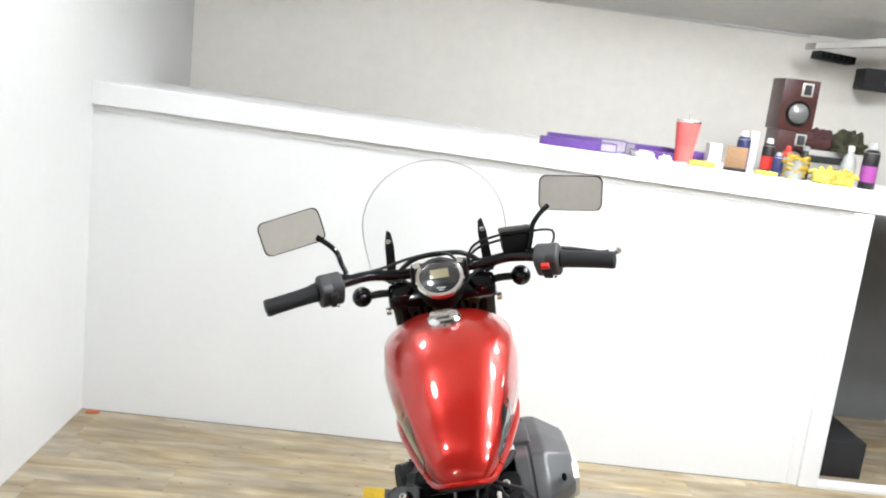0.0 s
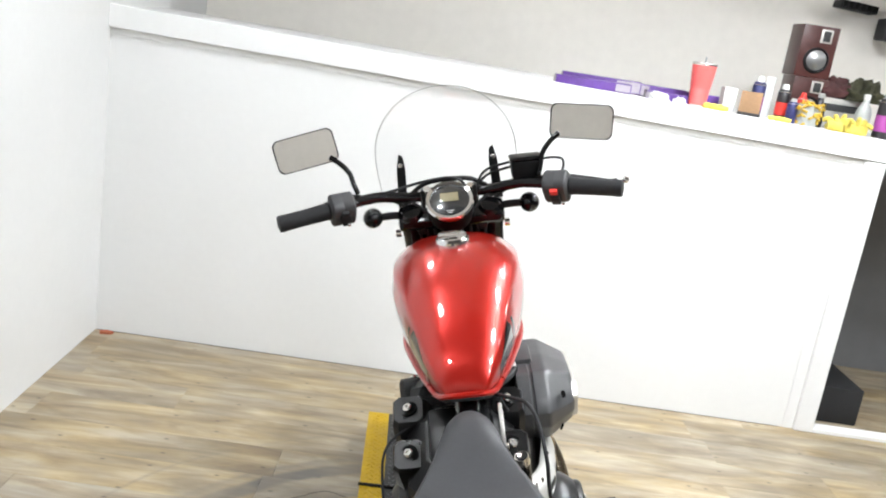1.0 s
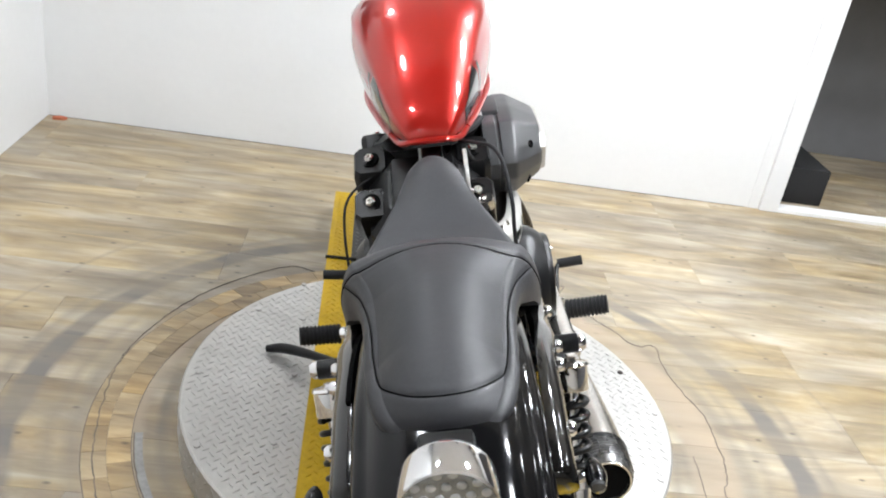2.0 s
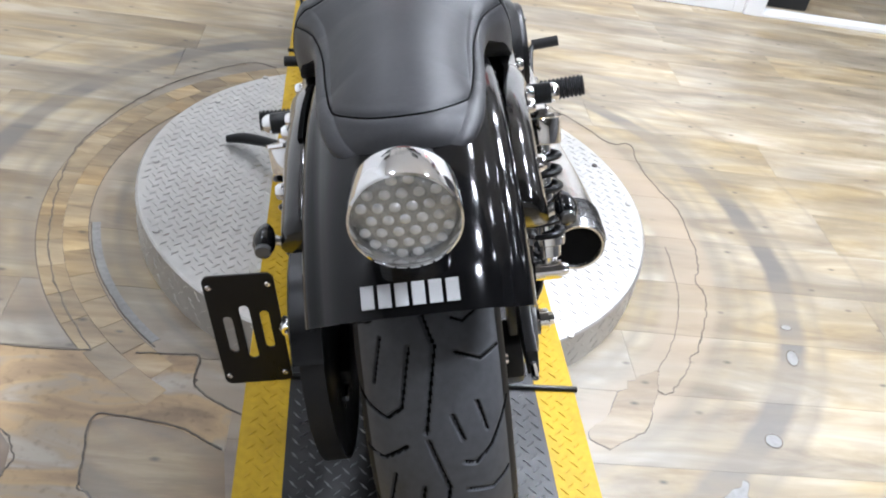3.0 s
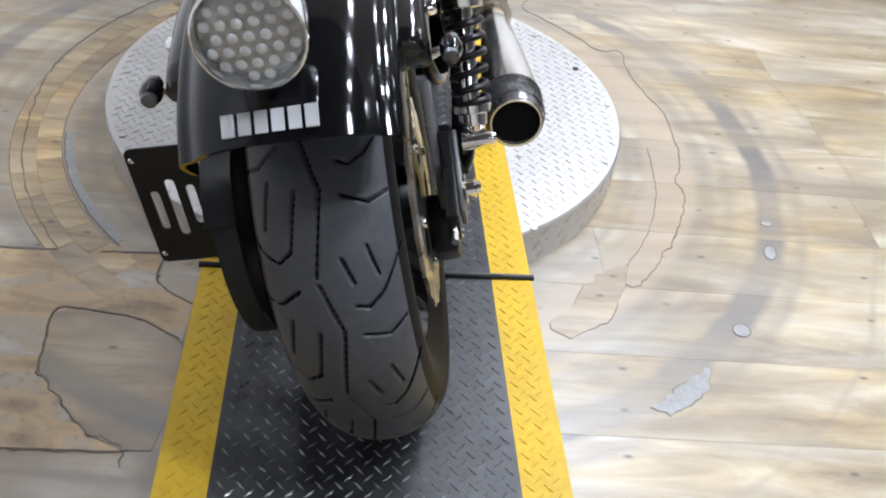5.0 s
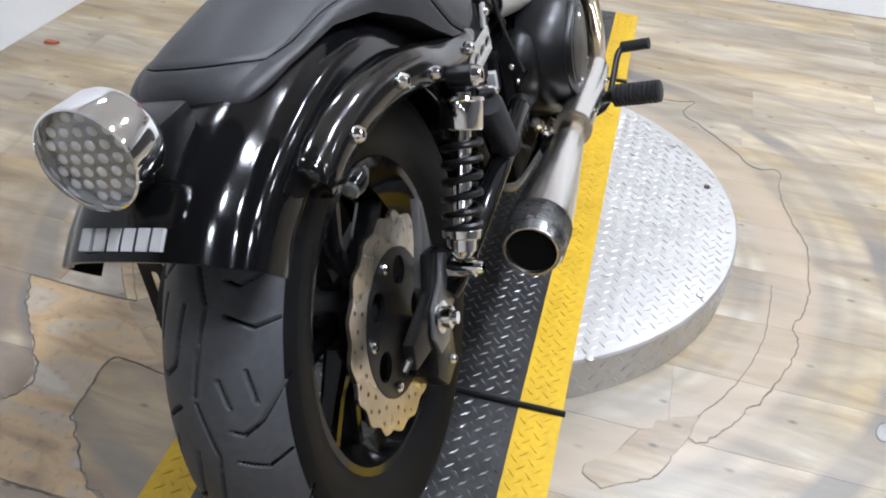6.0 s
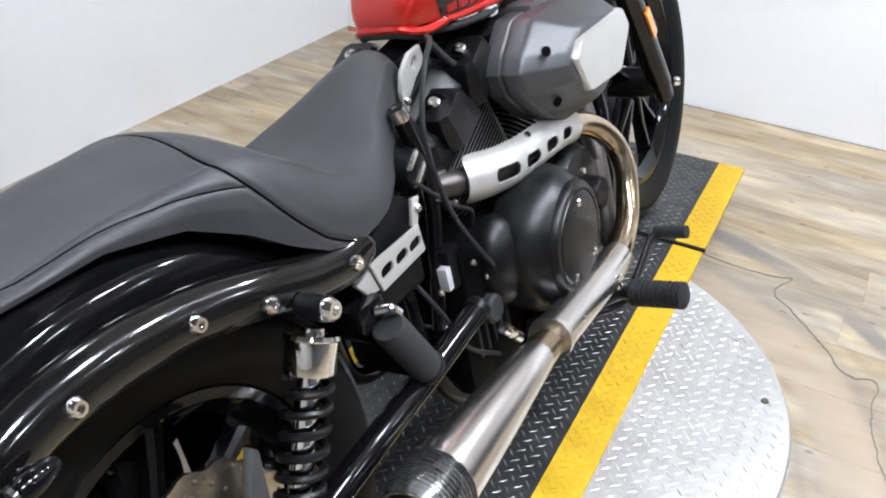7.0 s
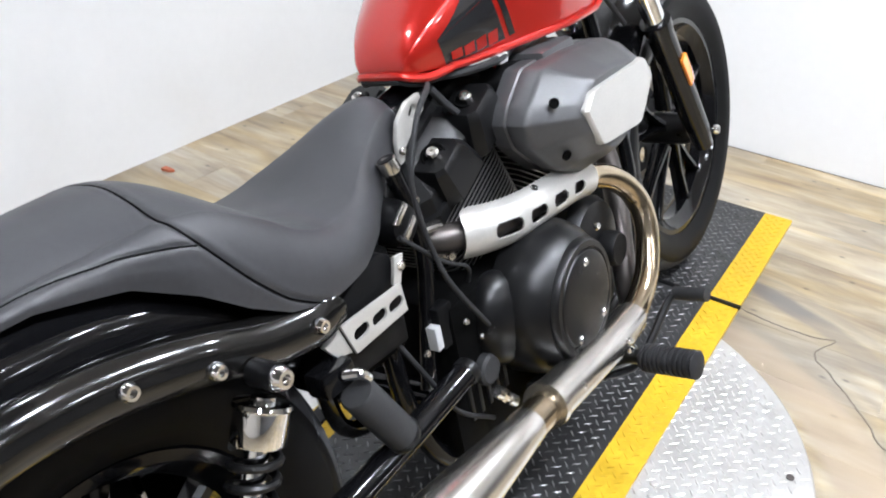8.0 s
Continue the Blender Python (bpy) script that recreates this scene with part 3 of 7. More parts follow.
for k, (bx, by) in enumerate(((0.889, 1.977), (0.942, 1.812), (0.895, 1.571), (0.715, 1.324), (0.711, 1.57), (0.699, 1.817), (0.71, 2.06), (0.8, 2.14), (-0.157, 1.778), (-0.103, 1.527), (0.05, 1.56), (0.06, 1.81), (0.05, 2.06), (-0.07, 2.08), (0.03, 2.24), (0.02, 1.36))):
    a, r = math.atan2(by - DISC[1], bx - DISC[0]), math.hypot(bx - DISC[0], by - DISC[1])
    dark = k == 0
    part("bolt", lathe([(0, 0.0075), (0.003, 0.007), (0.0035, 0.003)], (r * math.cos(a), r * math.sin(a), DISC_Z), (r * math.cos(a), r * math.sin(a), 1), 10),
         CRACK if dark else PLATE, turntable, "dark empty bolt hole" if dark else "")

# the ramp: level on the turntable, its two ends hinged; runs slightly turned against the walls
RAMP = pose(0.385, 1.793, 0, 0, 0, 2.15)
HALF, BAND = 0.285, 0.072
RY = (-1.35, -0.63, 0.628, 1.14)
RZ = (0.088, 0.098, 0.098, 0.094)
ramp = thing("loading_ramp", "black tread-plate ramp with yellow painted edges across the turntable", "ramp", m=RAMP)


def ramp_z(y):
    return float(np.interp(y, RY, RZ))


for name, k in (("rear_flap", 0), ("platform", 1), ("front_flap", 2)):
    y0, y1 = RY[k] + (0.003 if k else 0), RY[k + 1] - (0.003 if k < 2 else 0)
    sec = lambda y: [(x, y, ramp_z(y) - d) for x, d in ((-HALF, 0.0), (-HALF + BAND, 0), (HALF - BAND, 0), (HALF, 0), (HALF, 0.012), (-HALF, 0.012))]
    bm = rings([sec(y0), sec(y1)])
    bm.faces.ensure_lookup_table()
    for f in bm.faces:
        c = f.calc_center_median()
        f.material_index = 1 if abs(c.x) > HALF - BAND - 1e-4 else 0
    piece = part(name, bm, (BLACKPLATE, YELLOWPLATE), ramp, smooth=False)
    black, yellow = [], []
    for x, y, a in tread(0.0187, -HALF + 0.009, HALF - 0.009, y0 + 0.01, y1 - 0.01, 45):
        if abs(abs(x) - HALF + BAND) > 0.004:
            (yellow if abs(x) > HALF - BAND else black).append((x, y, ramp_z(y) - 0.0006, a))
    lug_part("black_pattern", black, (0.0225, 0.0058, 0.0024), BLACKLUG, piece)
    lug_part("yellow_pattern", yellow, (0.0215, 0.0056, 0.0022), YELLOWPLATE, piece)
for k in (1, 2):
    part("hinge_rod", tube([(-HALF - 0.004, RY[k], RZ[k] + 0.003), (0, RY[k], RZ[k] + 0.003), (HALF + 0.004, RY[k], RZ[k] + 0.003)], 0.0055, 10, 2), SATIN, ramp, "thin black hinge rod")
part("leg", box((-HALF + 0.02, RY[0] + 0.02, 0), (HALF - 0.02, RY[0] + 0.05, RZ[0] - 0.013)), BLACKPLATE, ramp)
part("leg", box((-HALF + 0.02, RY[3] - 0.05, 0), (HALF - 0.02, RY[3] - 0.02, RZ[3] - 0.013)), BLACKPLATE, ramp)

# ---------- the motorcycle: x right, y ahead, z up from the rear axle ----------
BIKE = Matrix(((0.9676, -0.0133, -0.2523, 0.392), (0.0077, 0.9997, -0.0233, 0.983), (0.2525, 0.0206, 0.9674, 0.388), (0, 0, 0, 1)))
bike = thing("motorcycle", "red and black cruiser motorcycle on its side stand", "motorcycle", m=BIKE)
FRONT, FRONT_Z = 1.545, 0.012


def mirrored(pts):
    return [(-p[0], *p[1:]) for p in pts]


def both(make):
    """Calls make(side) for the right (1) and the left (-1)."""
    return [make(1), make(-1)]


# ----- tyres and wheels -----


def tyre(name, y, R, half, rim_r, strokes, repeats, parent, fine=(84, 72)):
    """A tyre with its grooves pressed into the tread; strokes are (a0, s0, a1, s1) in parts of one pattern and of the half width."""
    NP, NS = fine
    NA = repeats * NP
    prof = []
    crown = half * 1.02
    for k in range(NS + 1):
        s = -1 + 2 * k / NS
        ang = s * radians(78)
        prof.append((crown * math.sin(ang) / math.sin(radians(78)), R - crown * 0.86 * (1 - math.cos(ang))))
    S = np.linspace(-1, 1, NS + 1)
    A = np.arange(NP) / NP
    aa, ss = np.meshgrid(A, S, indexing="ij")
    cut = np.zeros_like(aa)
    pitch, width = 2 * math.pi * R / repeats, half * 1.36
    for a0, s0, a1, s1 in strokes:
        for off in (-1, 0, 1):
            px, py = (aa - a0 - off) * pitch, (ss - s0) * width
            dx, dy = (a1 - a0) * pitch, (s1 - s0) * width
            t = np.clip((px * dx + py * dy) / (dx * dx + dy * dy), 0, 1)
            d = np.hypot(px - t * dx, py - t * dy)
            cut = np.maximum(cut, np.clip((0.0024 - d) / 0.0016, 0, 1))
    verts, faces = [], []
    side = [(half * 0.99, R - half * 0.98), (half * 0.94, R - half * 1.2), (half * 0.84, rim_r + 0.012), (half * 0.72, rim_r - 0.003)]
    n = NS + 1 + 8
    for i in range(NA):
        a = 2 * math.pi * i / NA
        c, s = math.cos(a), math.sin(a)
        row = [(x, r - 0.006 * cut[i % NP][k]) for k, (x, r) in enumerate(prof)]
        row = [(-x, r) for x, r in reversed(side)] + row + side
        verts += [(x, y + r * c, r * s) for x, r in row]
    for i in range(NA):
        j = (i + 1) % NA
        for k in range(n - 1):
            faces.append((i * n + k, i * n + k + 1, j * n + k + 1, j * n + k))
    me = bpy.data.meshes.new(name)
    me.from_pydata(verts, [], faces)
    me.polygons.foreach_set("use_smooth", [True] * len(me.polygons))
    me.materials.append(RUBBER)
    me.materials.append(SHADEDGROOVE)
    me.materials.append(SHADEDSIDE)
    # the outer tread also takes the shade-darkened sidewall colour
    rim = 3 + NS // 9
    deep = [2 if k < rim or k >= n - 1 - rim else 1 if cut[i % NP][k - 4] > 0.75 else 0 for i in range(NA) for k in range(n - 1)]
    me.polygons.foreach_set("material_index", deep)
    ob = new(name, me)
    ob.parent = parent
    return tagged(ob, "black road tyre with cut grooves")


REAR_TREAD = [(0.02, 0.06, 0.6, -0.1), (0.66, -0.085, 1.0, 0.045),
              (-0.06, -0.47, 0.25, -0.6), (0.02, -0.18, 0.42, -0.31), (0.42, -0.31, 0.5, -0.48), (0.5, -0.48, 0.42, -0.72), (0.42, -0.72, 0.28, -0.98), (0.7, -0.3, 0.82, -0.58), (0.82, -0.58, 0.8, -0.9),
              (0.08, 0.24, 0.15, 0.5), (0.15, 0.5, 0.08, 0.76), (0.5, 0.86, 0.8, 0.52), (0.8, 0.52, 0.88, 0.34), (0.88, 0.34, 0.85, 0.23), (0.44, 0.42, 0.66, 0.5), (0.5, 0.16, 0.68, 0.24)]
FRONT_TREAD = [(0.0, 0.1, 0.3, -0.1), (0.3, -0.1, 0.55, -0.5), (0.5, 0.15, 0.85, 0.5), (0.7, -0.3, 0.95, -0.75), (0.1, 0.35, 0.3, 0.75)]


def wheel(name, y, rim_r, half, spokes, parent, label, slim=1.0):
    w = part(name, lathe([(-half, rim_r), (-half, rim_r - 0.012), (-half * 0.7, rim_r - 0.02), (-half * 0.4, rim_r - 0.034), (half * 0.4, rim_r - 0.034), (half * 0.7, rim_r - 0.02), (half, rim_r - 0.012),
                          (half, rim_r), (half * 0.8, rim_r + 0.008), (-half * 0.8, rim_r + 0.008), (-half, rim_r)], (0, y, 0), (1, y, 0), 72, cap=False), GLOSS, parent, label)
    part("hub", lathe([(-0.075, 0.02 * slim), (-0.075, 0.04 * slim), (-0.05, 0.052 * slim), (0.05, 0.052 * slim), (0.075, 0.04 * slim), (0.075, 0.02 * slim)], (0, y, 0), (1, y, 0), 32), SATIN, w)
    for k in range(spokes):
        for fork in (-1, 1):
            a = 2 * math.pi * (k + 0.18) / spokes
            a1 = a + fork * 0.21
            p0, p1 = (y + 0.045 * math.cos(a + fork * 0.1), 0.045 * math.sin(a + fork * 0.1)), (y + (rim_r - 0.03) * math.cos(a1), (rim_r - 0.03) * math.sin(a1))
            n = V((-(p1[1] - p0[1]), p1[0] - p0[0])).normalized()
            loops = []
            for t, wd, th in ((0, 0.013, 0.02), (0.5, 0.009, 0.015), (1, 0.012, 0.018)):
                cy, cz = p0[0] + (p1[0] - p0[0]) * t, p0[1] + (p1[1] - p0[1]) * t
                loops.append([(sx * th * (0.6 if abs(e) > 0.9 else 1), cy + n.x * wd * slim * e, cz + n.y * wd * slim * e) for sx, e in ((1, -1), (1, -0.5), (1, 0.5), (1, 1), (-1, 1), (-1, 0.5), (-1, -0.5), (-1, -1))])
            part("spoke", rings(loops), GLOSS, w, "gloss black cast spoke")
    return w


def rotor(y, x, R, name, parent, side=1):
    """A petal brake disc with drilled holes on a black carrier."""
    outer = []
    n = 144
    for i in range(n):
        a = 2 * math.pi * i / n
        outer.append((y + (R + 0.0035 * math.cos(a * 18)) * math.cos(a), (R + 0.0035 * math.cos(a * 18)) * math.sin(a)))
    inner = circle(y, 0, R - 0.042, 48)
    holes = [inner]
    for k in range(36):
        a = 2 * math.pi * (k + 0.5) / 36
        for rr in ((R - 0.010, R - 0.030) if k % 2 else (R - 0.020,)):
            holes.append(circle(y + rr * math.cos(a), rr * math.sin(a), 0.0033, 6))
    r = part(name, slab(outer, x - 0.0025, x + 0.0025, "x", holes=holes), ROTOR, parent, "petal-shaped drilled steel brake disc")
    hub = part("carrier", slab(circle(y, 0, R - 0.043, 40), x - 0.003, x + 0.003, "x", holes=[circle(y + 0.066 * math.cos(2 * math.pi * (k + 0.5) / 5 + 0.3), 0.066 * math.sin(2 * math.pi * (k + 0.5) / 5 + 0.3), 0.02, 12) for k in range(5)]), SATIN, r)
    for k in range(5):
        a = 2 * math.pi * k / 5 + 0.3
        part("rotor_bolt", bolt((x + 0.003 * side, y + 0.083 * math.cos(a), 0.083 * math.sin(a)), (side, 0, 0), 0.0075, 0.006), CHROME, r)
    return r


rear_wheel = wheel("rear_wheel", 0, 0.205, 0.058, 5, bike, "gloss black cast rear wheel")
tyre("rear_tyre", 0.006, 0.32, 0.077, 0.207, REAR_TREAD, 13, rear_wheel, (112, 120))
rotor(-0.012, 0.08, 0.1395, "brake_rotor", rear_wheel)
front_wheel = wheel("front_wheel", FRONT, 0.245, 0.036, 5, bike, "gloss black cast front wheel", 0.68)
tyre("front_tyre", FRONT, 0.331, 0.052, 0.247, FRONT_TREAD, 16, front_wheel)
rotor(FRONT, -0.062, 0.147, "front_brake_rotor", front_wheel, -1)
front_wheel.location.z = FRONT_Z
# belt drive on the left
pul = part("drive_pulley", lathe([(0, 0.02), (0, 0.14), (0.004, 0.15), (0.032, 0.15), (0.036, 0.14), (0.036, 0.02)], (-0.163, 0, 0), (0, 0, 0), 64), SATIN, rear_wheel)
out, inn = [], []
for k in range(40):
    a = radians(90 + 180 * k / 39)
    out.append((0.156 * math.cos(a), 0.156 * math.sin(a)))
for k in range(14):
    a = radians(-90 + 180 * k / 13)
    out.append((0.70 + 0.05 * math.cos(a), 0.0 + 0.05 * math.sin(a)))
inn = []
for k in range(40):
    a = radians(90 + 180 * k / 39)
    inn.append((0.151 * math.cos(a), 0.151 * math.sin(a)))
for k in range(14):
    a = radians(-90 + 180 * k / 13)
    inn.append((0.70 + 0.045 * math.cos(a), 0.045 * math.sin(a)))
part("drive_belt", slab(out, -0.16, -0.131, "x", holes=[inn]), GRIP, bike, "black toothed drive belt")
part("belt_guard", rings([[(x, r * math.cos(a), r * math.sin(a)) for x, r in ((-0.168, 0.160), (-0.165, 0.168), (-0.128, 0.168), (-0.128, 0.164), (-0.161, 0.164), (-0.163, 0.158))] for a in (radians(60 + 7 * k) for k in range(13))]), SATIN, bike, "black belt guard")

# two added plates, no known parts, that block the bright floor behind the wheel
part("gap_plate", rings([[(x, r * math.cos(a), r * math.sin(a)) for x, r in ((-0.118, 0.2), (-0.118, 0.345), (-0.112, 0.345), (-0.112, 0.2))] for a in (radians(48 + 6 * k) for k in range(9))]), DULLBLACK, bike, "added black plate hiding the bright gap inside the belt guard")
part("gap_cover", slab([(0.15, -0.06), (0.32, -0.05), (0.34, 0.0), (0.32, 0.045), (0.15, 0.05)], -0.122, -0.114, "x", 0.003), DULLBLACK, bike, "added black plate hiding the bright gap beside the belt")

# ----- rear fender -----
FEND_A0, FEND_A1 = 38, 133.8


def fender_r(a):
    return float(np.interp(a, (38, 88, 110, 128, 134), (0.393, 0.398, 0.411, 0.43, 0.432)))


def fender_ring(a):
    """Cross-section at angle a (degrees, from ahead over the top): crown, shoulder, side skirt."""
    half = [(0, 0.0), (0.025, -0.001), (0.045, -0.0035), (0.06, -0.008), (0.07, -0.0135), (0.078, -0.0205), (0.0845, -0.028), (0.089, -0.0325), (0.0935, -0.0345), (0.0985, -0.0365), (0.103, -0.041), (0.1065, -0.05), (0.1085, -0.062), (0.1095, -0.08), (0.1095, -0.092)]
    sec = [(-x, d) for x, d in half[:0:-1]] + half
    R = fender_r(a)
    c, s = math.cos(radians(a)), math.sin(radians(a))
    pts = [(x, (R + d) * c, (R + d) * s) for x, d in sec]
    inner = [(x * 0.965, (R + d - 0.006) * c, (R + d - 0.006) * s) for x, d in reversed(sec)]
    return pts + inner


rf = part("rear_fender", rings([fender_ring(a) for a in np.linspace(FEND_A0, FEND_A1, 56)]), GLOSS, bike, "gloss black rear mudguard", angle=60)
# the maker's word on the flap, as plain bars
for k in range(6):
    x = -0.0475 + 0.0149 * k
    a0, a1 = 129.9, 132.6
    loops = [[(x + dx, (fender_r(a) + 0.0012) * math.cos(radians(a)), (fender_r(a) + 0.0012) * math.sin(radians(a))) for dx in (0, 0.0112)] + [(x + dx, (fender_r(a) - 0.004) * math.cos(radians(a)), (fender_r(a) - 0.004) * math.sin(radians(a))) for dx in (0.0112, 0)] for a in (a0, (a0 + a1) / 2, a1)]
    part("lettering_bar", rings(loops), PRINT, rf, "white printed bar", smooth=False)


def flare(y):
    """How far the rails splay out towards the front."""
    return float(np.interp(y, (-0.1, 0.05, 0.13, 0.26, 0.4), (-0.004, 0.003, 0.012, 0.014, 0.008)))


def rail(s):
    """The stout curved rail that carries seat and mudguard."""
    line = [(0.30, 0.252), (0.283, 0.25), (0.25, 0.249), (0.19, 0.262), (0.125, 0.286), (0.05, 0.304), (-0.02, 0.313), (-0.075, 0.312), (-0.12, 0.305), (-0.158, 0.293)]
    path = spline([(y, z) for y, z in line], 4)
    loops = []
    for i, (y, z) in enumerate(path):
        d = path[min(i + 1, len(path) - 1)] - path[max(i - 1, 0)]
        n = np.array([d[1], -d[0]]) / np.hypot(*d)
        n = n if n[1] > 0 else -n
        w = 0.026 * (0.55 if i > len(path) - 2 else 0.5 if i == 0 else 0.8 if i < 4 else 1.0)
        fl = flare(y)
        loops.append([(s * (x + fl), y + n[0] * e, z + n[1] * e) for x, e in ((0.112, -w), (0.13, -w), (0.1365, -w * 0.8), (0.139, -w * 0.3), (0.1385, w * 0.15), (0.1345, w * 0.55), (0.1275, w * 0.85), (0.119, w), (0.112, w))])
    r = part("fender_rail", rings(loops), RAILBLACK, bike, "black cast side rail", angle=50)
    for y, z in ((0.256, 0.249), (0.126, 0.275), (0.045, 0.304), (-0.082, 0.308)):
        part("rail_bolt", bolt((s * (0.138 + flare(y)), y, z), (s, 0, 0), 0.0095, 0.009), CHROME, r)
    stem = part("turn_signal", lathe([(0, 0.005), (0.008, 0.009), (0.02, 0.0118), (0.03, 0.0115), (0.036, 0.009), (0.038, 0.003)], (s * 0.154, -0.12, 0.292), (s * 0.154, -0.2, 0.288), 20), GLOSS, bike, "small black bullet turn signal")
    part("stalk", tube([(s * 0.13, -0.14, 0.283), (s * 0.143, -0.138, 0.287), (s * 0.154, -0.138, 0.291)], 0.005, 10, 3), CHROME, stem)
    part("lens", lathe([(0, 0.0092), (0.004, 0.008), (0.006, 0.003)], (s * 0.154, -0.157, 0.29), (s * 0.154, -0.2, 0.288), 16), LENS, stem)
    return r


both(rail)

# tail light
LEDWHITE = mat("white_led_reflector", (0.62, 0.63, 0.64), 0.25, metal=0.5)
TAILLENS = mat("clear_tail_lens", (0.36, 0.37, 0.37), 0.16, metal=0.6, coat=1.0, grain=0.006, amount=0.4, bump=0.006, height=0.003)
TL0, TLD = V((0.001, -0.285, 0.403)), V((0, -1, 0.02)).normalized()
tail = part("tail_light", lathe([(-0.048, 0.02), (-0.048, 0.04), (-0.044, 0.0445), (-0.038, 0.0462), (-0.004, 0.0478), (0.002, 0.0475), (0.003, 0.0455), (0.0, 0.0442), (-0.01, 0.0436)], TL0, TL0 + TLD, 48), CHROME, bike, "round chrome tail light bucket")
part("lens", lathe([(-0.01, 0.0438), (-0.008, 0.042), (-0.005, 0.032), (-0.003, 0.018), (-0.0025, 0.002)], TL0, TL0 + TLD, 40), TAILLENS, tail, "clear faceted lens")
for i in range(-4, 5):
    for j in range(-3, 4):
        px, pz = 0.0138 * (i + 0.5 * (j % 2)), 0.012 * j
        if math.hypot(px, pz) < 0.037:
            up = TLD.cross(V((1, 0, 0)))
            c = TL0 + V((px, 0, 0)) - up * pz + TLD * (-0.003 - 2.2 * (px * px + pz * pz))
            part("led_reflector", ball(c, 0.005, segs=10, squash=(1, 0.5, 1)), LEDWHITE, tail)
part("bracket", box((-0.028, -0.236, 0.345), (0.03, -0.17, 0.4), 0.008), SATIN, tail)

# ----- seat -----
SEAT_TOP = [(0.597, 0.366), (0.584, 0.386), (0.56, 0.396), (0.52, 0.388), (0.46, 0.358), (0.40, 0.331), (0.345, 0.326), (0.295, 0.346), (0.245, 0.387), (0.19, 0.427), (0.14, 0.438), (0.06, 0.44), (-0.01, 0.436), (-0.07, 0.43), (-0.115, 0.419), (-0.142, 0.404), (-0.152, 0.388)]
SEAT_W = [(-0.152, 0.03), (-0.146, 0.053), (-0.13, 0.071), (-0.095, 0.083), (-0.04, 0.089), (0.03, 0.094), (0.1, 0.106), (0.16, 0.132), (0.22, 0.144), (0.3, 0.147), (0.36, 0.136), (0.41, 0.115), (0.45, 0.092), (0.5, 0.067), (0.55, 0.048), (0.585, 0.034), (0.597, 0.02)]
SEAT_B = [(-0.152, 0.374), (-0.08, 0.384), (0.02, 0.384), (0.1, 0.366), (0.15, 0.337), (0.19, 0.304), (0.235, 0.275), (0.29, 0.26), (0.36, 0.262), (0.43, 0.276), (0.5, 0.31), (0.56, 0.335), (0.597, 0.352)]
SEAT_CROWN = [(-0.14, 0.02), (-0.05, 0.036), (0.08, 0.036), (0.2, 0.022), (0.26, 0.012), (0.34, 0.005), (0.42, 0.004), (0.5, 0.012), (0.6, 0.018)]


def along(table, y):
    t = sorted(table)
    return float(np.interp(y, [p[0] for p in t], [p[1] for p in t]))


SEAT_CURVE = [tuple(p) for p in spline(SEAT_TOP, 6)]
SEAT_WC = [tuple(p) for p in spline(SEAT_W, 6)]


def seat_point(y, u):
    """u from -1 (left lower edge) over the top (0) to 1 (right lower edge)."""
    top, w, low, drop = along(SEAT_CURVE, y), along(SEAT_WC, y), along(SEAT_B, y), along(SEAT_CROWN, y)
    a = abs(u)
    if a < 0.62:
        q = a / 0.62
        x, z = w * 0.8 * q, top - drop * q ** 2.2
    else:
        q = (a - 0.62) / 0.38
        edge = top - drop
        x = w * (0.8 + 0.2 * math.sin(min(q * 1.2, 1) * math.pi / 2)) - w * 0.04 * max(0, q - 0.7)
        z = edge + (low - edge) * (1 - math.cos(q * math.pi / 2)) ** 0.8
    return V((math.copysign(x, u), y, z))


def seam_line(pts):
    """A seam over the seat through (y, u) points, with its mirror image on the other side."""
    return np.array([seat_point(p[0], p[1]) for p in spline(pts, 14)])


WRAP = [(0.285, -1.0), (0.252, -0.97), (0.2, -0.9), (0.166, -0.78), (0.151, -0.6), (0.151, -0.4), (0.158, 0), (0.151, 0.4), (0.151, 0.6), (0.166, 0.78), (0.2, 0.9), (0.252, 0.97), (0.285, 1.0)]
PAD = [(0.164, -0.79), (0.1, -0.765), (0.03, -0.71), (-0.04, -0.68), (-0.09, -0.61), (-0.122, -0.37), (-0.131, 0), (-0.122, 0.37), (-0.09, 0.61), (-0.04, 0.68), (0.03, 0.71), (0.1, 0.765), (0.164, 0.79)]
ys = np.concatenate([np.linspace(0.596, 0.55, 10), np.linspace(0.545, 0.3, 50), np.linspace(0.298, -0.1, 160), np.linspace(-0.102, -0.1515, 24)])
us = np.concatenate([np.linspace(-1, -0.5, 60), np.linspace(-0.49, 0.49, 50), np.linspace(0.5, 1, 60)])
loops = []
for y in ys:
    ring = [seat_point(y, u) for u in us]
    low = along(SEAT_B, y) + 0.004
    ring += [(ring[-1].x * 0.5, y, low), (ring[0].x * 0.5, y, low)]
    loops.append(ring)
bm = rings(loops)
bmesh.ops.recalc_face_normals(bm, faces=bm.faces)
bm.normal_update()
co = np.array([v.co for v in bm.verts])
for line, deep, wide, puff in ((seam_line(WRAP), 0.0024, 0.0024, 0.0005), (seam_line(PAD), 0.0016, 0.002, 0.0004)):
    near = np.min(np.linalg.norm(co[:, None, :] - line[None, :, :], axis=2), axis=1)
    push = -deep * np.exp(-(near / wide) ** 2) + puff * np.exp(-((near - 0.007) / 0.004) ** 2)
    for v, d in zip(bm.verts, push):
        if abs(d) > 1e-5:
            v.co += v.normal * float(d)
seat = part("seat", bm, LEATHER, bike, "black vinyl solo seat with stitched seams", angle=70)
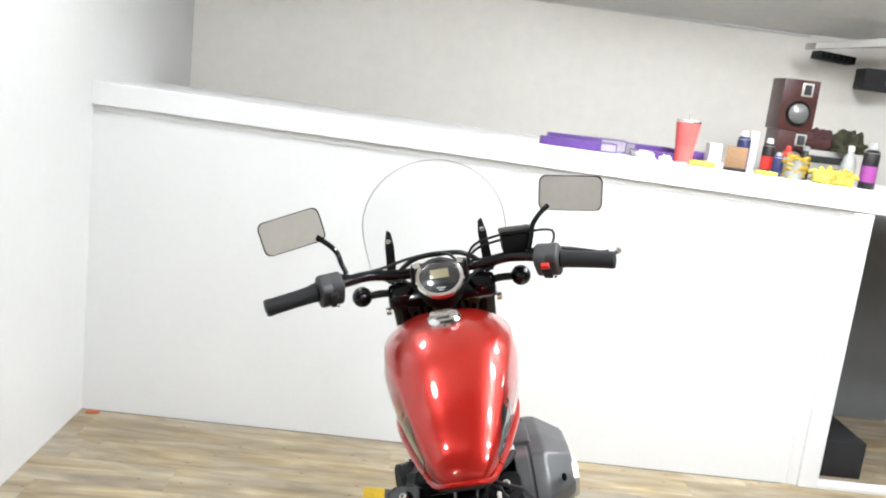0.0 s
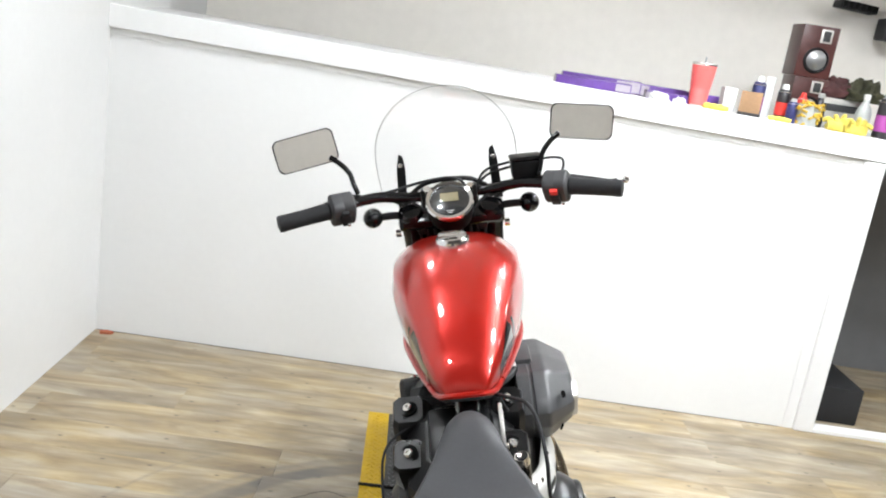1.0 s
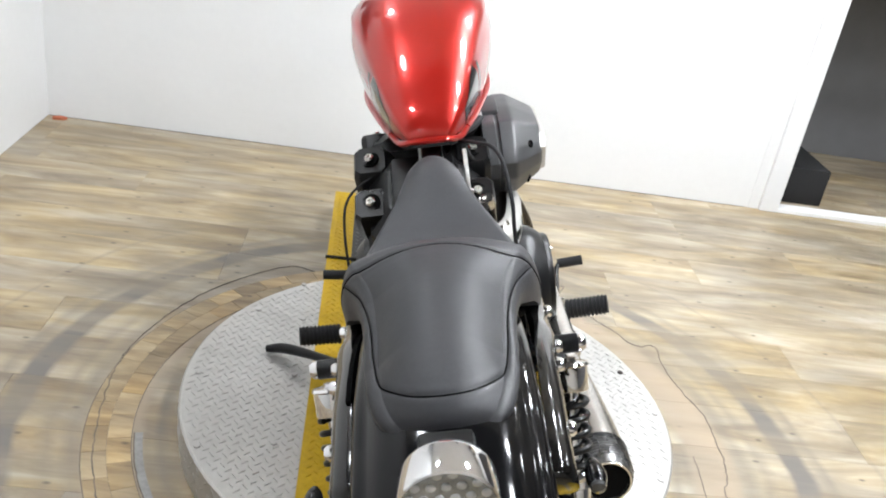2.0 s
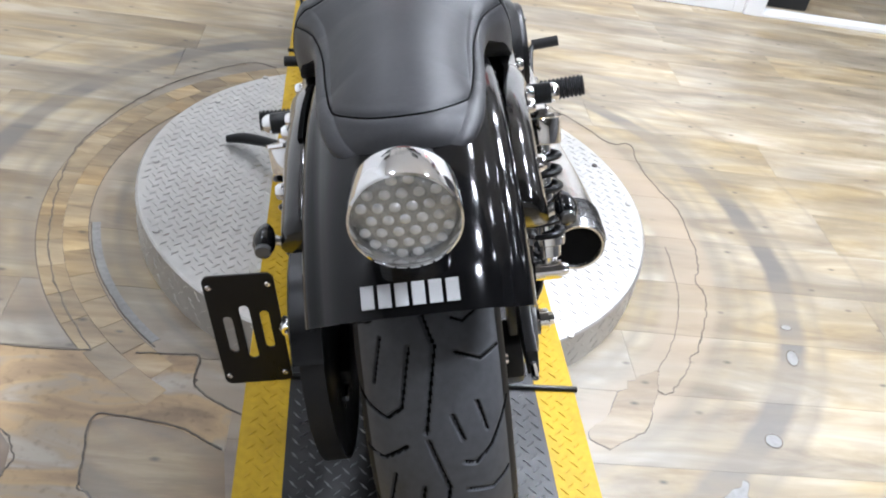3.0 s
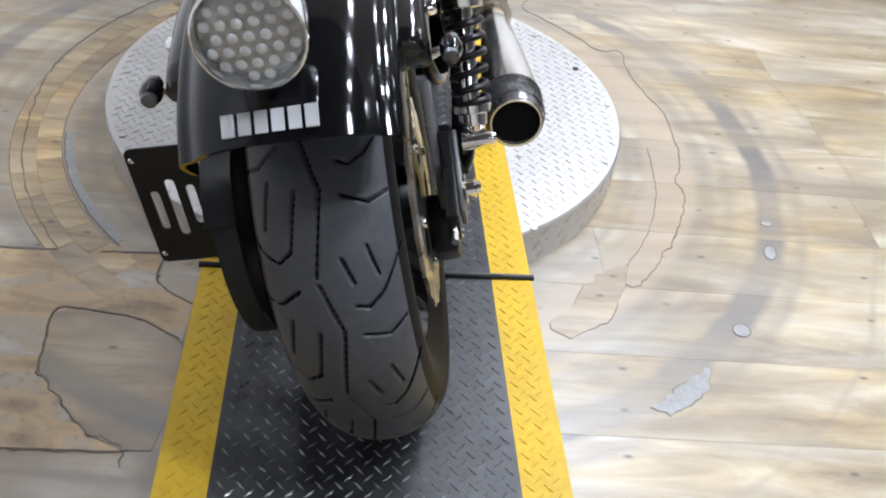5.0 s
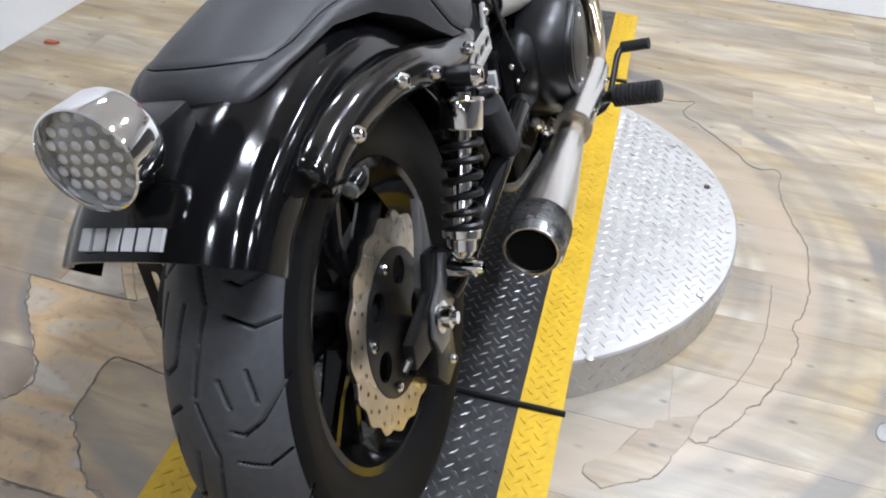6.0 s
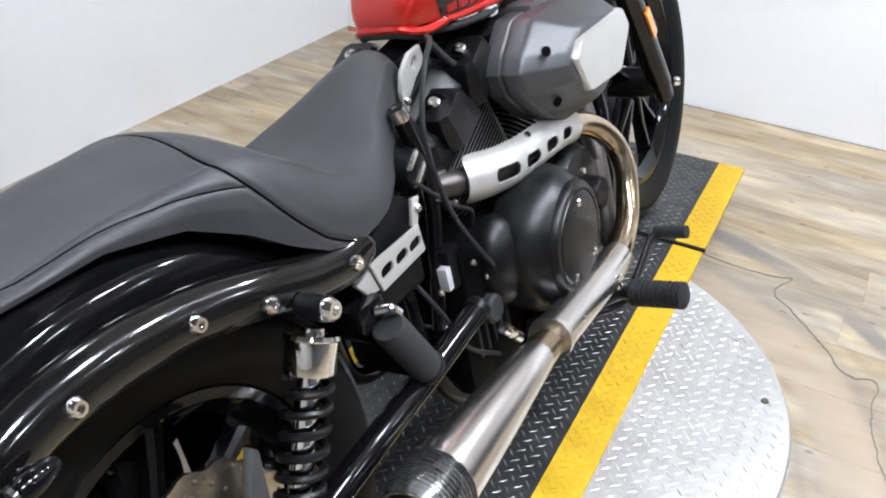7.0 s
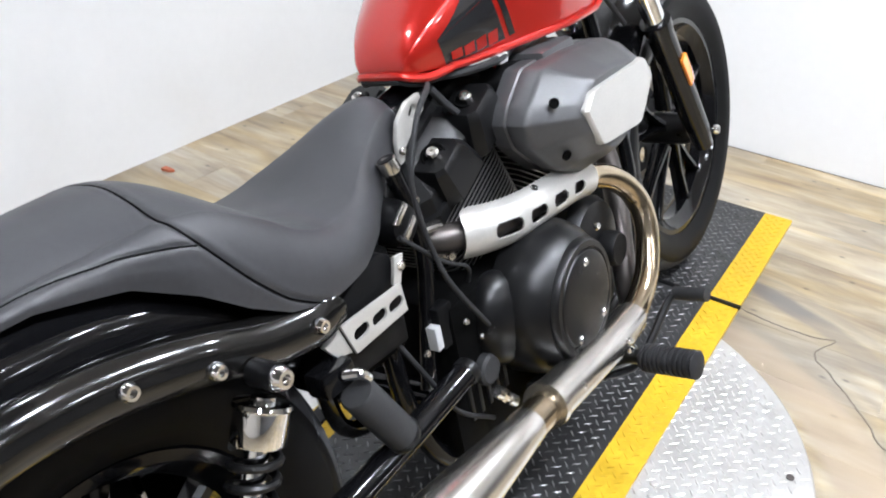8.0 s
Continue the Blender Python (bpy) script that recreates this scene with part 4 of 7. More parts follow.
for name, pts in (("wrap_seam", WRAP), ("pad_seam", PAD)):
    part(name, tube([V(p) - V((0, 0, 0.001)) for p in seam_line(pts)], 0.0011, 6, 1), DULLBLACK, seat, "dark stitched seam")

# ----- tank -----
TANK_TOP = [(0.604, 0.418), (0.615, 0.442), (0.638, 0.472), (0.68, 0.51), (0.735, 0.55), (0.8, 0.588), (0.87, 0.612), (0.93, 0.62), (1.0, 0.617), (1.05, 0.607), (1.076, 0.59), (1.085, 0.555)]
TANK_W = [(0.604, 0.034), (0.615, 0.05), (0.643, 0.068), (0.69, 0.088), (0.745, 0.106), (0.81, 0.125), (0.89, 0.145), (0.96, 0.152), (1.02, 0.149), (1.06, 0.141), (1.078, 0.134), (1.085, 0.124)]
TANK_TC = [tuple(p) for p in spline(TANK_TOP, 6)]
TANK_WC = [tuple(p) for p in spline(TANK_W, 6)]


def tank_low(y):
    return along([(0.604, 0.41), (0.7, 0.403), (0.9, 0.402), (1.0, 0.405), (1.085, 0.44)], y)


def tank_point(y, u, out=0.0):
    top, w, low = along(TANK_TC, y), along(TANK_WC, y), tank_low(y)
    h = top - low
    def at(a):
        a = abs(a)
        if a < 0.6:
            q = a / 0.6
            return w * 0.91 * q ** 0.96, top - 0.23 * h * q ** 3.0
        q = (a - 0.6) / 0.4
        return w * (0.91 + 0.09 * math.sin(min(1, q * 1.6) * math.pi * 0.5)) - w * 0.16 * max(0, q - 0.25) / 0.75, top - 0.23 * h - 0.77 * h * q ** 0.9
    x, z = at(u)
    if out:
        x1, z1 = at(min(abs(u) + 0.01, 1.0)) if abs(u) < 0.99 else (x, z - 0.01)
        d = V((x1 - x, z1 - z))
        n = V((-d.y, d.x)).normalized()
        x, z = x + n.x * out, z + n.y * out
    return V((math.copysign(x, u), y, z))


us = np.linspace(-1, 1, 61)
loops = []
for y in np.concatenate([np.linspace(0.605, 0.648, 10), np.linspace(0.655, 1.04, 40), np.linspace(1.045, 1.0845, 10)]):
    ring = [tank_point(y, u) for u in us]
    loops.append(ring + [(ring[-1].x * 0.55, y, tank_low(y) + 0.001), (ring[0].x * 0.55, y, tank_low(y) + 0.001)])
tank = part("fuel_tank", rings(loops), RED, bike, "candy red teardrop fuel tank", angle=60)
for s in (-1, 1):
    line = [tank_point(y, s * 0.995) + V((s * 0.003, 0, -0.002)) for y in np.linspace(0.672, 1.07, 40)]
    part("seam_flange", tube(line, 0.0055, 8, 1), RED, tank)


def rear_lip(grow, drop):
    """The rounded line round the tank's tail, from one side over the back to the other."""
    side = []
    for y, dip in ((0.672, 0.0), (0.656, 0.003), (0.64, 0.005), (0.626, 0.004), (0.614, 0.001), (0.6075, -0.002)):
        side.append((tank_point(y, 0.995).x * grow + 0.002, y, tank_low(y) - 0.003 - drop - dip))
    side += [(0.026, 0.604, tank_low(0.605) - drop), (0, 0.6032, tank_low(0.605) - drop)]
    return [tuple(p) for p in spline(side + mirrored(side[-2::-1]), 6)]


part("seam_flange", tube(rear_lip(1.0, 0), 0.006, 8, 1), RED, tank)
part("tail_trim", tube(rear_lip(0.86, 0.007), 0.005, 8, 1), GRIP, tank, "black rubber trim under the tank")


def patch(name, corner, material, n=14, out=0.0007):
    """A decal: four corners (y, u) on the tank's skin."""
    bm = bmesh.new()
    grid = []
    for i in range(n + 1):
        row = []
        for j in range(n + 1):
            a, b = i / n, j / n
            y = (corner[0][0] * (1 - a) + corner[1][0] * a) * (1 - b) + (corner[3][0] * (1 - a) + corner[2][0] * a) * b
            u = (corner[0][1] * (1 - a) + corner[1][1] * a) * (1 - b) + (corner[3][1] * (1 - a) + corner[2][1] * a) * b
            row.append(bm.verts.new(tank_point(y, u, out)))
        grid.append(row)
    for i in range(n):
        for j in range(n):
            bm.faces.new((grid[i][j], grid[i + 1][j], grid[i + 1][j + 1], grid[i][j + 1]))
    return part(name, bm, material, tank)


for s in (-1, 1):
    patch("decal", [(0.666, s * 0.985), (0.772, s * 0.96), (0.742, s * 0.71), (0.652, s * 0.74)], DECAL)
    patch("decal", [(0.652, s * 0.738), (0.742, s * 0.708), (0.724, s * 0.62), (0.7, s * 0.63)], DECAL)
    patch("decal_stripe", [(0.78, s * 0.955), (0.792, s * 0.955), (0.752, s * 0.655), (0.744, s * 0.66)], DECAL)
    for k in range(4):
        y0 = 0.676 + 0.0215 * k
        patch("decal_word_bar", [(y0, s * 0.962), (y0 + 0.0175, s * 0.955), (y0 + 0.0145, s * 0.89), (y0 - 0.003, s * 0.897)], RED, 4, 0.0013)
cap = part("fuel_cap", lathe([(-0.012, 0.036), (0.004, 0.037), (0.012, 0.036), (0.017, 0.031), (0.018, 0.02), (0.019, 0.004)], (0, 0.92, 0.619), (0, 0.915, 0.66), 36), CHROME, tank, "chrome fuel filler cap")
part("cap_latch", box((-0.03, 0.905, 0.634), (0.012, 0.93, 0.643), 0.003), CHROME, cap)

# ----- frame -----
fr = part("frame", tube([(0, 1.13, 0.56), (0, 1.0, 0.44), (0, 0.75, 0.385), (0, 0.55, 0.345), (0, 0.35, 0.26)], 0.026, 14), GLOSS, bike, "gloss black tubular frame")
for s in (-1, 1):
    part("frame_tube", tube([(s * 0.03, 1.11, 0.50), (s * 0.06, 1.13, 0.3), (s * 0.1, 1.12, 0.05), (s * 0.11, 1.02, -0.11), (s * 0.11, 0.75, -0.14), (s * 0.1, 0.5, -0.12), (s * 0.08, 0.43, 0.0), (s * 0.07, 0.44, 0.2), (s * 0.04, 0.53, 0.34)], 0.014, 12), GLOSS, fr)
    part("frame_tube", tube([(s * 0.04, 0.5, 0.31), (s * 0.075, 0.43, 0.25), (s * 0.1, 0.37, 0.215), (s * 0.115, 0.3, 0.23)], 0.014, 12), GLOSS, fr)
part("cross_tube", tube([(-0.12, 0.33, 0.2), (0, 0.33, 0.2), (0.12, 0.33, 0.2)], 0.012, 10), SATIN, fr)
part("battery_tray", box((-0.1, 0.3, 0.11), (0.1, 0.44, 0.25), 0.01), DULLBLACK, fr)
part("inner_mudguard", rings([[(x, r * math.cos(a), r * math.sin(a)) for x, r in ((-0.095, 0.37), (0.095, 0.37), (0.095, 0.366), (-0.095, 0.366))] for a in (radians(18 + 5 * k) for k in range(8))]), DULLBLACK, fr)

# swing arm
sw = part("swing_arm", tube([(-0.11, 0.50, -0.02), (0, 0.50, -0.02), (0.11, 0.50, -0.02)], 0.028, 16), GLOSS, bike, "gloss black swing arm")
for s in (-1, 1):
    part("arm", tube([(s * 0.148, 0.478, 0.05), (s * 0.15, 0.335, 0.041), (s * 0.15, 0.2, 0.034), (s * 0.142, 0.08, 0.014), (s * 0.13, 0.05, 0.0)], 0.0178, 18), GLOSS, sw)
    part("arm_cap", lathe([(-0.004, 0.0185), (0.004, 0.0195), (0.01, 0.0185), (0.012, 0.01)], (s * 0.148, 0.476, 0.05), (s * 0.148, 0.53, 0.055), 20), SATIN, sw)
    part("dropout", slab([(0.11, 0.02), (0.07, 0.06), (0.035, 0.072), (0.01, 0.03), (-0.075, 0.018), (-0.085, -0.014), (-0.03, -0.028), (0.06, -0.036), (0.11, -0.03)], s * 0.113, s * 0.129, "x", 0.003), SATIN, sw)
    part("end_plate", slab([(0.052, 0.062), (0.07, 0.05), (0.062, 0.012), (0.045, -0.03), (0.012, -0.052), (-0.02, -0.045), (-0.03, -0.012), (-0.012, 0.02), (0.028, 0.034)], s * 0.1295, s * 0.136, "x", 0.0025), CASTGREY, sw, "grey cast axle plate")
    part("axle_nut", lathe([(0, 0.02), (0.004, 0.021), (0.005, 0.0145), (0.016, 0.014), (0.018, 0.009), (0.024, 0.008)], (s * 0.1365, 0, 0), (s, 0, 0), 18), CHROME, sw)
    part("adjuster", tube([(s * 0.121, -0.08, 0.0), (s * 0.121, -0.105, 0.0)], 0.005, 8, 1), CHROME, sw)
# rear caliper and its hanger
cal = part("brake_caliper", slab([(0.045, -0.035), (0.075, -0.075), (0.06, -0.135), (0.015, -0.14), (-0.01, -0.1), (0.01, -0.05)], 0.062, 0.118, "x", 0.008), SATIN, bike, "black rear brake caliper")
part("hanger", slab([(0.02, 0.03), (0.055, 0.08), (0.075, 0.13), (0.085, 0.12), (0.075, 0.04), (0.06, -0.06), (0.02, -0.05)], 0.1, 0.112, "x", 0.003), CASTGREY, cal)
part("caliper_bolt", bolt((0.118, 0.04, -0.11), (1, 0, 0), 0.008, 0.007), CHROME, cal)
part("caliper_bolt", bolt((0.118, 0.055, -0.06), (1, 0, 0), 0.008, 0.007), CHROME, cal)

# shocks


def shock(s):
    a, b = V((s * 0.169, 0.163, 0.252)), V((s * 0.161, 0.05, 0.042))
    d = (b - a).normalized()
    L = (b - a).length
    sh = part("shock_absorber", lathe([(0.02, 0.012), (L * 0.8, 0.0125), (L * 0.8, 0.016), (L - 0.02, 0.016), (L - 0.012, 0.01)], a, b, 24), CHROME, bike, "chrome shock absorber with black coil spring")
    part("top_cap", lathe([(0.024, 0.01), (0.026, 0.028), (0.03, 0.0295), (0.032, 0.0272), (0.064, 0.0272), (0.066, 0.026), (0.067, 0.012)], a, b, 32), CHROME, sh)
    side = d.orthogonal().normalized()
    up = d.cross(side)
    turns, h0, h1 = 6.0, 0.07, L * 0.795
    path = []
    for k in range(int(turns * 18) + 1):
        q = k / (turns * 18)
        e = 0.5 - 0.5 * math.cos(min(1, max(0, (q - 0.02) / 0.96)) * math.pi)
        h = h0 + (h1 - h0) * (0.85 * q + 0.15 * e)
        w = q * turns * 2 * math.pi
        path.append(a + d * h + (side * math.cos(w) + up * math.sin(w)) * 0.0228)
    part("spring", tube(path, 0.0046, 8, 1), SATIN, sh, "black coil spring")
    part("spring_seat", lathe([(L * 0.795, 0.014), (L * 0.795, 0.025), (L * 0.8, 0.026), (L * 0.84, 0.0255), (L * 0.85, 0.02), (L * 0.91, 0.019), (L * 0.92, 0.014)], a, b, 28), CHROME, sh)
    part("upper_eye", lathe([(-0.016, 0.014), (0.016, 0.014)], a, a + V((s, 0, 0)), 18), SATIN, sh)
    part("lower_eye", lathe([(-0.018, 0.013), (0.018, 0.013)], b, b + V((s, 0, 0)), 18), CHROME, sh)
    part("shock_bolt", bolt(a + V((s * 0.014, 0, 0)), (s, 0, 0), 0.013, 0.013), CHROME, sh)
    part("shock_bolt", bolt(b + V((s * 0.016, 0, 0)), (s, 0, 0), 0.009, 0.012), CHROME, sh)
    return sh


both(shock)

# ----- engine -----
eng = part("engine", box((-0.13, 0.5, -0.12), (0.125, 0.98, 0.13), 0.03), DULLBLACK, bike, "black V-twin engine")
part("clutch_case", lathe([(0, 0.118), (0.035, 0.116), (0.056, 0.11), (0.072, 0.1), (0.082, 0.09)], (0.12, 0.699, 0.047), (1, 0.71, 0.046), 48), SATIN, eng, "satin black clutch cover")
cc = part("clutch_cap", lathe([(0, 0.09), (0.01, 0.089), (0.015, 0.085), (0.0155, 0.077), (0.013, 0.076), (0.013, 0.074), (0.016, 0.072), (0.0175, 0.066), (0.018, 0.01)], (0.198, 0.703, 0.049), (1, 0.71, 0.049), 56), SATIN, eng, "round satin black inspection cap")
for y, z in ((0.706, 0.107), (0.742, 0.005), (0.666, 0.0)):
    part("cap_bolt", bolt((0.2145, y, z), (1, 0, 0), 0.0065, 0.005), CHROME, eng)
part("case_rib", ball((0.125, 0.6, 0.06), 0.056, squash=(0.7, 0.95, 1.3)), SATIN, eng)
part("filler_boss", tube([(0.145, 0.62, 0.112), (0.16, 0.66, 0.128), (0.168, 0.71, 0.138)], [0.007, 0.017, 0.01], 12), SATIN, eng)
part("case_bolt", bolt((0.152, 0.628, 0.12), (1, 0, 0.2), 0.0065, 0.006), CHROME, eng)
part("case_bolt", bolt((0.168, 0.84, 0.098), (1, 0, 0.2), 0.0065, 0.006), CHROME, eng)
part("case_bolt", bolt((0.168, 0.82, -0.055), (1, 0, 0), 0.0065, 0.006), CHROME, eng)
for k in range(5):
    part("case_web", box((0.115, 0.50 + 0.022 * k, -0.05), (0.128, 0.508 + 0.022 * k, 0.03), 0.002), SATIN, eng)
part("sprocket_cover", box((0.09, 0.47, -0.1), (0.125, 0.56, 0.02), 0.014), DULLBLACK, eng)
part("drain_fitting", lathe([(0, 0.008), (0.012, 0.008), (0.014, 0.005), (0.03, 0.005), (0.032, 0.008), (0.04, 0.007)], (0.155, 0.655, -0.065), (0.19, 0.655, -0.1), 12), CHROME, eng)
part("clip_wire", tube([(0.17, 0.64, -0.085), (0.185, 0.63, -0.075), (0.19, 0.62, -0.09), (0.18, 0.615, -0.1)], 0.0022, 6), CHROME, eng)
pump = part("pump_cover", lathe([(0, 0.085), (0.03, 0.083), (0.044, 0.074), (0.048, 0.05)], (0.1, 0.882, 0.042), (1, 0.882, 0.042), 36), SATIN, eng)
part("pump_cap", lathe([(0, 0.03), (0.02, 0.03), (0.026, 0.026), (0.027, 0.004)], (0.15, 0.9, 0.03), (1, 0.9, 0.03), 28), PLASTIC, eng)
part("alternator_cover", lathe([(0, 0.125), (0.05, 0.12), (0.07, 0.1), (0.075, 0.02)], (-0.12, 0.8, 0.0), (-1, 0.8, 0.0), 44), SATIN, eng)


def cylinder(base, head, name):
    """A finned cylinder with its rocker cover: base and head in the bike's plane."""
    a, b = V((-0.02, *base)), V((-0.02, *head))
    d = (b - a).normalized()
    f = V((0, d.z, -d.y))
    side = V((1, 0, 0))
    fin = part(name, lathe([(0, 0.072), (0.17, 0.072)], a, b, 32), SATIN, eng, "black finned cylinder")
    def plate(h, w, l, t, nm, material):
        lo = rounded(2 * w, 2 * l, 0.03, 5)
        ring = lambda hh, k: [a + d * hh + side * (p[0] * k) + f * (p[1] * k) for p in lo]
        part(nm, rings([ring(h, 0.99), ring(h + t * 0.3, 1), ring(h + t, 1)]), material, fin)
    for k in range(19):
        h = 0.02 + 0.0079 * k
        plate(h, 0.104, 0.098, 0.0026, "fin", SATIN)
        plate(h + 0.0004, 0.1055, 0.0995, 0.0018, "fin_edge", FINEDGE)
    def octagon(w, l, c):
        return [(w - c, -l), (w, -l + c), (w, l - c), (w - c, l), (-w + c, l), (-w, l - c), (-w, -l + c), (-w + c, -l)]
    cov = [(-0.008, 0.11, 0.1, 0.02), (0.012, 0.112, 0.101, 0.021), (0.014, 0.107, 0.096, 0.02), (0.036, 0.105, 0.094, 0.024), (0.04, 0.102, 0.091, 0.026), (0.068, 0.072, 0.07, 0.024), (0.072, 0.066, 0.064, 0.022), (0.073, 0.03, 0.03, 0.01)]
    loops = [[a + d * (0.178 + h) + side * p[0] + f * p[1] for p in octagon(w, l, c)] for h, w, l, c in cov]
    c = part("rocker_cover", rings(loops), SATIN, fin, "satin black angular rocker cover", angle=20)
    up = Matrix(((1, 0, 0, 0), (0, f.y, d.y, 0), (0, f.z, d.z, 0), (0, 0, 0, 1)))
    for sx in (-1, 1):
        for off in (-0.02, 0.086):
            top = a + d * 0.246 + side * (0.097 if sx > 0 else -0.1) + f * off
            ax = (d + side * (0.22 * sx) + f * (0.12 if off > 0 else -0.18)).normalized()
            pad = [[top + ax * h + side * (p[0] * k) + f * (p[1] * k) for p in octagon(0.033, 0.036, 0.011)] for h, k in ((-0.07, 1.35), (-0.02, 1.08), (-0.012, 1.0), (-0.005, 0.86))]
            part("bolt_boss", rings(pad), SATIN, c, angle=20)
            part("bolt_recess", lathe([(-0.006, 0.018), (-0.0035, 0.018), (-0.0035, 0.0155), (-0.0046, 0.015), (-0.0046, 0.001)], top, top + ax, 24), DULLBLACK, c)
            part("cover_bolt", bolt(top - ax * 0.002, ax, 0.0095, 0.007), STEEL, c)
    part("cover_ridge", box((-0.06, -0.05, 0), (0.06, 0.07, 0.082), 0.012, Matrix.Translation(a + d * 0.178) @ up), SATIN, c)
    return fin


cylinder((0.715, 0.10), (0.605, 0.32), "rear_cylinder")
cylinder((0.80, 0.10), (0.935, 0.32), "front_cylinder")

# air box on the right
ab = [(0.688, 0.313), (0.704, 0.337), (0.752, 0.376), (0.84, 0.377), (0.957, 0.366), (1.008, 0.345), (1.002, 0.29), (0.947, 0.235), (0.882, 0.2), (0.822, 0.194), (0.765, 0.219), (0.702, 0.275)]
cyc, czc = 0.827, 0.295


def shrunk(pts, k, dy=0.0, dz=0.0):
    return [(cyc + (p[0] - cyc) * k + dy, czc + (p[1] - czc) * k + dz) for p in pts]


def rounded_poly(pts, q=0.16):
    out = []
    for i, p in enumerate(pts):
        a, b = pts[i - 1], pts[(i + 1) % len(pts)]
        out.append((p[0] + (a[0] - p[0]) * q, p[1] + (a[1] - p[1]) * q))
        out.append((p[0] * 0.5 + ((p[0] + (a[0] - p[0]) * q) + (p[0] + (b[0] - p[0]) * q)) * 0.25, p[1] * 0.5 + ((p[1] + (a[1] - p[1]) * q) + (p[1] + (b[1] - p[1]) * q)) * 0.25))
        out.append((p[0] + (b[0] - p[0]) * q, p[1] + (b[1] - p[1]) * q))
    return out


abr = rounded_poly(ab, 0.12)
loops = [[(x, *p) for p in shrunk(abr, k, dy, dz)] for x, k, dy, dz in ((0.098, 0.93, 0, 0), (0.102, 0.99, 0, 0), (0.126, 0.992, 0, 0), (0.1285, 0.965, 0, 0), (0.1325, 0.965, 0, 0), (0.135, 1.0, 0, 0), (0.157, 0.998, 0, 0), (0.162, 0.985, 0, 0), (0.166, 0.965, 0.001, 0), (0.207, 0.715, 0.0115, -0.001), (0.213, 0.675, 0.013, -0.001), (0.217, 0.62, 0.015, -0.001), (0.218, 0.4, 0.02, 0))]
airbox = part("air_box", rings(loops), GREYAIR, bike, "dark grey angular air filter housing", angle=24)
sp = [(0.751, 0.314), (0.778, 0.336), (0.954, 0.335), (0.98, 0.3), (0.924, 0.24), (0.788, 0.251)]
loops = [[(x + sl * (p[0] - 0.83), *p) for p in [(0.862 + (q[0] - 0.862) * k, 0.292 + (q[1] - 0.292) * k) for q in rounded_poly(sp, 0.1)]] for x, k, sl in ((0.182, 1.0, 0.0), (0.219, 1.0, 0.0), (0.2245, 0.965, 0.0), (0.225, 0.5, 0.0))]
part("silver_cover", rings(loops), SILVER, airbox, "silver painted cover plate", angle=30)
part("recess_bolt", lathe([(0, 0.0075), (0.0035, 0.0075), (0.0037, 0.006), (0.002, 0.0055), (0.002, 0.001)], (0.19, 0.723, 0.335), (1.19, 0.223, 0.6), 16), DULLBLACK, airbox)
part("recess_bolt", lathe([(0, 0.0075), (0.0035, 0.0075), (0.0037, 0.006), (0.002, 0.0055), (0.002, 0.001)], (0.185, 0.747, 0.252), (1.185, 0.347, -0.1), 16), DULLBLACK, airbox)
part("intake_duct", tube([(0.02, 0.76, 0.31), (0.05, 0.77, 0.345), (0.09, 0.79, 0.352), (0.125, 0.80, 0.35)], 0.024, 16), PLASTIC, airbox)
part("duct_lid", box((0.045, 0.8, 0.36), (0.14, 0.9, 0.386), 0.011), GREYAIR, airbox)
part("throttle_body", box((-0.03, 0.75, 0.29), (0.06, 0.81, 0.37), 0.014), SATIN, airbox)
part("duct_clamp", lathe([(0, 0.0255), (0.008, 0.0255)], (0.066, 0.782, 0.35), (0.1, 0.79, 0.352), 20, cap=False), CHROME, airbox)
part("wiring_loom", tube([(0.05, 0.66, 0.392), (0.08, 0.70, 0.39), (0.1, 0.75, 0.392), (0.08, 0.82, 0.395)], 0.006, 8), GRIP, airbox)
part("breather_hose", tube([(0.06, 0.63, 0.385), (0.07, 0.655, 0.35), (0.082, 0.672, 0.33)], 0.0055, 8), GRIP, airbox)
part("connector", box((0.088, 0.742, 0.384), (0.104, 0.766, 0.398), 0.003), PRINT, airbox, "white plastic connector")

# exhaust
HDR = [(0.05, 0.548, 0.2), (0.082, 0.563, 0.197), (0.11, 0.607, 0.191), (0.122, 0.651, 0.186), (0.128, 0.695, 0.183), (0.134, 0.739, 0.183), (0.138, 0.783, 0.181), (0.138, 0.827, 0.175), (0.137, 0.862, 0.167)]
ex = part("exhaust", tube([(0.137, 0.858, 0.168), (0.139, 0.9, 0.157), (0.149, 0.945, 0.137), (0.162, 0.976, 0.108), (0.174, 0.99, 0.075), (0.186, 0.984, 0.04), (0.194, 0.965, 0.003), (0.201, 0.935, -0.03), (0.207, 0.89, -0.05), (0.212, 0.84, -0.058), (0.213, 0.79, -0.058)], 0.0205, 22, 6), BRONZED, bike, "heat-tinted steel exhaust")
# pipe behind the shield darkened to hold the shade in its slots
part("header", tube(HDR, 0.0205, 18, 5), HEADER, ex)
part("flange", slab([(0.545, 0.225), (0.572, 0.228), (0.585, 0.2), (0.578, 0.165), (0.56, 0.158), (0.548, 0.185)], 0.074, 0.084, "x", 0.003), STEEL, ex)
part("flange_stud", tube([(0.086, 0.525, 0.226), (0.086, 0.545, 0.222), (0.086, 0.56, 0.218)], 0.0065, 10, 2), STEEL, ex)
part("flange_nut", bolt((0.083, 0.572, 0.168), (1, -0.3, 0), 0.008, 0.008), STEEL, ex)


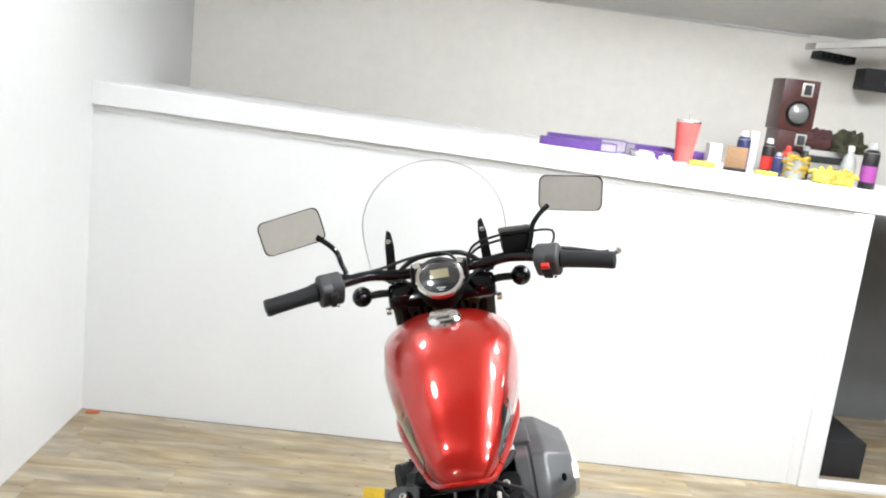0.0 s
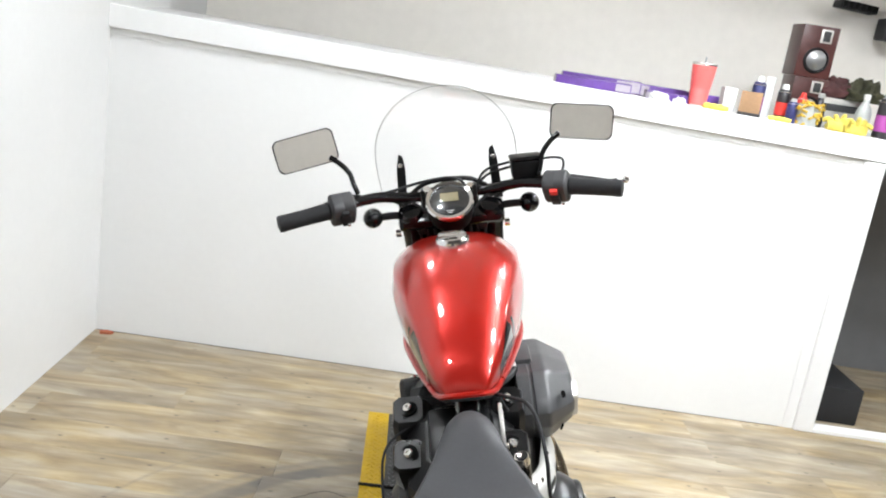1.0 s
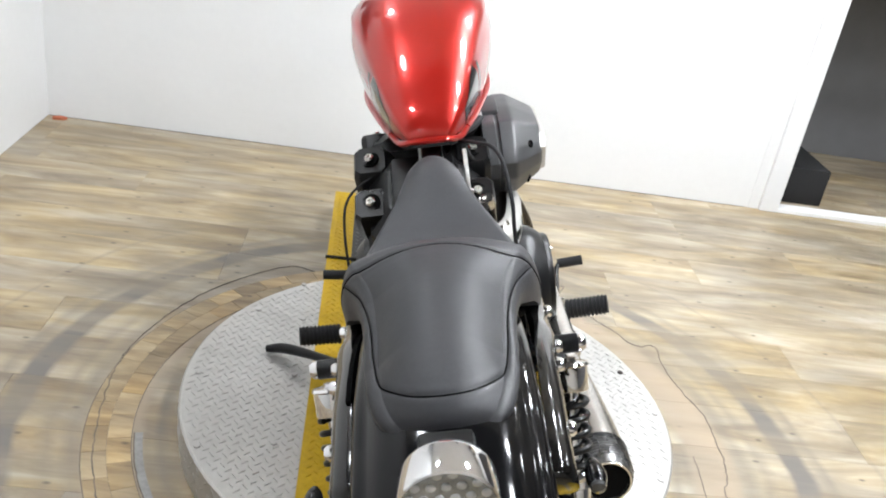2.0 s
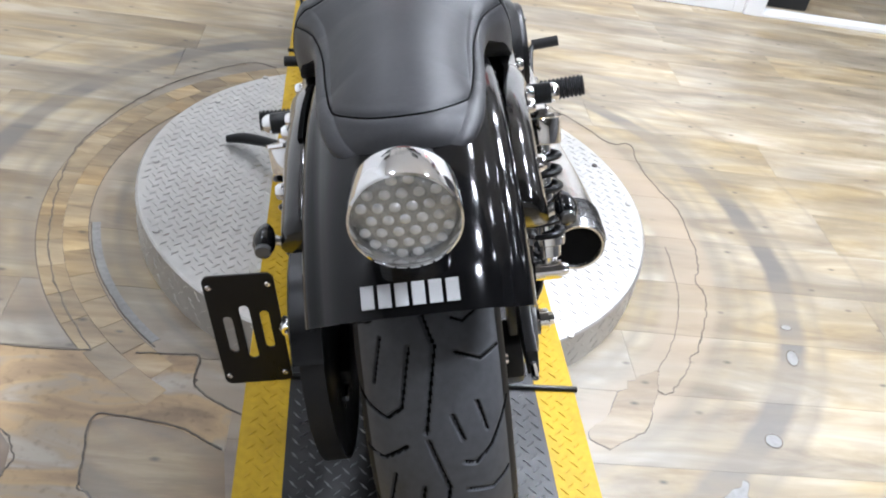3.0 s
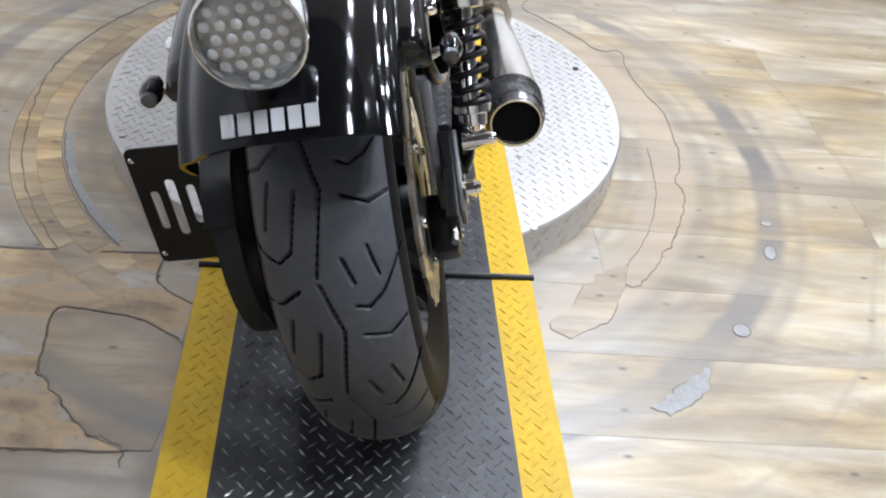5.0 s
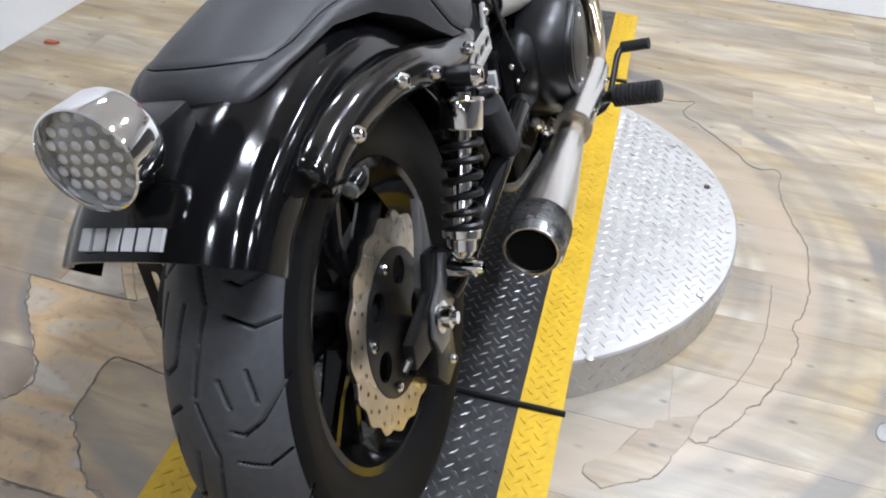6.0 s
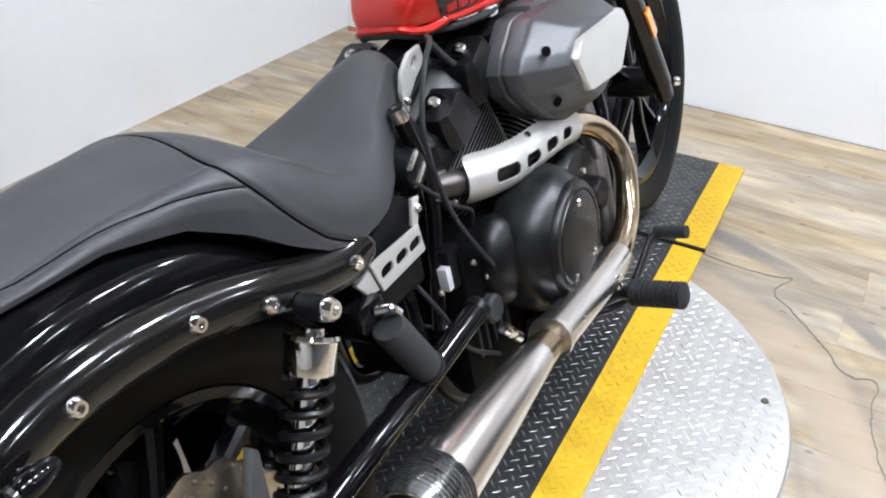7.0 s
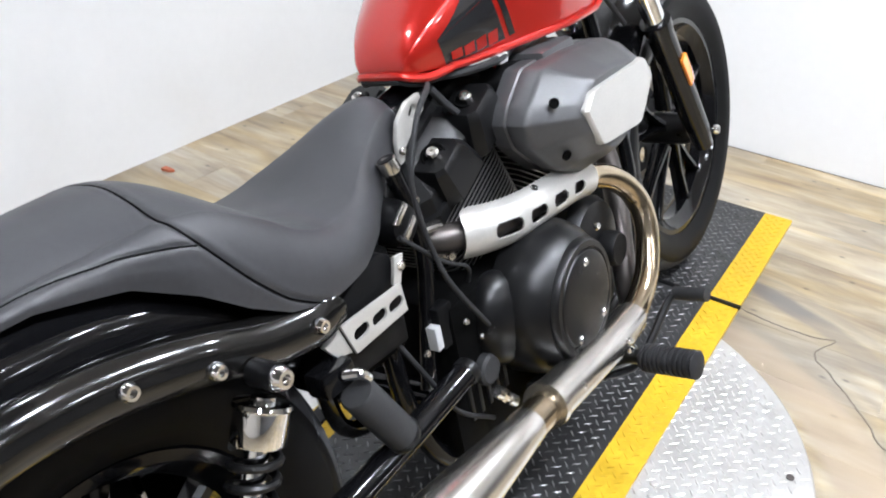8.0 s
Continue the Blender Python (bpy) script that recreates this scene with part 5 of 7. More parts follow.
def half_shell(path, r0, r1, a0, a1, thick, holes):
    """A curved guard round the outside of a pipe, with oval slots cut through; a slot is (start, end) along its length."""
    bm = bmesh.new()
    pts = [V(p) for p in spline(path, 36)]
    n, m = len(pts), 64
    out, inn = [], []
    for i, p in enumerate(pts):
        d = (pts[min(i + 1, n - 1)] - pts[max(i - 1, 0)]).normalized()
        x = (V((1, 0, 0)) - d * d.x).normalized()
        up = d.cross(x)
        up = up if up.z > 0 else -up
        end = min(i, n - 1 - i) / (n * 0.1)
        taper = math.sqrt(1 - (1 - min(1, end)) ** 2) * 0.45 + 0.55
        ro, ri = [], []
        r = r0 + (r1 - r0) * i / (n - 1)
        for j in range(m + 1):
            a = radians(a0 + (a1 - a0) * j / m) * taper
            w = x * math.cos(a) + up * math.sin(a)
            ro.append(bm.verts.new(p + w * r))
            ri.append(bm.verts.new(p + w * (r - thick)))
        out.append(ro)
        inn.append(ri)

    def open_at(q, j):
        for h0, h1 in holes:
            e = 0.032
            dq = max(0.0, abs(q - (h0 + h1) / 2) - (h1 - h0) / 2 + e) / e
            dj = abs((j + 0.5) / m - 0.5) / 0.115
            if dq * dq + dj * dj < 1:
                return True
        return False

    for i in range(n - 1):
        for j in range(m):
            if open_at((i + 0.5) / (n - 1), j):
                continue
            bm.faces.new((out[i][j], out[i + 1][j], out[i + 1][j + 1], out[i][j + 1]))
            bm.faces.new((inn[i][j], inn[i][j + 1], inn[i + 1][j + 1], inn[i + 1][j]))
    flat_out, flat_in = [v for row in out for v in row], [v for row in inn for v in row]
    place = {v: k for k, v in enumerate(flat_out)}
    for e in [e for e in bm.edges if len(e.link_faces) == 1]:
        a, b = e.verts
        if a in place and b in place:
            bm.faces.new((a, b, flat_in[place[b]], flat_in[place[a]]))
    bmesh.ops.delete(bm, geom=[v for v in bm.verts if not v.link_faces], context="VERTS")
    return bm


SHIELD = [(0.09, 0.584, 0.195), (0.11, 0.619, 0.19), (0.122, 0.655, 0.186), (0.128, 0.695, 0.183), (0.134, 0.739, 0.183), (0.138, 0.783, 0.181), (0.138, 0.827, 0.175), (0.136, 0.871, 0.165)]
hs = part("heat_shield", half_shell(SHIELD, 0.037, 0.03, -82, 82, 0.0025, [(0.15, 0.315), (0.37, 0.505), (0.56, 0.675), (0.73, 0.84)]), SILVER, ex, "silver heat shield with oval slots", angle=50)
part("shield_screw", bolt((0.131, 0.601, 0.194), (1, -0.4, 0), 0.006, 0.005), CHROME, hs)
part("shield_screw", bolt((0.146, 0.712, 0.212), (0.6, 0, 1), 0.006, 0.005), CHROME, hs)
sl = part("link_cover", tube([(0.213, 0.84, -0.058), (0.213, 0.77, -0.058), (0.214, 0.66, -0.047), (0.215, 0.55, -0.036)], [0.026, 0.0295, 0.031, 0.0315], 24, 4, cap=False), STEEL, ex, "brushed steel sleeve")
for y, z in ((0.765, -0.054), (0.61, -0.036)):
    part("sleeve_screw", bolt((0.242, y, z), (1, 0, 0.2), 0.0055, 0.005), CHROME, sl)
part("sleeve_clamp", lathe([(-0.004, 0.032), (-0.004, 0.034), (0.008, 0.034), (0.008, 0.032)], (0.215, 0.552, -0.036), (0.214, 0.6, -0.045), 28), STEEL, ex)
MUFF0, MUFF1 = V((0.215, 0.555, -0.037)), V((0.2215, 0.16, -0.012))
ML = (MUFF1 - MUFF0).length
muff = part("muffler", lathe([(0, 0.024), (0.05, 0.0245), (0.055, 0.026), (0.12, 0.031), (0.2, 0.0375), (0.275, 0.0425), (0.315, 0.0445), (0.333, 0.0445)], MUFF0, MUFF1, 48), STEEL, ex, "brushed steel megaphone muffler")
part("neck", lathe([(-0.01, 0.0242), (0.052, 0.0249)], MUFF0, MUFF1, 32), BRONZED, muff)
# ribbed end cap, open at the back
prof = []
for k in range(9):
    h = ML - 0.067 + 0.0062 * k
    prof += [(h, 0.0445 if k < 2 else 0.046), (h + 0.0042, 0.0475 - 0.0002 * k), (h + 0.005, 0.0445)]
prof += [(ML - 0.006, 0.044), (ML + 0.003, 0.041), (ML + 0.004, 0.037), (ML, 0.0348)]
part("bore", lathe([(ML + 0.0005, 0.0346), (ML - 0.1, 0.034), (ML - 0.11, 0.005)], MUFF0, MUFF1, 36), BOREBLACK, muff, "matt black bore")
part("end_cap", lathe(prof, MUFF0, MUFF1, 44, cap=False), TIPMETAL, muff, "dark ribbed exhaust tip")
part("tip_ring", lathe([(ML + 0.001, 0.0405), (ML + 0.005, 0.039), (ML + 0.005, 0.036), (ML + 0.001, 0.0345)], MUFF0, MUFF1, 44, cap=False), STEEL, muff)
part("front_header", tube([(0.02, 1.03, 0.27), (0.05, 1.07, 0.22), (0.09, 1.06, 0.12), (0.12, 1.02, 0.03), (0.15, 0.96, -0.05), (0.185, 0.9, -0.08), (0.2, 0.86, -0.075)], 0.02, 16), HEADER, ex)

# side panel with slotted silver guard, hoses, rear brake reservoir
sidep = part("side_panel", slab([(0.3, 0.2), (0.31, 0.226), (0.322, 0.241), (0.36, 0.256), (0.394, 0.263), (0.412, 0.252), (0.413, 0.171), (0.412, 0.136), (0.32, 0.14), (0.302, 0.16)], 0.098, 0.126, "x", 0.005), PLASTIC, bike, "black side panel")
part("slotted_guard", slab([(0.295, 0.223), (0.309, 0.18), (0.406, 0.183), (0.403, 0.221)], 0.136, 0.14, "x", 0.0012, holes=[slot(yc - 0.0065, 0.2005, yc + 0.0065, 0.2015, 0.0068) for yc in (0.324, 0.357, 0.388)]), SILVER, sidep, "silver slotted guard")
part("guard_arm", slab([(0.396, 0.22), (0.409, 0.216), (0.424, 0.25), (0.407, 0.252)], 0.13, 0.1355, "x", 0.002), SILVER, sidep)
part("guard_arm", slab([(0.295, 0.222), (0.308, 0.182), (0.284, 0.188), (0.268, 0.21), (0.288, 0.214)], 0.128, 0.1355, "x", 0.002), SILVER, sidep)
part("arm_bolt", bolt((0.1355, 0.413, 0.238), (1, 0, 0), 0.006, 0.005), STEEL, sidep)
part("left_panel", slab([(0.28, 0.28), (0.4, 0.29), (0.43, 0.2), (0.38, 0.1), (0.28, 0.13)], -0.135, -0.1, "x", 0.008), PLASTIC, bike, "black side panel")
part("brake_hose", tube([(0.05, 0.64, 0.39), (0.08, 0.6, 0.398), (0.108, 0.56, 0.403), (0.123, 0.515, 0.387), (0.13, 0.475, 0.334), (0.13, 0.471, 0.292), (0.132, 0.478, 0.236), (0.136, 0.498, 0.171), (0.14, 0.549, 0.088), (0.142, 0.63, -0.03)], 0.0037, 10), GRIP, bike, "black rubber hose")
fp = part("frame_post", tube([(0.087, 0.482, 0.343), (0.09, 0.487, 0.322), (0.093, 0.506, 0.246), (0.093, 0.507, 0.19), (0.09, 0.488, 0.1), (0.09, 0.465, 0.02)], 0.0115, 14), GLOSS, bike, "gloss black frame post")
part("post_collar", lathe([(0, 0.004), (0.001, 0.0125), (0.016, 0.0135), (0.02, 0.0118)], (0.087, 0.482, 0.343), (0.0905, 0.489, 0.315), 20), STEEL, fp, "bare metal collar")
part("post_bolt", bolt((0.101, 0.508, 0.205), (1, 0, 0), 0.006, 0.006), STEEL, fp)
br = part("seat_bracket", slab([(0.602, 0.39), (0.572, 0.386), (0.547, 0.368), (0.537, 0.345), (0.535, 0.312), (0.546, 0.314), (0.552, 0.33), (0.578, 0.35), (0.606, 0.366)], 0.056, 0.064, "x", 0.003, holes=[slot(0.577, 0.368, 0.583, 0.374, 0.005)]), SILVER, bike, "pale grey cast bracket under the tank")
part("bracket_bolt", bolt((0.064, 0.543, 0.33), (1, 0, 0), 0.006, 0.005), STEEL, br)
rm = part("rubber_mount", lathe([(-0.03, 0.012), (-0.026, 0.024), (-0.01, 0.03), (0.01, 0.03), (0.024, 0.024), (0.028, 0.012)], (0.082, 0.472, 0.262), (0.14, 0.472, 0.262), 22), PLASTIC, bike, "round black rubber mount")
part("mount_tab", slab([(0.452, 0.246), (0.464, 0.242), (0.487, 0.262), (0.484, 0.27)], 0.108, 0.112, "x", 0.001), STEEL, rm, "bare steel tab")
part("mount_tab", slab([(0.447, 0.272), (0.455, 0.268), (0.478, 0.284), (0.474, 0.292)], 0.107, 0.111, "x", 0.001), STEEL, rm, "bare steel tab")
cn = part("canister", lathe([(0, 0.019), (0.004, 0.0215), (0.108, 0.0215), (0.112, 0.018)], (0.16, 0.274, 0.157), (0.16, 0.328, 0.059), 24), RUBBERGREY, bike, "dark grey rubber canister")
part("canister_clip", lathe([(0, 0.0222), (0.004, 0.0236), (0.01, 0.0222)], (0.16, 0.3235, 0.067), (0.16, 0.328, 0.059), 24, cap=False), SATIN, cn)
part("bracket", box((0.118, 0.243, 0.16), (0.15, 0.292, 0.19), 0.006), GLOSS, cn)
part("hook", tube([(0.15, 0.27, 0.178), (0.165, 0.282, 0.176), (0.168, 0.29, 0.166)], 0.006, 10), CHROME, cn)
part("cap_disc", lathe([(0, 0.023), (0.018, 0.023), (0.022, 0.019), (0.0225, 0.004)], (0.118, 0.546, 0.009), (1, 0.546, 0.009), 26), RUBBERGREY, bike, "dark grey rubber cap")
sq = part("brake_switch", lathe([(0, 0.009), (0.012, 0.009), (0.013, 0.006), (0.03, 0.006), (0.031, 0.0085), (0.045, 0.0085), (0.047, 0.004)], (0.158, 0.522, -0.006), (0.168, 0.56, -0.052), 14), STEEL, bike, "steel hydraulic fitting")
part("fitting_hex", lathe([(0.012, 0.0105), (0.02, 0.0105)], (0.158, 0.522, -0.006), (0.168, 0.56, -0.052), 6), BRONZED, sq)
rl = part("relay", box((0.094, 0.487, 0.07), (0.114, 0.519, 0.132), 0.004), PLASTIC, bike, "small black relay")
part("relay_label", box((0.1, 0.473, 0.078), (0.1155, 0.4855, 0.112), 0.001), PRINT, rl, "small white sticker")
part("left_hose", tube([(-0.1, 0.66, 0.34), (-0.165, 0.64, 0.3), (-0.175, 0.57, 0.25), (-0.165, 0.5, 0.15), (-0.15, 0.45, 0.05)], 0.0027, 8), GRIP, bike, "thin black cable")

# rear brake cylinder, its rod and small fittings low on the right
mc = part("master_cylinder", lathe([(0, 0.009), (0.004, 0.013), (0.06, 0.013), (0.064, 0.009), (0.075, 0.007)], (0.165, 0.54, -0.07), (0.168, 0.66, -0.1), 16), SATIN, bike, "black rear brake master cylinder")
part("push_rod", tube([(0.168, 0.612, -0.088), (0.172, 0.69, -0.108), (0.18, 0.75, -0.125)], 0.0035, 8), CHROME, mc)
part("peg_bracket", slab([(0.62, -0.06), (0.7, -0.075), (0.8, -0.1), (0.8, -0.14), (0.7, -0.15), (0.6, -0.11)], 0.14, 0.152, "x", 0.003), SATIN, mc, "black foot peg bracket")
for y, z in ((0.64, -0.08), (0.76, -0.118)):
    part("bracket_bolt", bolt((0.152, y, z), (1, 0, 0), 0.008, 0.006), CHROME, mc)
for x, y, z in ((0.125, 0.436, 0.1), (0.126, 0.43, 0.05), (0.118, 0.485, 0.29), (0.13, 0.52, 0.1), (0.129, 0.55, 0.06)):
    part("small_bolt", bolt((x, y, z), (1, 0, 0), 0.005, 0.005), STEEL, fr)
part("wire", tube([(0.12, 0.44, 0.26), (0.13, 0.5, 0.2), (0.12, 0.56, 0.16), (0.1, 0.58, 0.12)], 0.003, 8), GRIP, bike, "thin black wire")
part("wire", tube([(0.11, 0.4, 0.14), (0.13, 0.42, 0.08), (0.128, 0.47, -0.01), (0.14, 0.53, -0.06)], 0.0034, 8), GRIP, bike, "thin black wire")
part("horn", lathe([(0, 0.01), (0.012, 0.03), (0.03, 0.034), (0.034, 0.028), (0.036, 0.004)], (0.03, 1.1, 0.42), (0.08, 1.1, 0.42), 22), SATIN, bike, "round black horn")
part("front_hose", tube([(0.06, 1.14, 0.6), (0.07, 1.15, 0.5), (0.05, 1.17, 0.42), (0.06, 1.25, 0.32)], 0.005, 8), GRIP, bike, "black brake hose")

# foot controls


def foot_peg(s):
    c0, c1 = V((s * 0.253, 0.785, -0.094)), V((s * 0.347, 0.772, -0.082))
    prof = [(0, 0.016), (0.002, 0.0215)]
    n = 10
    for k in range(n):
        h = 0.004 + 0.0086 * k
        prof += [(h, 0.0225), (h + 0.0048, 0.0225), (h + 0.0052, 0.0195), (h + 0.0082, 0.0195)]
    prof += [(0.0915, 0.0225), (0.094, 0.018), (0.0945, 0.003)]
    p = part("foot_peg", lathe(prof, c0, c1, 20), GRIP, bike, "ribbed black rubber foot peg")
    part("mount", tube([(s * 0.12, 0.72, -0.12), (s * 0.19, 0.77, -0.115), (s * 0.23, 0.785, -0.098), (s * 0.256, 0.785, -0.094)], [0.014, 0.012, 0.012, 0.013], 12, 4), SATIN, p)
    part("pin", bolt((s * 0.232, 0.785, -0.086), (0, -0.3, 1), 0.007, 0.008), CHROME, p)
    return p


both(foot_peg)
bp = part("brake_pedal", tube([(0.19, 0.76, -0.13), (0.23, 0.8, -0.125), (0.242, 0.85, -0.095), (0.25, 0.9, -0.058), (0.262, 0.915, -0.048)], 0.0065, 10), SATIN, bike, "black rear brake pedal")
part("pedal_pad", tube([(0.256, 0.917, -0.05), (0.313, 0.91, -0.042)], 0.0115, 14, 2), GRIP, bp)
gs = part("gear_lever", tube([(-0.17, 0.78, -0.11), (-0.22, 0.9, -0.1), (-0.25, 1.02, -0.09), (-0.262, 1.046, -0.09)], 0.0065, 10), SATIN, bike, "black gear lever")
part("lever_pad", tube([(-0.26, 1.046, -0.09), (-0.316, 1.052, -0.086)], 0.0125, 14, 2), GRIP, gs)
st = part("side_stand", tube([(-0.12, 0.66, -0.13), (-0.21, 0.72, -0.165), (-0.32, 0.83, -0.185), (-0.412, 0.895, -0.192), (-0.462, 0.905, -0.192)], [0.012, 0.011, 0.0105, 0.013, 0.009], 12), SATIN, bike, "black side stand folded out")
part("stand_spring", tube([(-0.15, 0.68, -0.13), (-0.25, 0.765, -0.16)], 0.008, 10, 2), STEEL, st)
part("stand_bracket", box((-0.15, 0.62, -0.14), (-0.1, 0.7, -0.08), 0.008), SATIN, st)
part("ignition_box", box((-0.17, 0.5, 0.02), (-0.13, 0.6, 0.1), 0.01), PLASTIC, bike, "black electrical box")

# number plate bracket on the left
pm = Matrix.Translation((-0.247, -0.002, 0.04)) @ Matrix.Rotation(radians(3), 4, "Y") @ Matrix.Rotation(radians(-4), 4, "X")
bm = slab(rounded(0.092, 0.184, 0.01), -0.0015, 0.0015, "y", holes=[slot(-0.024, -0.03, -0.024, 0.02, 0.0062), slot(0.0, -0.042, 0.0, 0.036, 0.0068), slot(0.025, -0.026, 0.025, 0.026, 0.0062)])
bmesh.ops.transform(bm, matrix=pm, verts=bm.verts)
npb = part("plate_bracket", bm, SATIN, bike, "black slotted number plate bracket, empty")
for x, z in ((-0.038, 0.076), (0.038, 0.076), (-0.038, -0.076), (0.038, -0.076)):
    part("screw", bolt(pm @ V((x, -0.0015, z)), (0, -1, 0), 0.0045, 0.003), CHROME, npb)
part("plate_arm", tube([(-0.2, -0.002, 0.05), (-0.17, 0.0, 0.03), (-0.135, 0.0, 0.005)], 0.008, 10), SATIN, npb)
part("arm_bolt", bolt((-0.19, -0.012, 0.05), (0, -1, 0), 0.012, 0.012), CHROME, npb)

# ----- front end -----
FORK_TOP, FORK_LOW = V((0, 1.09, 0.66)), V((0, 1.52, 0.0))
FD = (FORK_TOP - FORK_LOW).normalized()


def fork_leg(s):
    lo = V((s * 0.092, 1.514, 0.006))
    f = part("fork_leg", lathe([(-0.03, 0.012), (-0.028, 0.021), (0.03, 0.026), (0.1, 0.027), (0.33, 0.027), (0.345, 0.03), (0.36, 0.03), (0.362, 0.022)], lo, lo + FD, 24), GLOSS, bike, "gloss black fork leg")
    part("fork_tube", lathe([(0.35, 0.0205), (0.6, 0.0205), (0.61, 0.018)], lo, lo + FD, 22), CHROME, f)
    part("axle_bolt", bolt((s * 0.116, FRONT - 0.01, FRONT_Z + 0.002), (s, 0, 0), 0.011, 0.012), CHROME, f)
    if s > 0:
        c = lo + FD * 0.22
        part("reflector", box((0.117, -0.012, -0.038), (0.124, 0.012, 0.038), 0.003, Matrix.Translation((0, c.y, c.z)) @ Matrix.Rotation(math.atan2(0.44, 0.66), 4, "X")), AMBER, f, "amber side reflector")
    return f


both(fork_leg)
ff = []
for k in range(25):
    a = radians(45 + 100 * k / 24)
    c, s = math.cos(a), math.sin(a)
    sec = [(-0.062, 0.335), (-0.064, 0.352), (-0.058, 0.366), (-0.035, 0.373), (0, 0.375), (0.035, 0.373), (0.058, 0.366), (0.064, 0.352), (0.062, 0.335)]
    ff.append([(x, FRONT + r * c, FRONT_Z + r * s) for x, r in sec] + [(x * 0.95, FRONT + (r - 0.004) * c, FRONT_Z + (r - 0.004) * s) for x, r in reversed(sec)])
part("front_fender", rings(ff), GLOSS, bike, "gloss black front mudguard")
for h, nm in ((0.60, "lower_clamp"), (0.775, "upper_clamp")):
    c = V((0, 1.514, 0.006)) + FD * (h - 0.02)
    part(nm, box((-0.125, -0.03, -0.016), (0.125, 0.03, 0.016), 0.012, Matrix.Translation(c) @ Matrix.Rotation(math.atan2(0.44, 0.66), 4, "X")), GLOSS, bike, "black fork clamp")
head = part("headlight", lathe([(-0.1, 0.03), (-0.09, 0.06), (-0.04, 0.082), (0.0, 0.085), (0.004, 0.08)], (0, 1.3, 0.56), (0, 1.45, 0.55), 32), GLOSS, bike, "round black headlight")
part("lens", lathe([(0.0, 0.08), (0.01, 0.07), (0.016, 0.02)], (0, 1.3, 0.56), (0, 1.45, 0.55), 28), LENS, head)
G0, GD = V((0, 1.055, 0.682)), V((0, -0.62, 0.78)).normalized()
gauge = part("speedometer", lathe([(-0.06, 0.03), (-0.055, 0.048), (-0.03, 0.054), (0.0, 0.0545)], G0, G0 + GD, 44), PLASTIC, bike, "round speedometer")
part("bezel", lathe([(-0.008, 0.0545), (0.001, 0.0565), (0.006, 0.054), (0.004, 0.046), (0.0, 0.045)], G0, G0 + GD, 44), CHROME, gauge, "chrome bezel ring")
part("dial", lathe([(0.0005, 0.0458), (0.0015, 0.044), (0.0016, 0.002)], G0, G0 + GD, 40), DIAL, gauge)
gx = V((1, 0, 0))
gu = GD.cross(gx)
gm = Matrix(((gx.x, gu.x, GD.x, 0), (gx.y, gu.y, GD.y, 0), (gx.z, gu.z, GD.z, 0), (0, 0, 0, 1)))
gm = Matrix.Translation(G0 + GD * 0.002) @ gm
for s in (-1, 1):
    part("gauge_bolt", lathe([(-0.03, 0.009), (-0.008, 0.009), (-0.006, 0.0075), (-0.006, 0.003)], gm @ V((s * 0.05, 0.046, 0)), gm @ V((s * 0.05, 0.046, 1)), 16), CHROME, gauge, "chrome bolt with black rim")
part("lcd_window", box((-0.021, -0.003, 0), (0.021, 0.022, 0.0012), 0.0005, gm), LCD, gauge)
for k, (w, y) in enumerate(((0.02, -0.03), (0.012, -0.036))):
    part("marking_bar", box((-w / 2, y - 0.001, 0), (w / 2, y + 0.001, 0.0008), 0, gm), PRINT, gauge)

BAR = [(0, 1.115, 0.686), (0.05, 1.115, 0.686), (0.085, 1.112, 0.687), (0.13, 1.1, 0.694), (0.165, 1.088, 0.7), (0.205, 1.062, 0.701), (0.25, 1.035, 0.697), (0.31, 1.01, 0.69), (0.38, 0.985, 0.684)]
bars = part("handlebar", tube(mirrored(BAR[:0:-1]) + BAR, 0.0125, 14, 4), GLOSS, bike, "black handlebar")


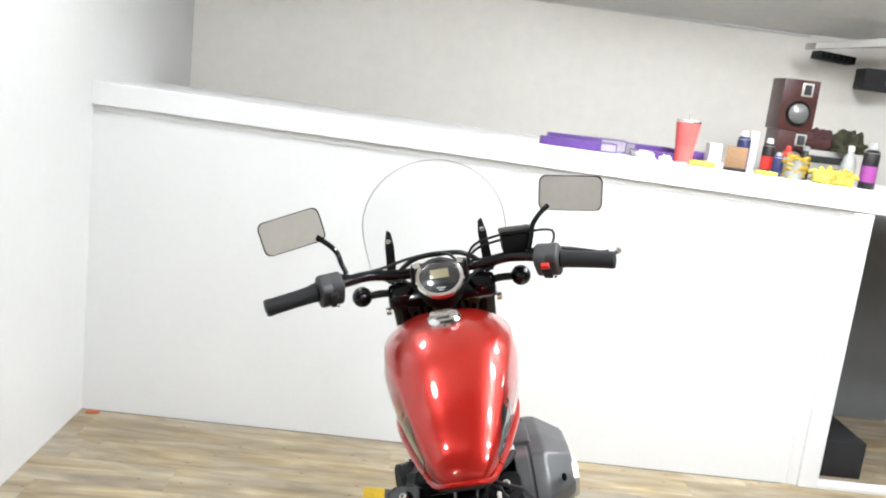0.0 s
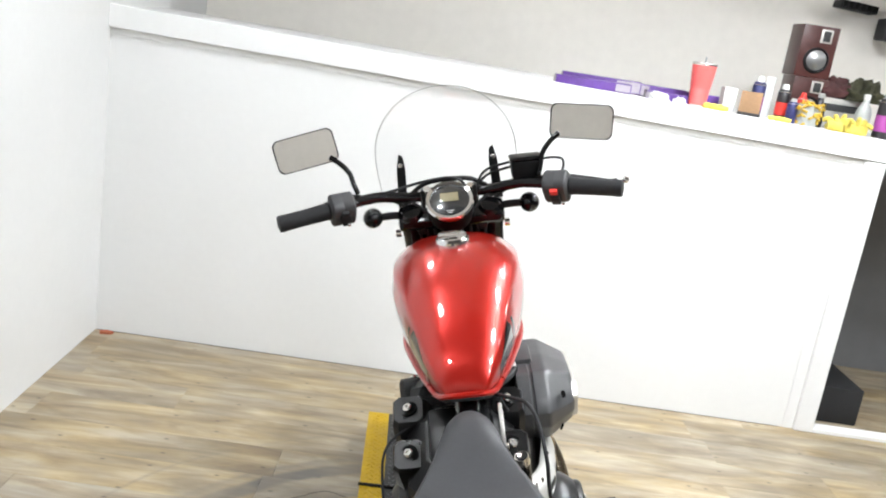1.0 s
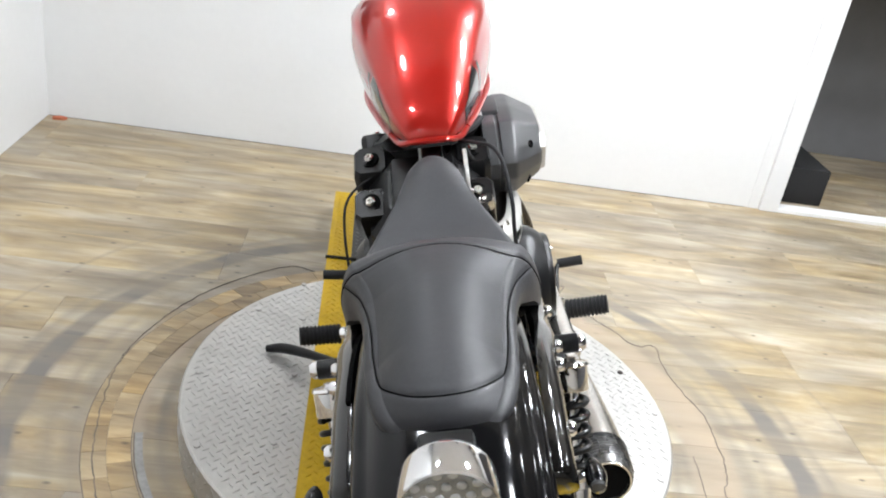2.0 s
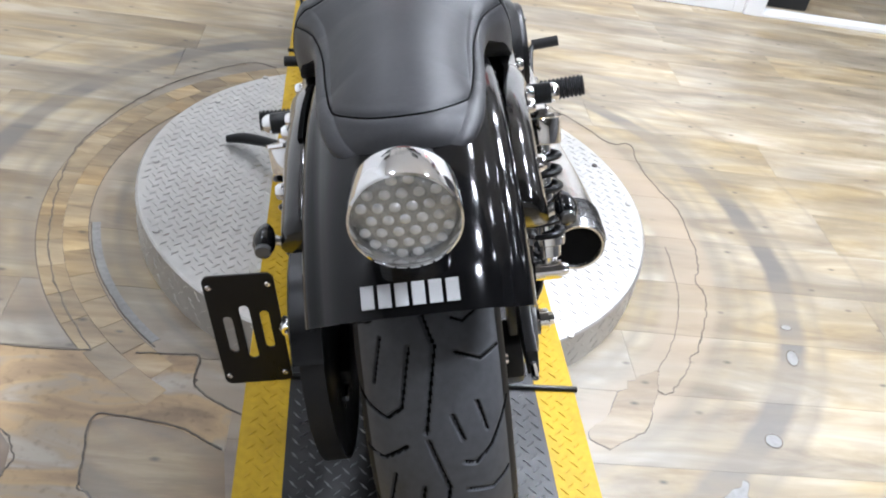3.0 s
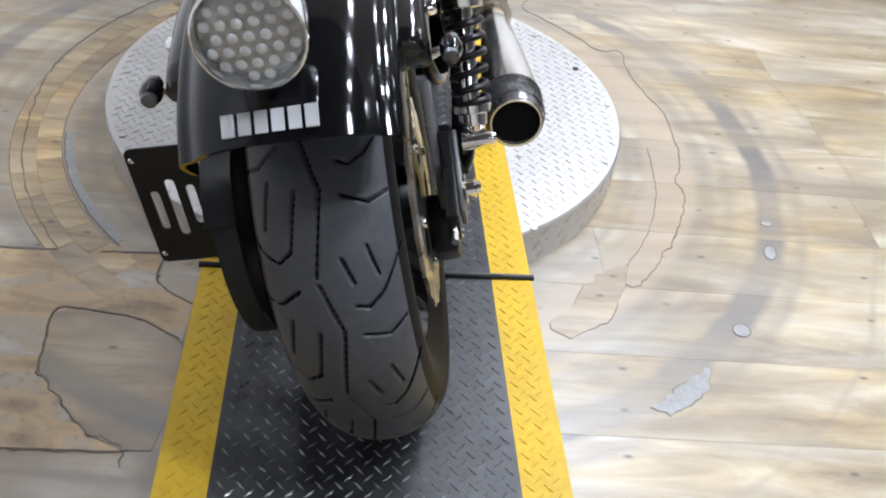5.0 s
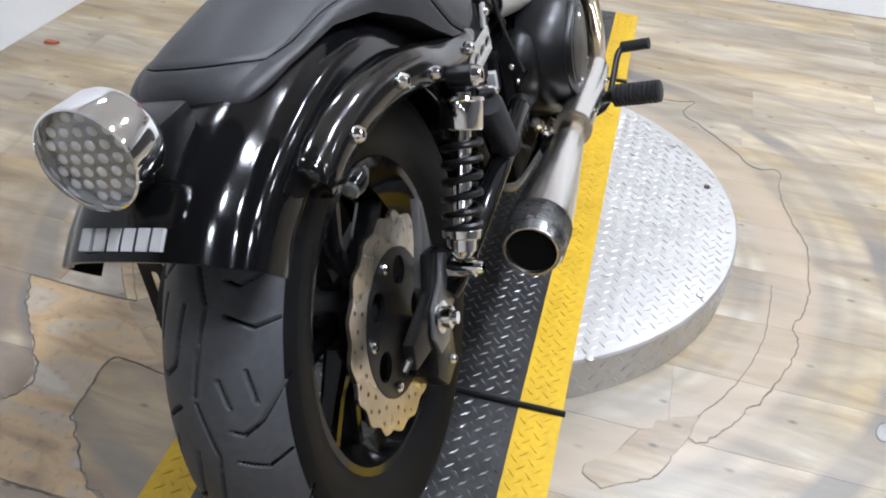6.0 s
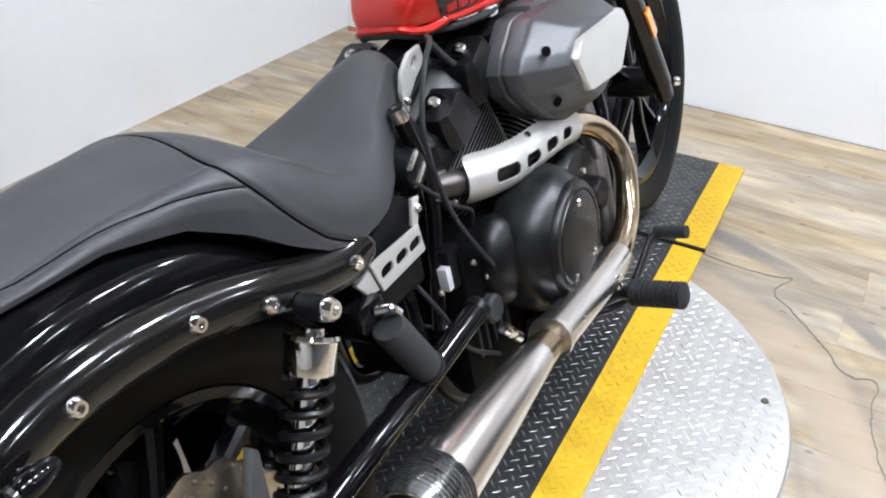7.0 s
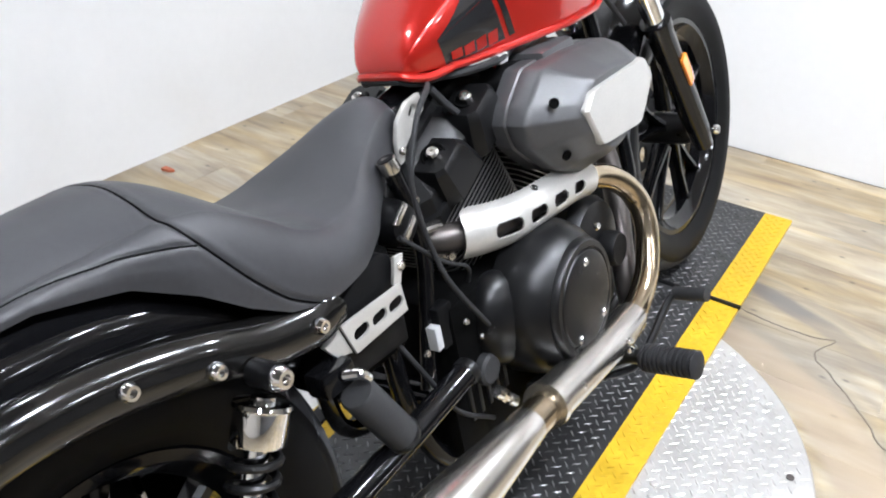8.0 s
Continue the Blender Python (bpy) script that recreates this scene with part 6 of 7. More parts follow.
def bar_end(s):
    a, b = V((s * 0.27, 1.026, 0.694)), V((s * 0.384, 0.983, 0.684))
    g = part("grip", lathe([(0, 0.018), (0.004, 0.0205), (0.012, 0.0195), (0.05, 0.0185), (0.1, 0.0185), (0.112, 0.0195), (0.119, 0.018), (0.121, 0.008)], a, b, 22), GRIP, bars, "black rubber grip")
    d = (b - a).normalized()
    hub = a - d * 0.028
    sm = Matrix.Translation(hub) @ Matrix.Rotation(math.atan2(d.y, abs(d.x)) * s, 4, "Z") @ Matrix.Rotation(radians(38), 4, "X")
    sec = rounded(0.058, 0.07, 0.02, 5, 0.0, -0.004)
    sw = part("switch_housing", rings([[sm @ V((x, p[0] * k, p[1] * k)) for p in sec] for x, k in ((-0.0285, 0.7), (-0.027, 0.88), (-0.023, 1.0), (-0.002, 1.0), (-0.0005, 0.975), (0.0005, 0.975), (0.002, 1.0), (0.023, 1.0), (0.027, 0.88), (0.0285, 0.7))]), SWITCHGREY, bars, "grey plastic switch housing")
    rk = [(-0.014, 0.012, 0.02), (-0.002, 0.024, 0.02), (0.012, 0.016, 0.016)] if s < 0 else [(0.014, 0.018, 0.014), (-0.002, 0.02, 0.014), (-0.018, 0.02, 0.018)]
    for k, (z, w, h) in enumerate(rk):
        red = s > 0 and k == 0
        part("stop_switch" if red else "rocker", box((-w / 2, -0.0365, z - h / 2), (w / 2, -0.027, z + h / 2), 0.003, sm), REDPLASTIC if red else GRIP, sw, "red stop switch" if red else "")
    part("housing_screw", bolt(sm @ V((0.012, -0.026, -0.034)), sm.to_3x3() @ V((0, -0.5, -0.85)), 0.004, 0.003), CHROME, sw)
    # lever ahead of the grip
    lv = part("lever", tube([(s * 0.205, 1.10, 0.70), (s * 0.25, 1.098, 0.704), (s * 0.31, 1.066, 0.69 + max(0, s) * 0.01), (s * 0.36, 1.036, 0.684 + s * 0.009), (s * 0.378, 1.028, 0.683 + s * 0.011)], [0.009, 0.0075, 0.006, 0.0055, 0.006], 10, 4), SATIN, bars, "black hand lever")
    part("lever_ball", ball((s * 0.384 + max(0, s) * 0.012, 1.022, 0.683 + s * 0.012), 0.0085), CHROME if s > 0 else SATIN, lv)
    # mirror
    up = V((s * 0.208, 1.078, 0.715))
    el = V((s * 0.222, 1.082, 0.765))
    tip = V((s * 0.262, 1.085, 0.805))
    mr = part("mirror", tube([up, (up + el) / 2 + V((s * 0.001, 0, 0)), el, (el + tip) / 2 + V((s * -0.002, 0, 0.003)), tip], 0.006, 10, 4), GLOSS, bars, "black rectangular mirror on a bent stem")
    turn = Matrix.Translation((s * 0.316, 1.09, 0.825)) @ Matrix.Rotation(radians(-9 * s), 4, "Z") @ Matrix.Rotation(radians(8 * s), 4, "Y") @ Matrix.Rotation(radians(-4), 4, "X")
    o = rounded(0.142, 0.079, 0.016, 5)
    loops = [[turn @ V((p[0] * k, y, p[1] * k)) for p in o] for y, k in ((0.02, 0.55), (0.017, 0.85), (0.008, 0.98), (0, 1.0), (-0.004, 1.0), (-0.005, 0.97), (-0.003, 0.955))]
    sh = part("shell", rings(loops), PLASTIC, mr)
    part("glass", rings([[turn @ V((p[0] * 0.958, y, p[1] * 0.945)) for p in o] for y in (-0.0028, -0.0036)]), MIRROR, mr, "mirror glass", smooth=False)
    return g


both(bar_end)
rs = part("brake_reservoir", box((-0.034, -0.026, -0.022), (0.034, 0.026, 0.02), 0.008, Matrix.Translation((0.183, 1.11, 0.73))), PLASTIC, bars, "black brake fluid reservoir")
part("lid", box((-0.037, -0.029, 0.021), (0.037, 0.029, 0.03), 0.006, Matrix.Translation((0.183, 1.11, 0.73))), SATIN, rs)
part("cable", tube([(0.215, 1.115, 0.745), (0.245, 1.105, 0.748), (0.266, 1.1, 0.744), (0.27, 1.1, 0.73), (0.262, 1.09, 0.715), (0.245, 1.08, 0.7)], 0.003, 8), GRIP, bars, "looped black cable")
for off in (0.0, 0.012):
    part("cable", tube([(0.2, 1.12, 0.735 + off), (0.14, 1.15, 0.726 + off), (0.08, 1.17, 0.7 + off), (0.05, 1.18, 0.62)], 0.0032, 8), GRIP, bars, "black control cable")
part("cable", tube([(-0.2, 1.1, 0.703), (-0.14, 1.14, 0.7), (-0.06, 1.16, 0.712), (0.02, 1.17, 0.71), (0.06, 1.17, 0.66)], 0.0036, 8), GRIP, bars, "black control cable")
for s in (-1, 1):
    part("riser", lathe([(0, 0.02), (0.04, 0.018), (0.06, 0.02)], (s * 0.05, 1.12, 0.62), (s * 0.05, 1.116, 0.67), 18), SATIN, bars)
    part("riser_clamp", box((s * 0.05 - 0.016, 1.097, 0.668), (s * 0.05 + 0.016, 1.134, 0.704), 0.006), SATIN, bars)
    part("clamp_bolt", bolt((s * 0.05, 1.105, 0.704), (0, 0, 1), 0.006, 0.005), CHROME, bars)
    sg = part("front_signal", ball((s * 0.186, 1.12, 0.645), 0.024, squash=(1, 1.2, 1)), GLOSS, bike, "black bullet turn signal")
    part("stalk", tube([(s * 0.1, 1.13, 0.64), (s * 0.14, 1.125, 0.645), (s * 0.17, 1.12, 0.645)], 0.009, 10), SATIN, sg)
    part("shroud", lathe([(0.56, 0.024), (0.565, 0.028), (0.77, 0.028), (0.78, 0.022), (0.782, 0.004)], (s * 0.092, 1.514, 0.006), V((s * 0.092, 1.514, 0.006)) + FD, 22), GLOSS, bike, "black fork shroud")
    part("fork_bolt", lathe([(0, 0.01), (0.012, 0.01), (0.014, 0.006)], (s * 0.124, 1.13, 0.6), (s, 1.13, 0.6), 12), CHROME, bike, "chrome pinch bolt")

part("steering_head", lathe([(0, 0.034), (0.03, 0.036), (0.2, 0.036), (0.22, 0.03)], (0, 1.165, 0.47), (0, 1.09, 0.66), 22), GLOSS, bike, "gloss black steering head")
part("ignition_lock", lathe([(0, 0.02), (0.03, 0.02), (0.034, 0.016), (0.034, 0.003)], (0.0, 1.09, 0.6), (0.0, 1.06, 0.66), 18), SATIN, bike, "black ignition lock")
part("headlight_bracket", box((-0.11, 1.15, 0.56), (0.11, 1.24, 0.64), 0.02), PLASTIC, bike, "black headlight bracket")
for s in (-1, 1):
    for k in range(3):
        x = s * (0.045 + 0.018 * k)
        part("cable", tube([(s * (0.12 + 0.015 * k), 1.11, 0.692), (x + s * 0.03, 1.1 + 0.008 * k, 0.668), (x, 1.09, 0.63), (x * 0.9, 1.1, 0.57), (x * 0.7, 1.07, 0.5)], 0.0042, 8), GRIP, bike, "black control cable")
    part("hose_clip", box((s * 0.07 - 0.012, 1.085, 0.6), (s * 0.07 + 0.012, 1.105, 0.622), 0.004), SATIN, bike, "black cable clip")

# windscreen: clear bowed sheet on two black brackets
WO = [(-0.168, 0.655), (-0.172, 0.74), (-0.168, 0.80), (-0.148, 0.85), (-0.11, 0.893), (-0.06, 0.92), (0.0, 0.93), (0.06, 0.92), (0.11, 0.893), (0.148, 0.85), (0.168, 0.80), (0.172, 0.74), (0.168, 0.655)]
WOS = [tuple(p) for p in spline(WO, 4)]


def screen_y(x, z):
    return 1.30 - 0.35 * (z - 0.66) - 1.6 * x * x


bm = bmesh.new()
rows = []
for k in range(13):
    q = k / 12
    row = []
    z = 0.655 + 0.275 * q
    w = max(0.003, float(np.interp(z, [0.655, 0.74, 0.80, 0.85, 0.893, 0.92, 0.928, 0.93], [0.168, 0.172, 0.168, 0.148, 0.11, 0.06, 0.025, 0.004])))
    for j in range(17):
        x = w * (-1 + 2 * j / 16)
        row.append((x, screen_y(x, z), z))
    rows.append(row)
front = [[bm.verts.new(p) for p in r] for r in rows]
backv = [[bm.verts.new((p[0], p[1] + 0.003, p[2])) for p in r] for r in rows]
for i in range(12):
    for j in range(16):
        bm.faces.new((front[i][j], front[i][j + 1], front[i + 1][j + 1], front[i + 1][j]))
        bm.faces.new((backv[i][j], backv[i + 1][j], backv[i + 1][j + 1], backv[i][j + 1]))
for i in range(12):
    for j in (0, 16):
        bm.faces.new((front[i][j], front[i + 1][j], backv[i + 1][j], backv[i][j]))
for i in (0, 12):
    for j in range(16):
        bm.faces.new((front[i][j], front[i][j + 1], backv[i][j + 1], backv[i][j]))
ws = part("windscreen", bm, SCREEN, bike, "clear acrylic windscreen")
ws.visible_shadow = False
rim = [(x, screen_y(x, z) + 0.0015, z) for x, z in WOS]
part("screen_edge", tube(rim, 0.0013, 6, 1), mat("acrylic_edge", (0.35, 0.35, 0.34), 0.3), ws)
for s in (-1, 1):
    o = [(s * 0.131, 0.64), (s * 0.107, 0.64), (s * 0.103, 0.735), (s * 0.106, 0.765), (s * 0.116, 0.773), (s * 0.124, 0.74)]
    part("screen_bracket", slab([(p[0], p[1]) for p in o], 1.225, 1.235, "y", 0.002), SATIN, ws, "black windscreen bracket")
    part("bracket_bolt", bolt((s * 0.114, 1.225, 0.745), (0, -1, 0), 0.006, 0.004), CHROME, ws)
part("cross_brace", tube([(-0.115, 1.225, 0.655), (-0.06, 1.19, 0.70), (0, 1.18, 0.708), (0.06, 1.19, 0.70), (0.115, 1.225, 0.655)], 0.006, 10), SATIN, ws)

# ---------- things on the ledge ----------
PURPLE = mat("purple_card", (0.085, 0.03, 0.2), 0.45, grain=0.02, amount=0.2)
CLEARWRAP = mat("pale_packaging", (0.3, 0.27, 0.3), 0.5, grain=0.01, amount=0.2)
CORAL = mat("coral_enamel", (0.85, 0.13, 0.12), 0.4, grain=0.01, amount=0.05)
MAHOGANY = mat("mahogany_veneer", (0.05, 0.014, 0.012), 0.35, grain=0.02, amount=0.35)
CONE = mat("speaker_cone", (0.22, 0.22, 0.22), 0.3, metal=0.6)
CARDBOARD = mat("brown_cardboard", (0.24, 0.14, 0.07), 0.8, grain=0.01, amount=0.15)
WHITECARD = mat("white_card", (0.5, 0.5, 0.49), 0.6)
YELLOWCLOTH = mat("yellow_cloth", (0.5, 0.4, 0.07), 0.85, grain=0.006, amount=0.2, bump=0.003, height=0.0008)
BLUECAN = mat("blue_printed_tin", (0.03, 0.035, 0.12), 0.35, metal=0.3, grain=0.012, amount=0.6)
BLACKCAN = mat("black_printed_tin", (0.02, 0.018, 0.02), 0.35, metal=0.2, grain=0.01, amount=0.4)
MAGENTA = mat("magenta_print", (0.3, 0.06, 0.26), 0.4)
REDCAP = mat("red_plastic", (0.5, 0.03, 0.02), 0.4)
CAMO = mat("camouflage_fabric", (0.026, 0.025, 0.01), 0.9, grain=0.05, amount=0.8)
CLEARPLASTIC = mat("milky_plastic", (0.3, 0.31, 0.3), 0.35)


def on_ledge(x, y, turn=0.0, lift=0.0):
    return pose(x, y, SHELF(x) - 0.0038 + lift, 0, 0, turn)


def carton(x, y, w, d, h, material, label, turn=0.0, tilt=0.0, bands=(), lift=0.0):
    t = thing("carton", label, "box", "long cartons on the ledge", on_ledge(x, y, turn, lift))
    part("body", box((-w / 2, -d / 2, 0), (w / 2, d / 2, h), 0.002), material, t)
    part("end_flap", box((-w / 2 - 0.002, -d / 2 + 0.002, 0.002), (-w / 2 - 0.0005, d / 2 - 0.002, h - 0.002), 0.0004), CLEARWRAP, t)
    for x0, x1 in bands:
        part("printed_band", box((x0, -d / 2 - 0.0012, 0.004), (x1, -d / 2 - 0.0004, h - 0.004)), CLEARWRAP, t)
    return t


carton(0.75, 3.66, 0.31, 0.055, 0.036, PURPLE, "flat purple cardboard carton lying on the ledge", 1, bands=((0.09, 0.15),))
carton(0.80, 3.76, 0.33, 0.05, 0.05, PURPLE, "long purple carton with a clear end", -1, lift=0.0, bands=((0.06, 0.16),))
carton(1.06, 3.77, 0.2, 0.05, 0.05, PURPLE, "purple carton with pale printed band", 2, bands=((-0.1, -0.06),))
carton(1.06, 3.68, 0.17, 0.05, 0.032, PURPLE, "small purple carton beside the others", -3, bands=((-0.085, -0.06),))
carton(1.27, 3.82, 0.2, 0.05, 0.05, PURPLE, "purple carton behind the tumbler", 0)


def crumpled(name, label, category, material, m, size, seed, rough=0.35, segs=18, bumps=5.0):
    """A lump of crumpled cloth or paper that lies flat on its base."""
    bm = bmesh.new()
    bmesh.ops.create_uvsphere(bm, u_segments=segs * 2, v_segments=segs, radius=1.0)
    off = V((seed * 3.1, seed * 1.7, seed * 0.9))
    for v in bm.verts:
        k = 1 + rough * noise.noise(v.co * bumps * 0.5 + off) * 1.6 + rough * 0.6 * noise.noise(v.co * bumps * 1.4 + off)
        v.co = V((v.co.x * size[0] * k, v.co.y * size[1] * k, max(0.0, (v.co.z + 0.35) * size[2] * k)))
    ob = part(name, bm, material, None, angle=70)
    ob.matrix_world = m
    return tagged(ob, label, category)


crumpled("tissue", "crumpled white tissue in front of the cartons", "tissue", WHITECARD, on_ledge(1.02, 3.62), (0.04, 0.025, 0.022), 1)
crumpled("tissue", "small crumpled white tissue", "tissue", WHITECARD, on_ledge(1.1, 3.61), (0.025, 0.02, 0.018), 2)

tb = thing("tumbler", "coral red insulated tumbler with a steel rim", "tumbler", m=on_ledge(1.185, 3.66))
part("body", lathe([(0, 0.033), (0.003, 0.0355), (0.02, 0.0362), (0.07, 0.039), (0.074, 0.0385), (0.078, 0.0405), (0.165, 0.049)], (0, 0, 0), (0, 0, 1), 36), CORAL, tb)
part("steel_rim", lathe([(0.164, 0.0488), (0.172, 0.0492), (0.176, 0.048), (0.176, 0.045), (0.165, 0.044)], (0, 0, 0), (0, 0, 1), 36), STEEL, tb)
part("lid", lathe([(0.168, 0.045), (0.173, 0.044), (0.1735, 0.002)], (0, 0, 0), (0, 0, 1), 30), CLEARPLASTIC, tb)
part("base_ring", lathe([(-0.0002, 0.034), (0.006, 0.0365), (0.008, 0.0364)], (0, 0, 0), (0, 0, 1), 30, cap=False), STEEL, tb)
part("straw", tube([(0, 0, 0.17), (0.0, 0, 0.2)], 0.003, 8, 1), CLEARPLASTIC, tb)

wb = tagged(part("small_box", box((-0.028, -0.02, 0), (0.028, 0.02, 0.098), 0.001), WHITECARD), "small white card box standing on the ledge", "box")
wb.matrix_world = on_ledge(1.325, 3.72, 8)
cb = thing("open_box", "small brown cardboard box with a raised flap", "box", m=on_ledge(1.405, 3.67, -18))
part("flap", box((-0.042, -0.001, 0.0), (0.042, 0.001, 0.098), 0.0005, Matrix.Rotation(radians(-8), 4, "X")), CARDBOARD, cb)
part("tray", box((-0.045, -0.055, 0), (0.045, -0.004, 0.012), 0.003), DARKBOX, cb)


def rolled_cloth(x, y, length, r, turn, label):
    bm = tube([(-length / 2, 0, r), (-length / 4, 0.004, r * 1.05), (0, -0.002, r), (length / 4, 0.003, r * 0.95), (length / 2, 0, r)], [r * 0.8, r, r * 0.95, r, r * 0.75], 16, 5)
    for v in bm.verts:
        v.co += V((0, 0, 0.003)) * noise.noise(v.co * 60)
        v.co.z = max(0.0, v.co.z)
    ob = tagged(part("cloth", bm, YELLOWCLOTH), label, "cloth")
    ob.matrix_world = on_ledge(x, y, turn)
    return ob


rolled_cloth(1.25, 3.61, 0.1, 0.013, -14, "rolled yellow cloth beside the tumbler")
rolled_cloth(1.52, 3.62, 0.09, 0.01, -6, "flat yellow cloth on the ledge")


def spray_can(x, y, r, h, body, cap, label, band=None):
    t = thing("spray_can", label, "spray can", "spray cans on the ledge", on_ledge(x, y))
    part("body", lathe([(0, r * 0.94), (0.003, r), (h * 0.78, r), (h * 0.84, r * 0.82), (h * 0.86, r * 0.6)], (0, 0, 0), (0, 0, 1), 24), body, t)
    part("cap", lathe([(h * 0.85, r * 0.62), (h * 0.98, r * 0.5), (h, r * 0.4), (h, 0.002)], (0, 0, 0), (0, 0, 1), 20), cap, t)
    part("rim", lathe([(h * 0.775, r * 1.015), (h * 0.785, r * 1.02), (h * 0.795, r * 0.98)], (0, 0, 0), (0, 0, 1), 24, cap=False), CHROME, t)
    if band is not None:
        part("printed_band", lathe([(h * 0.15, r * 1.008), (h * 0.5, r * 1.008)], (0, 0, 0), (0, 0, 1), 24, cap=False), band, t)
    return t


spray_can(1.455, 3.75, 0.027, 0.165, BLUECAN, WHITECARD, "blue and purple spray can with a white nozzle", MAGENTA)
spray_can(1.56, 3.74, 0.026, 0.15, BLACKCAN, WHITECARD, "black spray can with a red band and white cap", REDCAP)
spray_can(1.975, 3.70, 0.032, 0.19, BLACKCAN, CLEARPLASTIC, "tall black can with a magenta label", MAGENTA)
spray_can(1.575, 3.66, 0.022, 0.1, BLUECAN, CLEARPLASTIC, "small pale blue bottle", None)
spray_can(1.625, 3.70, 0.02, 0.13, REDCAP, REDCAP, "small red bottle with a red nozzle", None)


def loudspeaker(x, y, z, w, d, h, turn, label):
    t = thing("loudspeaker", label, "loudspeaker", "stacked loudspeakers", pose(x, y, z, 0, 0, turn))
    part("cabinet", box((-w / 2, -d / 2, 0), (w / 2, d / 2, h), 0.003), MAHOGANY, t)
    c = (w * 0.02, -d / 2 - 0.0006, h * 0.34)
    r = w * 0.36
    part("cone_surround", lathe([(0, r), (0.004, r), (0.008, r * 0.92), (0.004, r * 0.84)], c, (c[0], -1, c[2]), 32), SATIN, t)
    part("cone", lathe([(0.001, r * 0.86), (0.003, r * 0.8), (0.012, r * 0.6), (0.018, r * 0.35), (0.02, 0.002)], c, (c[0], -1, c[2]), 32), CONE, t)
    part("tweeter_plate", box((w * 0.0, -d / 2 - 0.005, h * 0.68), (w * 0.32, -d / 2 - 0.0004, h * 0.94), 0.002), SILVER, t)
    part("tweeter", box((w * 0.06, -d / 2 - 0.008, h * 0.71), (w * 0.26, -d / 2 - 0.0052, h * 0.91), 0.002), DARKBOX, t)
    return t


z0 = SHELF(1.7) - 0.0038
loudspeaker(1.71, 3.93, z0, 0.15, 0.16, 0.195, -3, "dark mahogany loudspeaker at the bottom of a stack")
loudspeaker(1.7, 3.93, z0 + 0.1955, 0.15, 0.16, 0.215, -3, "dark mahogany loudspeaker with a silver cone on another")
tp = tagged(part("white_panel", box((-0.02, -0.003, 0), (0.02, 0.003, 0.17), 0.001), WHITECARD), "narrow white card leaning by the loudspeakers", "card")
tp.matrix_world = on_ledge(1.53, 3.84, 5)

# clear tub full of yellow ties
jar = thing("tub", "clear tub full of yellow foam plugs", "tub", m=on_ledge(1.64, 3.65))
part("body", lathe([(0, 0.036), (0.002, 0.038), (0.085, 0.049), (0.086, 0.047), (0.004, 0.036)], (0, 0, 0), (0, 0, 1), 28), CLEARPLASTIC, jar)
YPLUG = mat("yellow_foam", (0.42, 0.27, 0.02), 0.7, grain=0.004, amount=0.2)
for k in range(70):
    a, h = random.uniform(0, 6.28), random.uniform(0.008, 0.092)
    r = (0.039 + 0.011 * h / 0.085) * (1 if k < 50 else random.uniform(0.2, 0.9))
    h = h if k < 50 else random.uniform(0.078, 0.095)
    c = V((r * math.cos(a), r * math.sin(a), h))
    d = V((random.uniform(-1, 1), random.uniform(-1, 1), random.uniform(-0.7, 0.7))).normalized() * 0.012
    part("foam_plug", tube([c - d, c + d], 0.0052, 7, 1), YPLUG, jar)


def glove(x, y, turn, label, seed):
    t = thing("glove", label, "glove", "yellow gloves", on_ledge(x, y, turn))
    bm = bmesh.new()
    bmesh.ops.create_uvsphere(bm, u_segments=28, v_segments=16, radius=1.0)
    for v in bm.verts:
        k = 1 + 0.3 * noise.noise(v.co * 2.6 + V((seed, 0, 0)))
        v.co = V((v.co.x * 0.05 * k, v.co.y * 0.035 * k, max(0, (v.co.z + 0.5) * 0.034 * k)))
    part("palm", bm, YELLOWCLOTH, t, angle=70)
    for i, (dx, dy, h) in enumerate(((-0.03, -0.01, 0.05), (-0.008, -0.02, 0.07), (0.018, -0.012, 0.062), (0.045, 0.0, 0.035))):
        part("finger", tube([(dx * 0.4, dy * 0.3, 0.02), (dx, dy - 0.005, 0.03 + h * 0.35), (dx * 1.5, dy - 0.012, h)], [0.014, 0.012, 0.008], 12, 4), YELLOWCLOTH, t)
    return t


glove(1.84, 3.64, 8, "crumpled bright yellow rubber glove", 4.0)
glove(1.79, 3.68, 150, "bright yellow rubber glove lying under another", 6.0)
rolled_cloth(1.745, 3.615, 0.06, 0.02, -30, "pale yellow folded cloth by the tub")
rc = thing("receiver", "grey metal stereo receiver with knobs", "receiver", m=on_ledge(1.84, 3.93, 6))
part("case", box((-0.1, -0.09, 0.004), (0.1, 0.09, 0.13), 0.004), SATIN, rc)
part("front_panel", box((-0.1, -0.096, 0.006), (0.1, -0.0905, 0.128), 0.002), SILVER, rc)
part("display", box((-0.085, -0.099, 0.075), (0.085, -0.0965, 0.105), 0.001), DARKBOX, rc)
for k in range(6):
    part("button", box((-0.085 + 0.017 * k, -0.1, 0.03), (-0.073 + 0.017 * k, -0.0965, 0.05), 0.001), CLEARPLASTIC, rc)
part("knob", lathe([(0, 0.016), (0.01, 0.015), (0.012, 0.013), (0.012, 0.002)], (0.055, -0.097, 0.042), (0.055, -1, 0.042), 20), SATIN, rc)
hat = crumpled("hat", "olive and black cap lying on the receiver", "hat", CAMO, on_ledge(1.94, 3.88, 10, 0.131), (0.085, 0.08, 0.06), 7, 0.3)
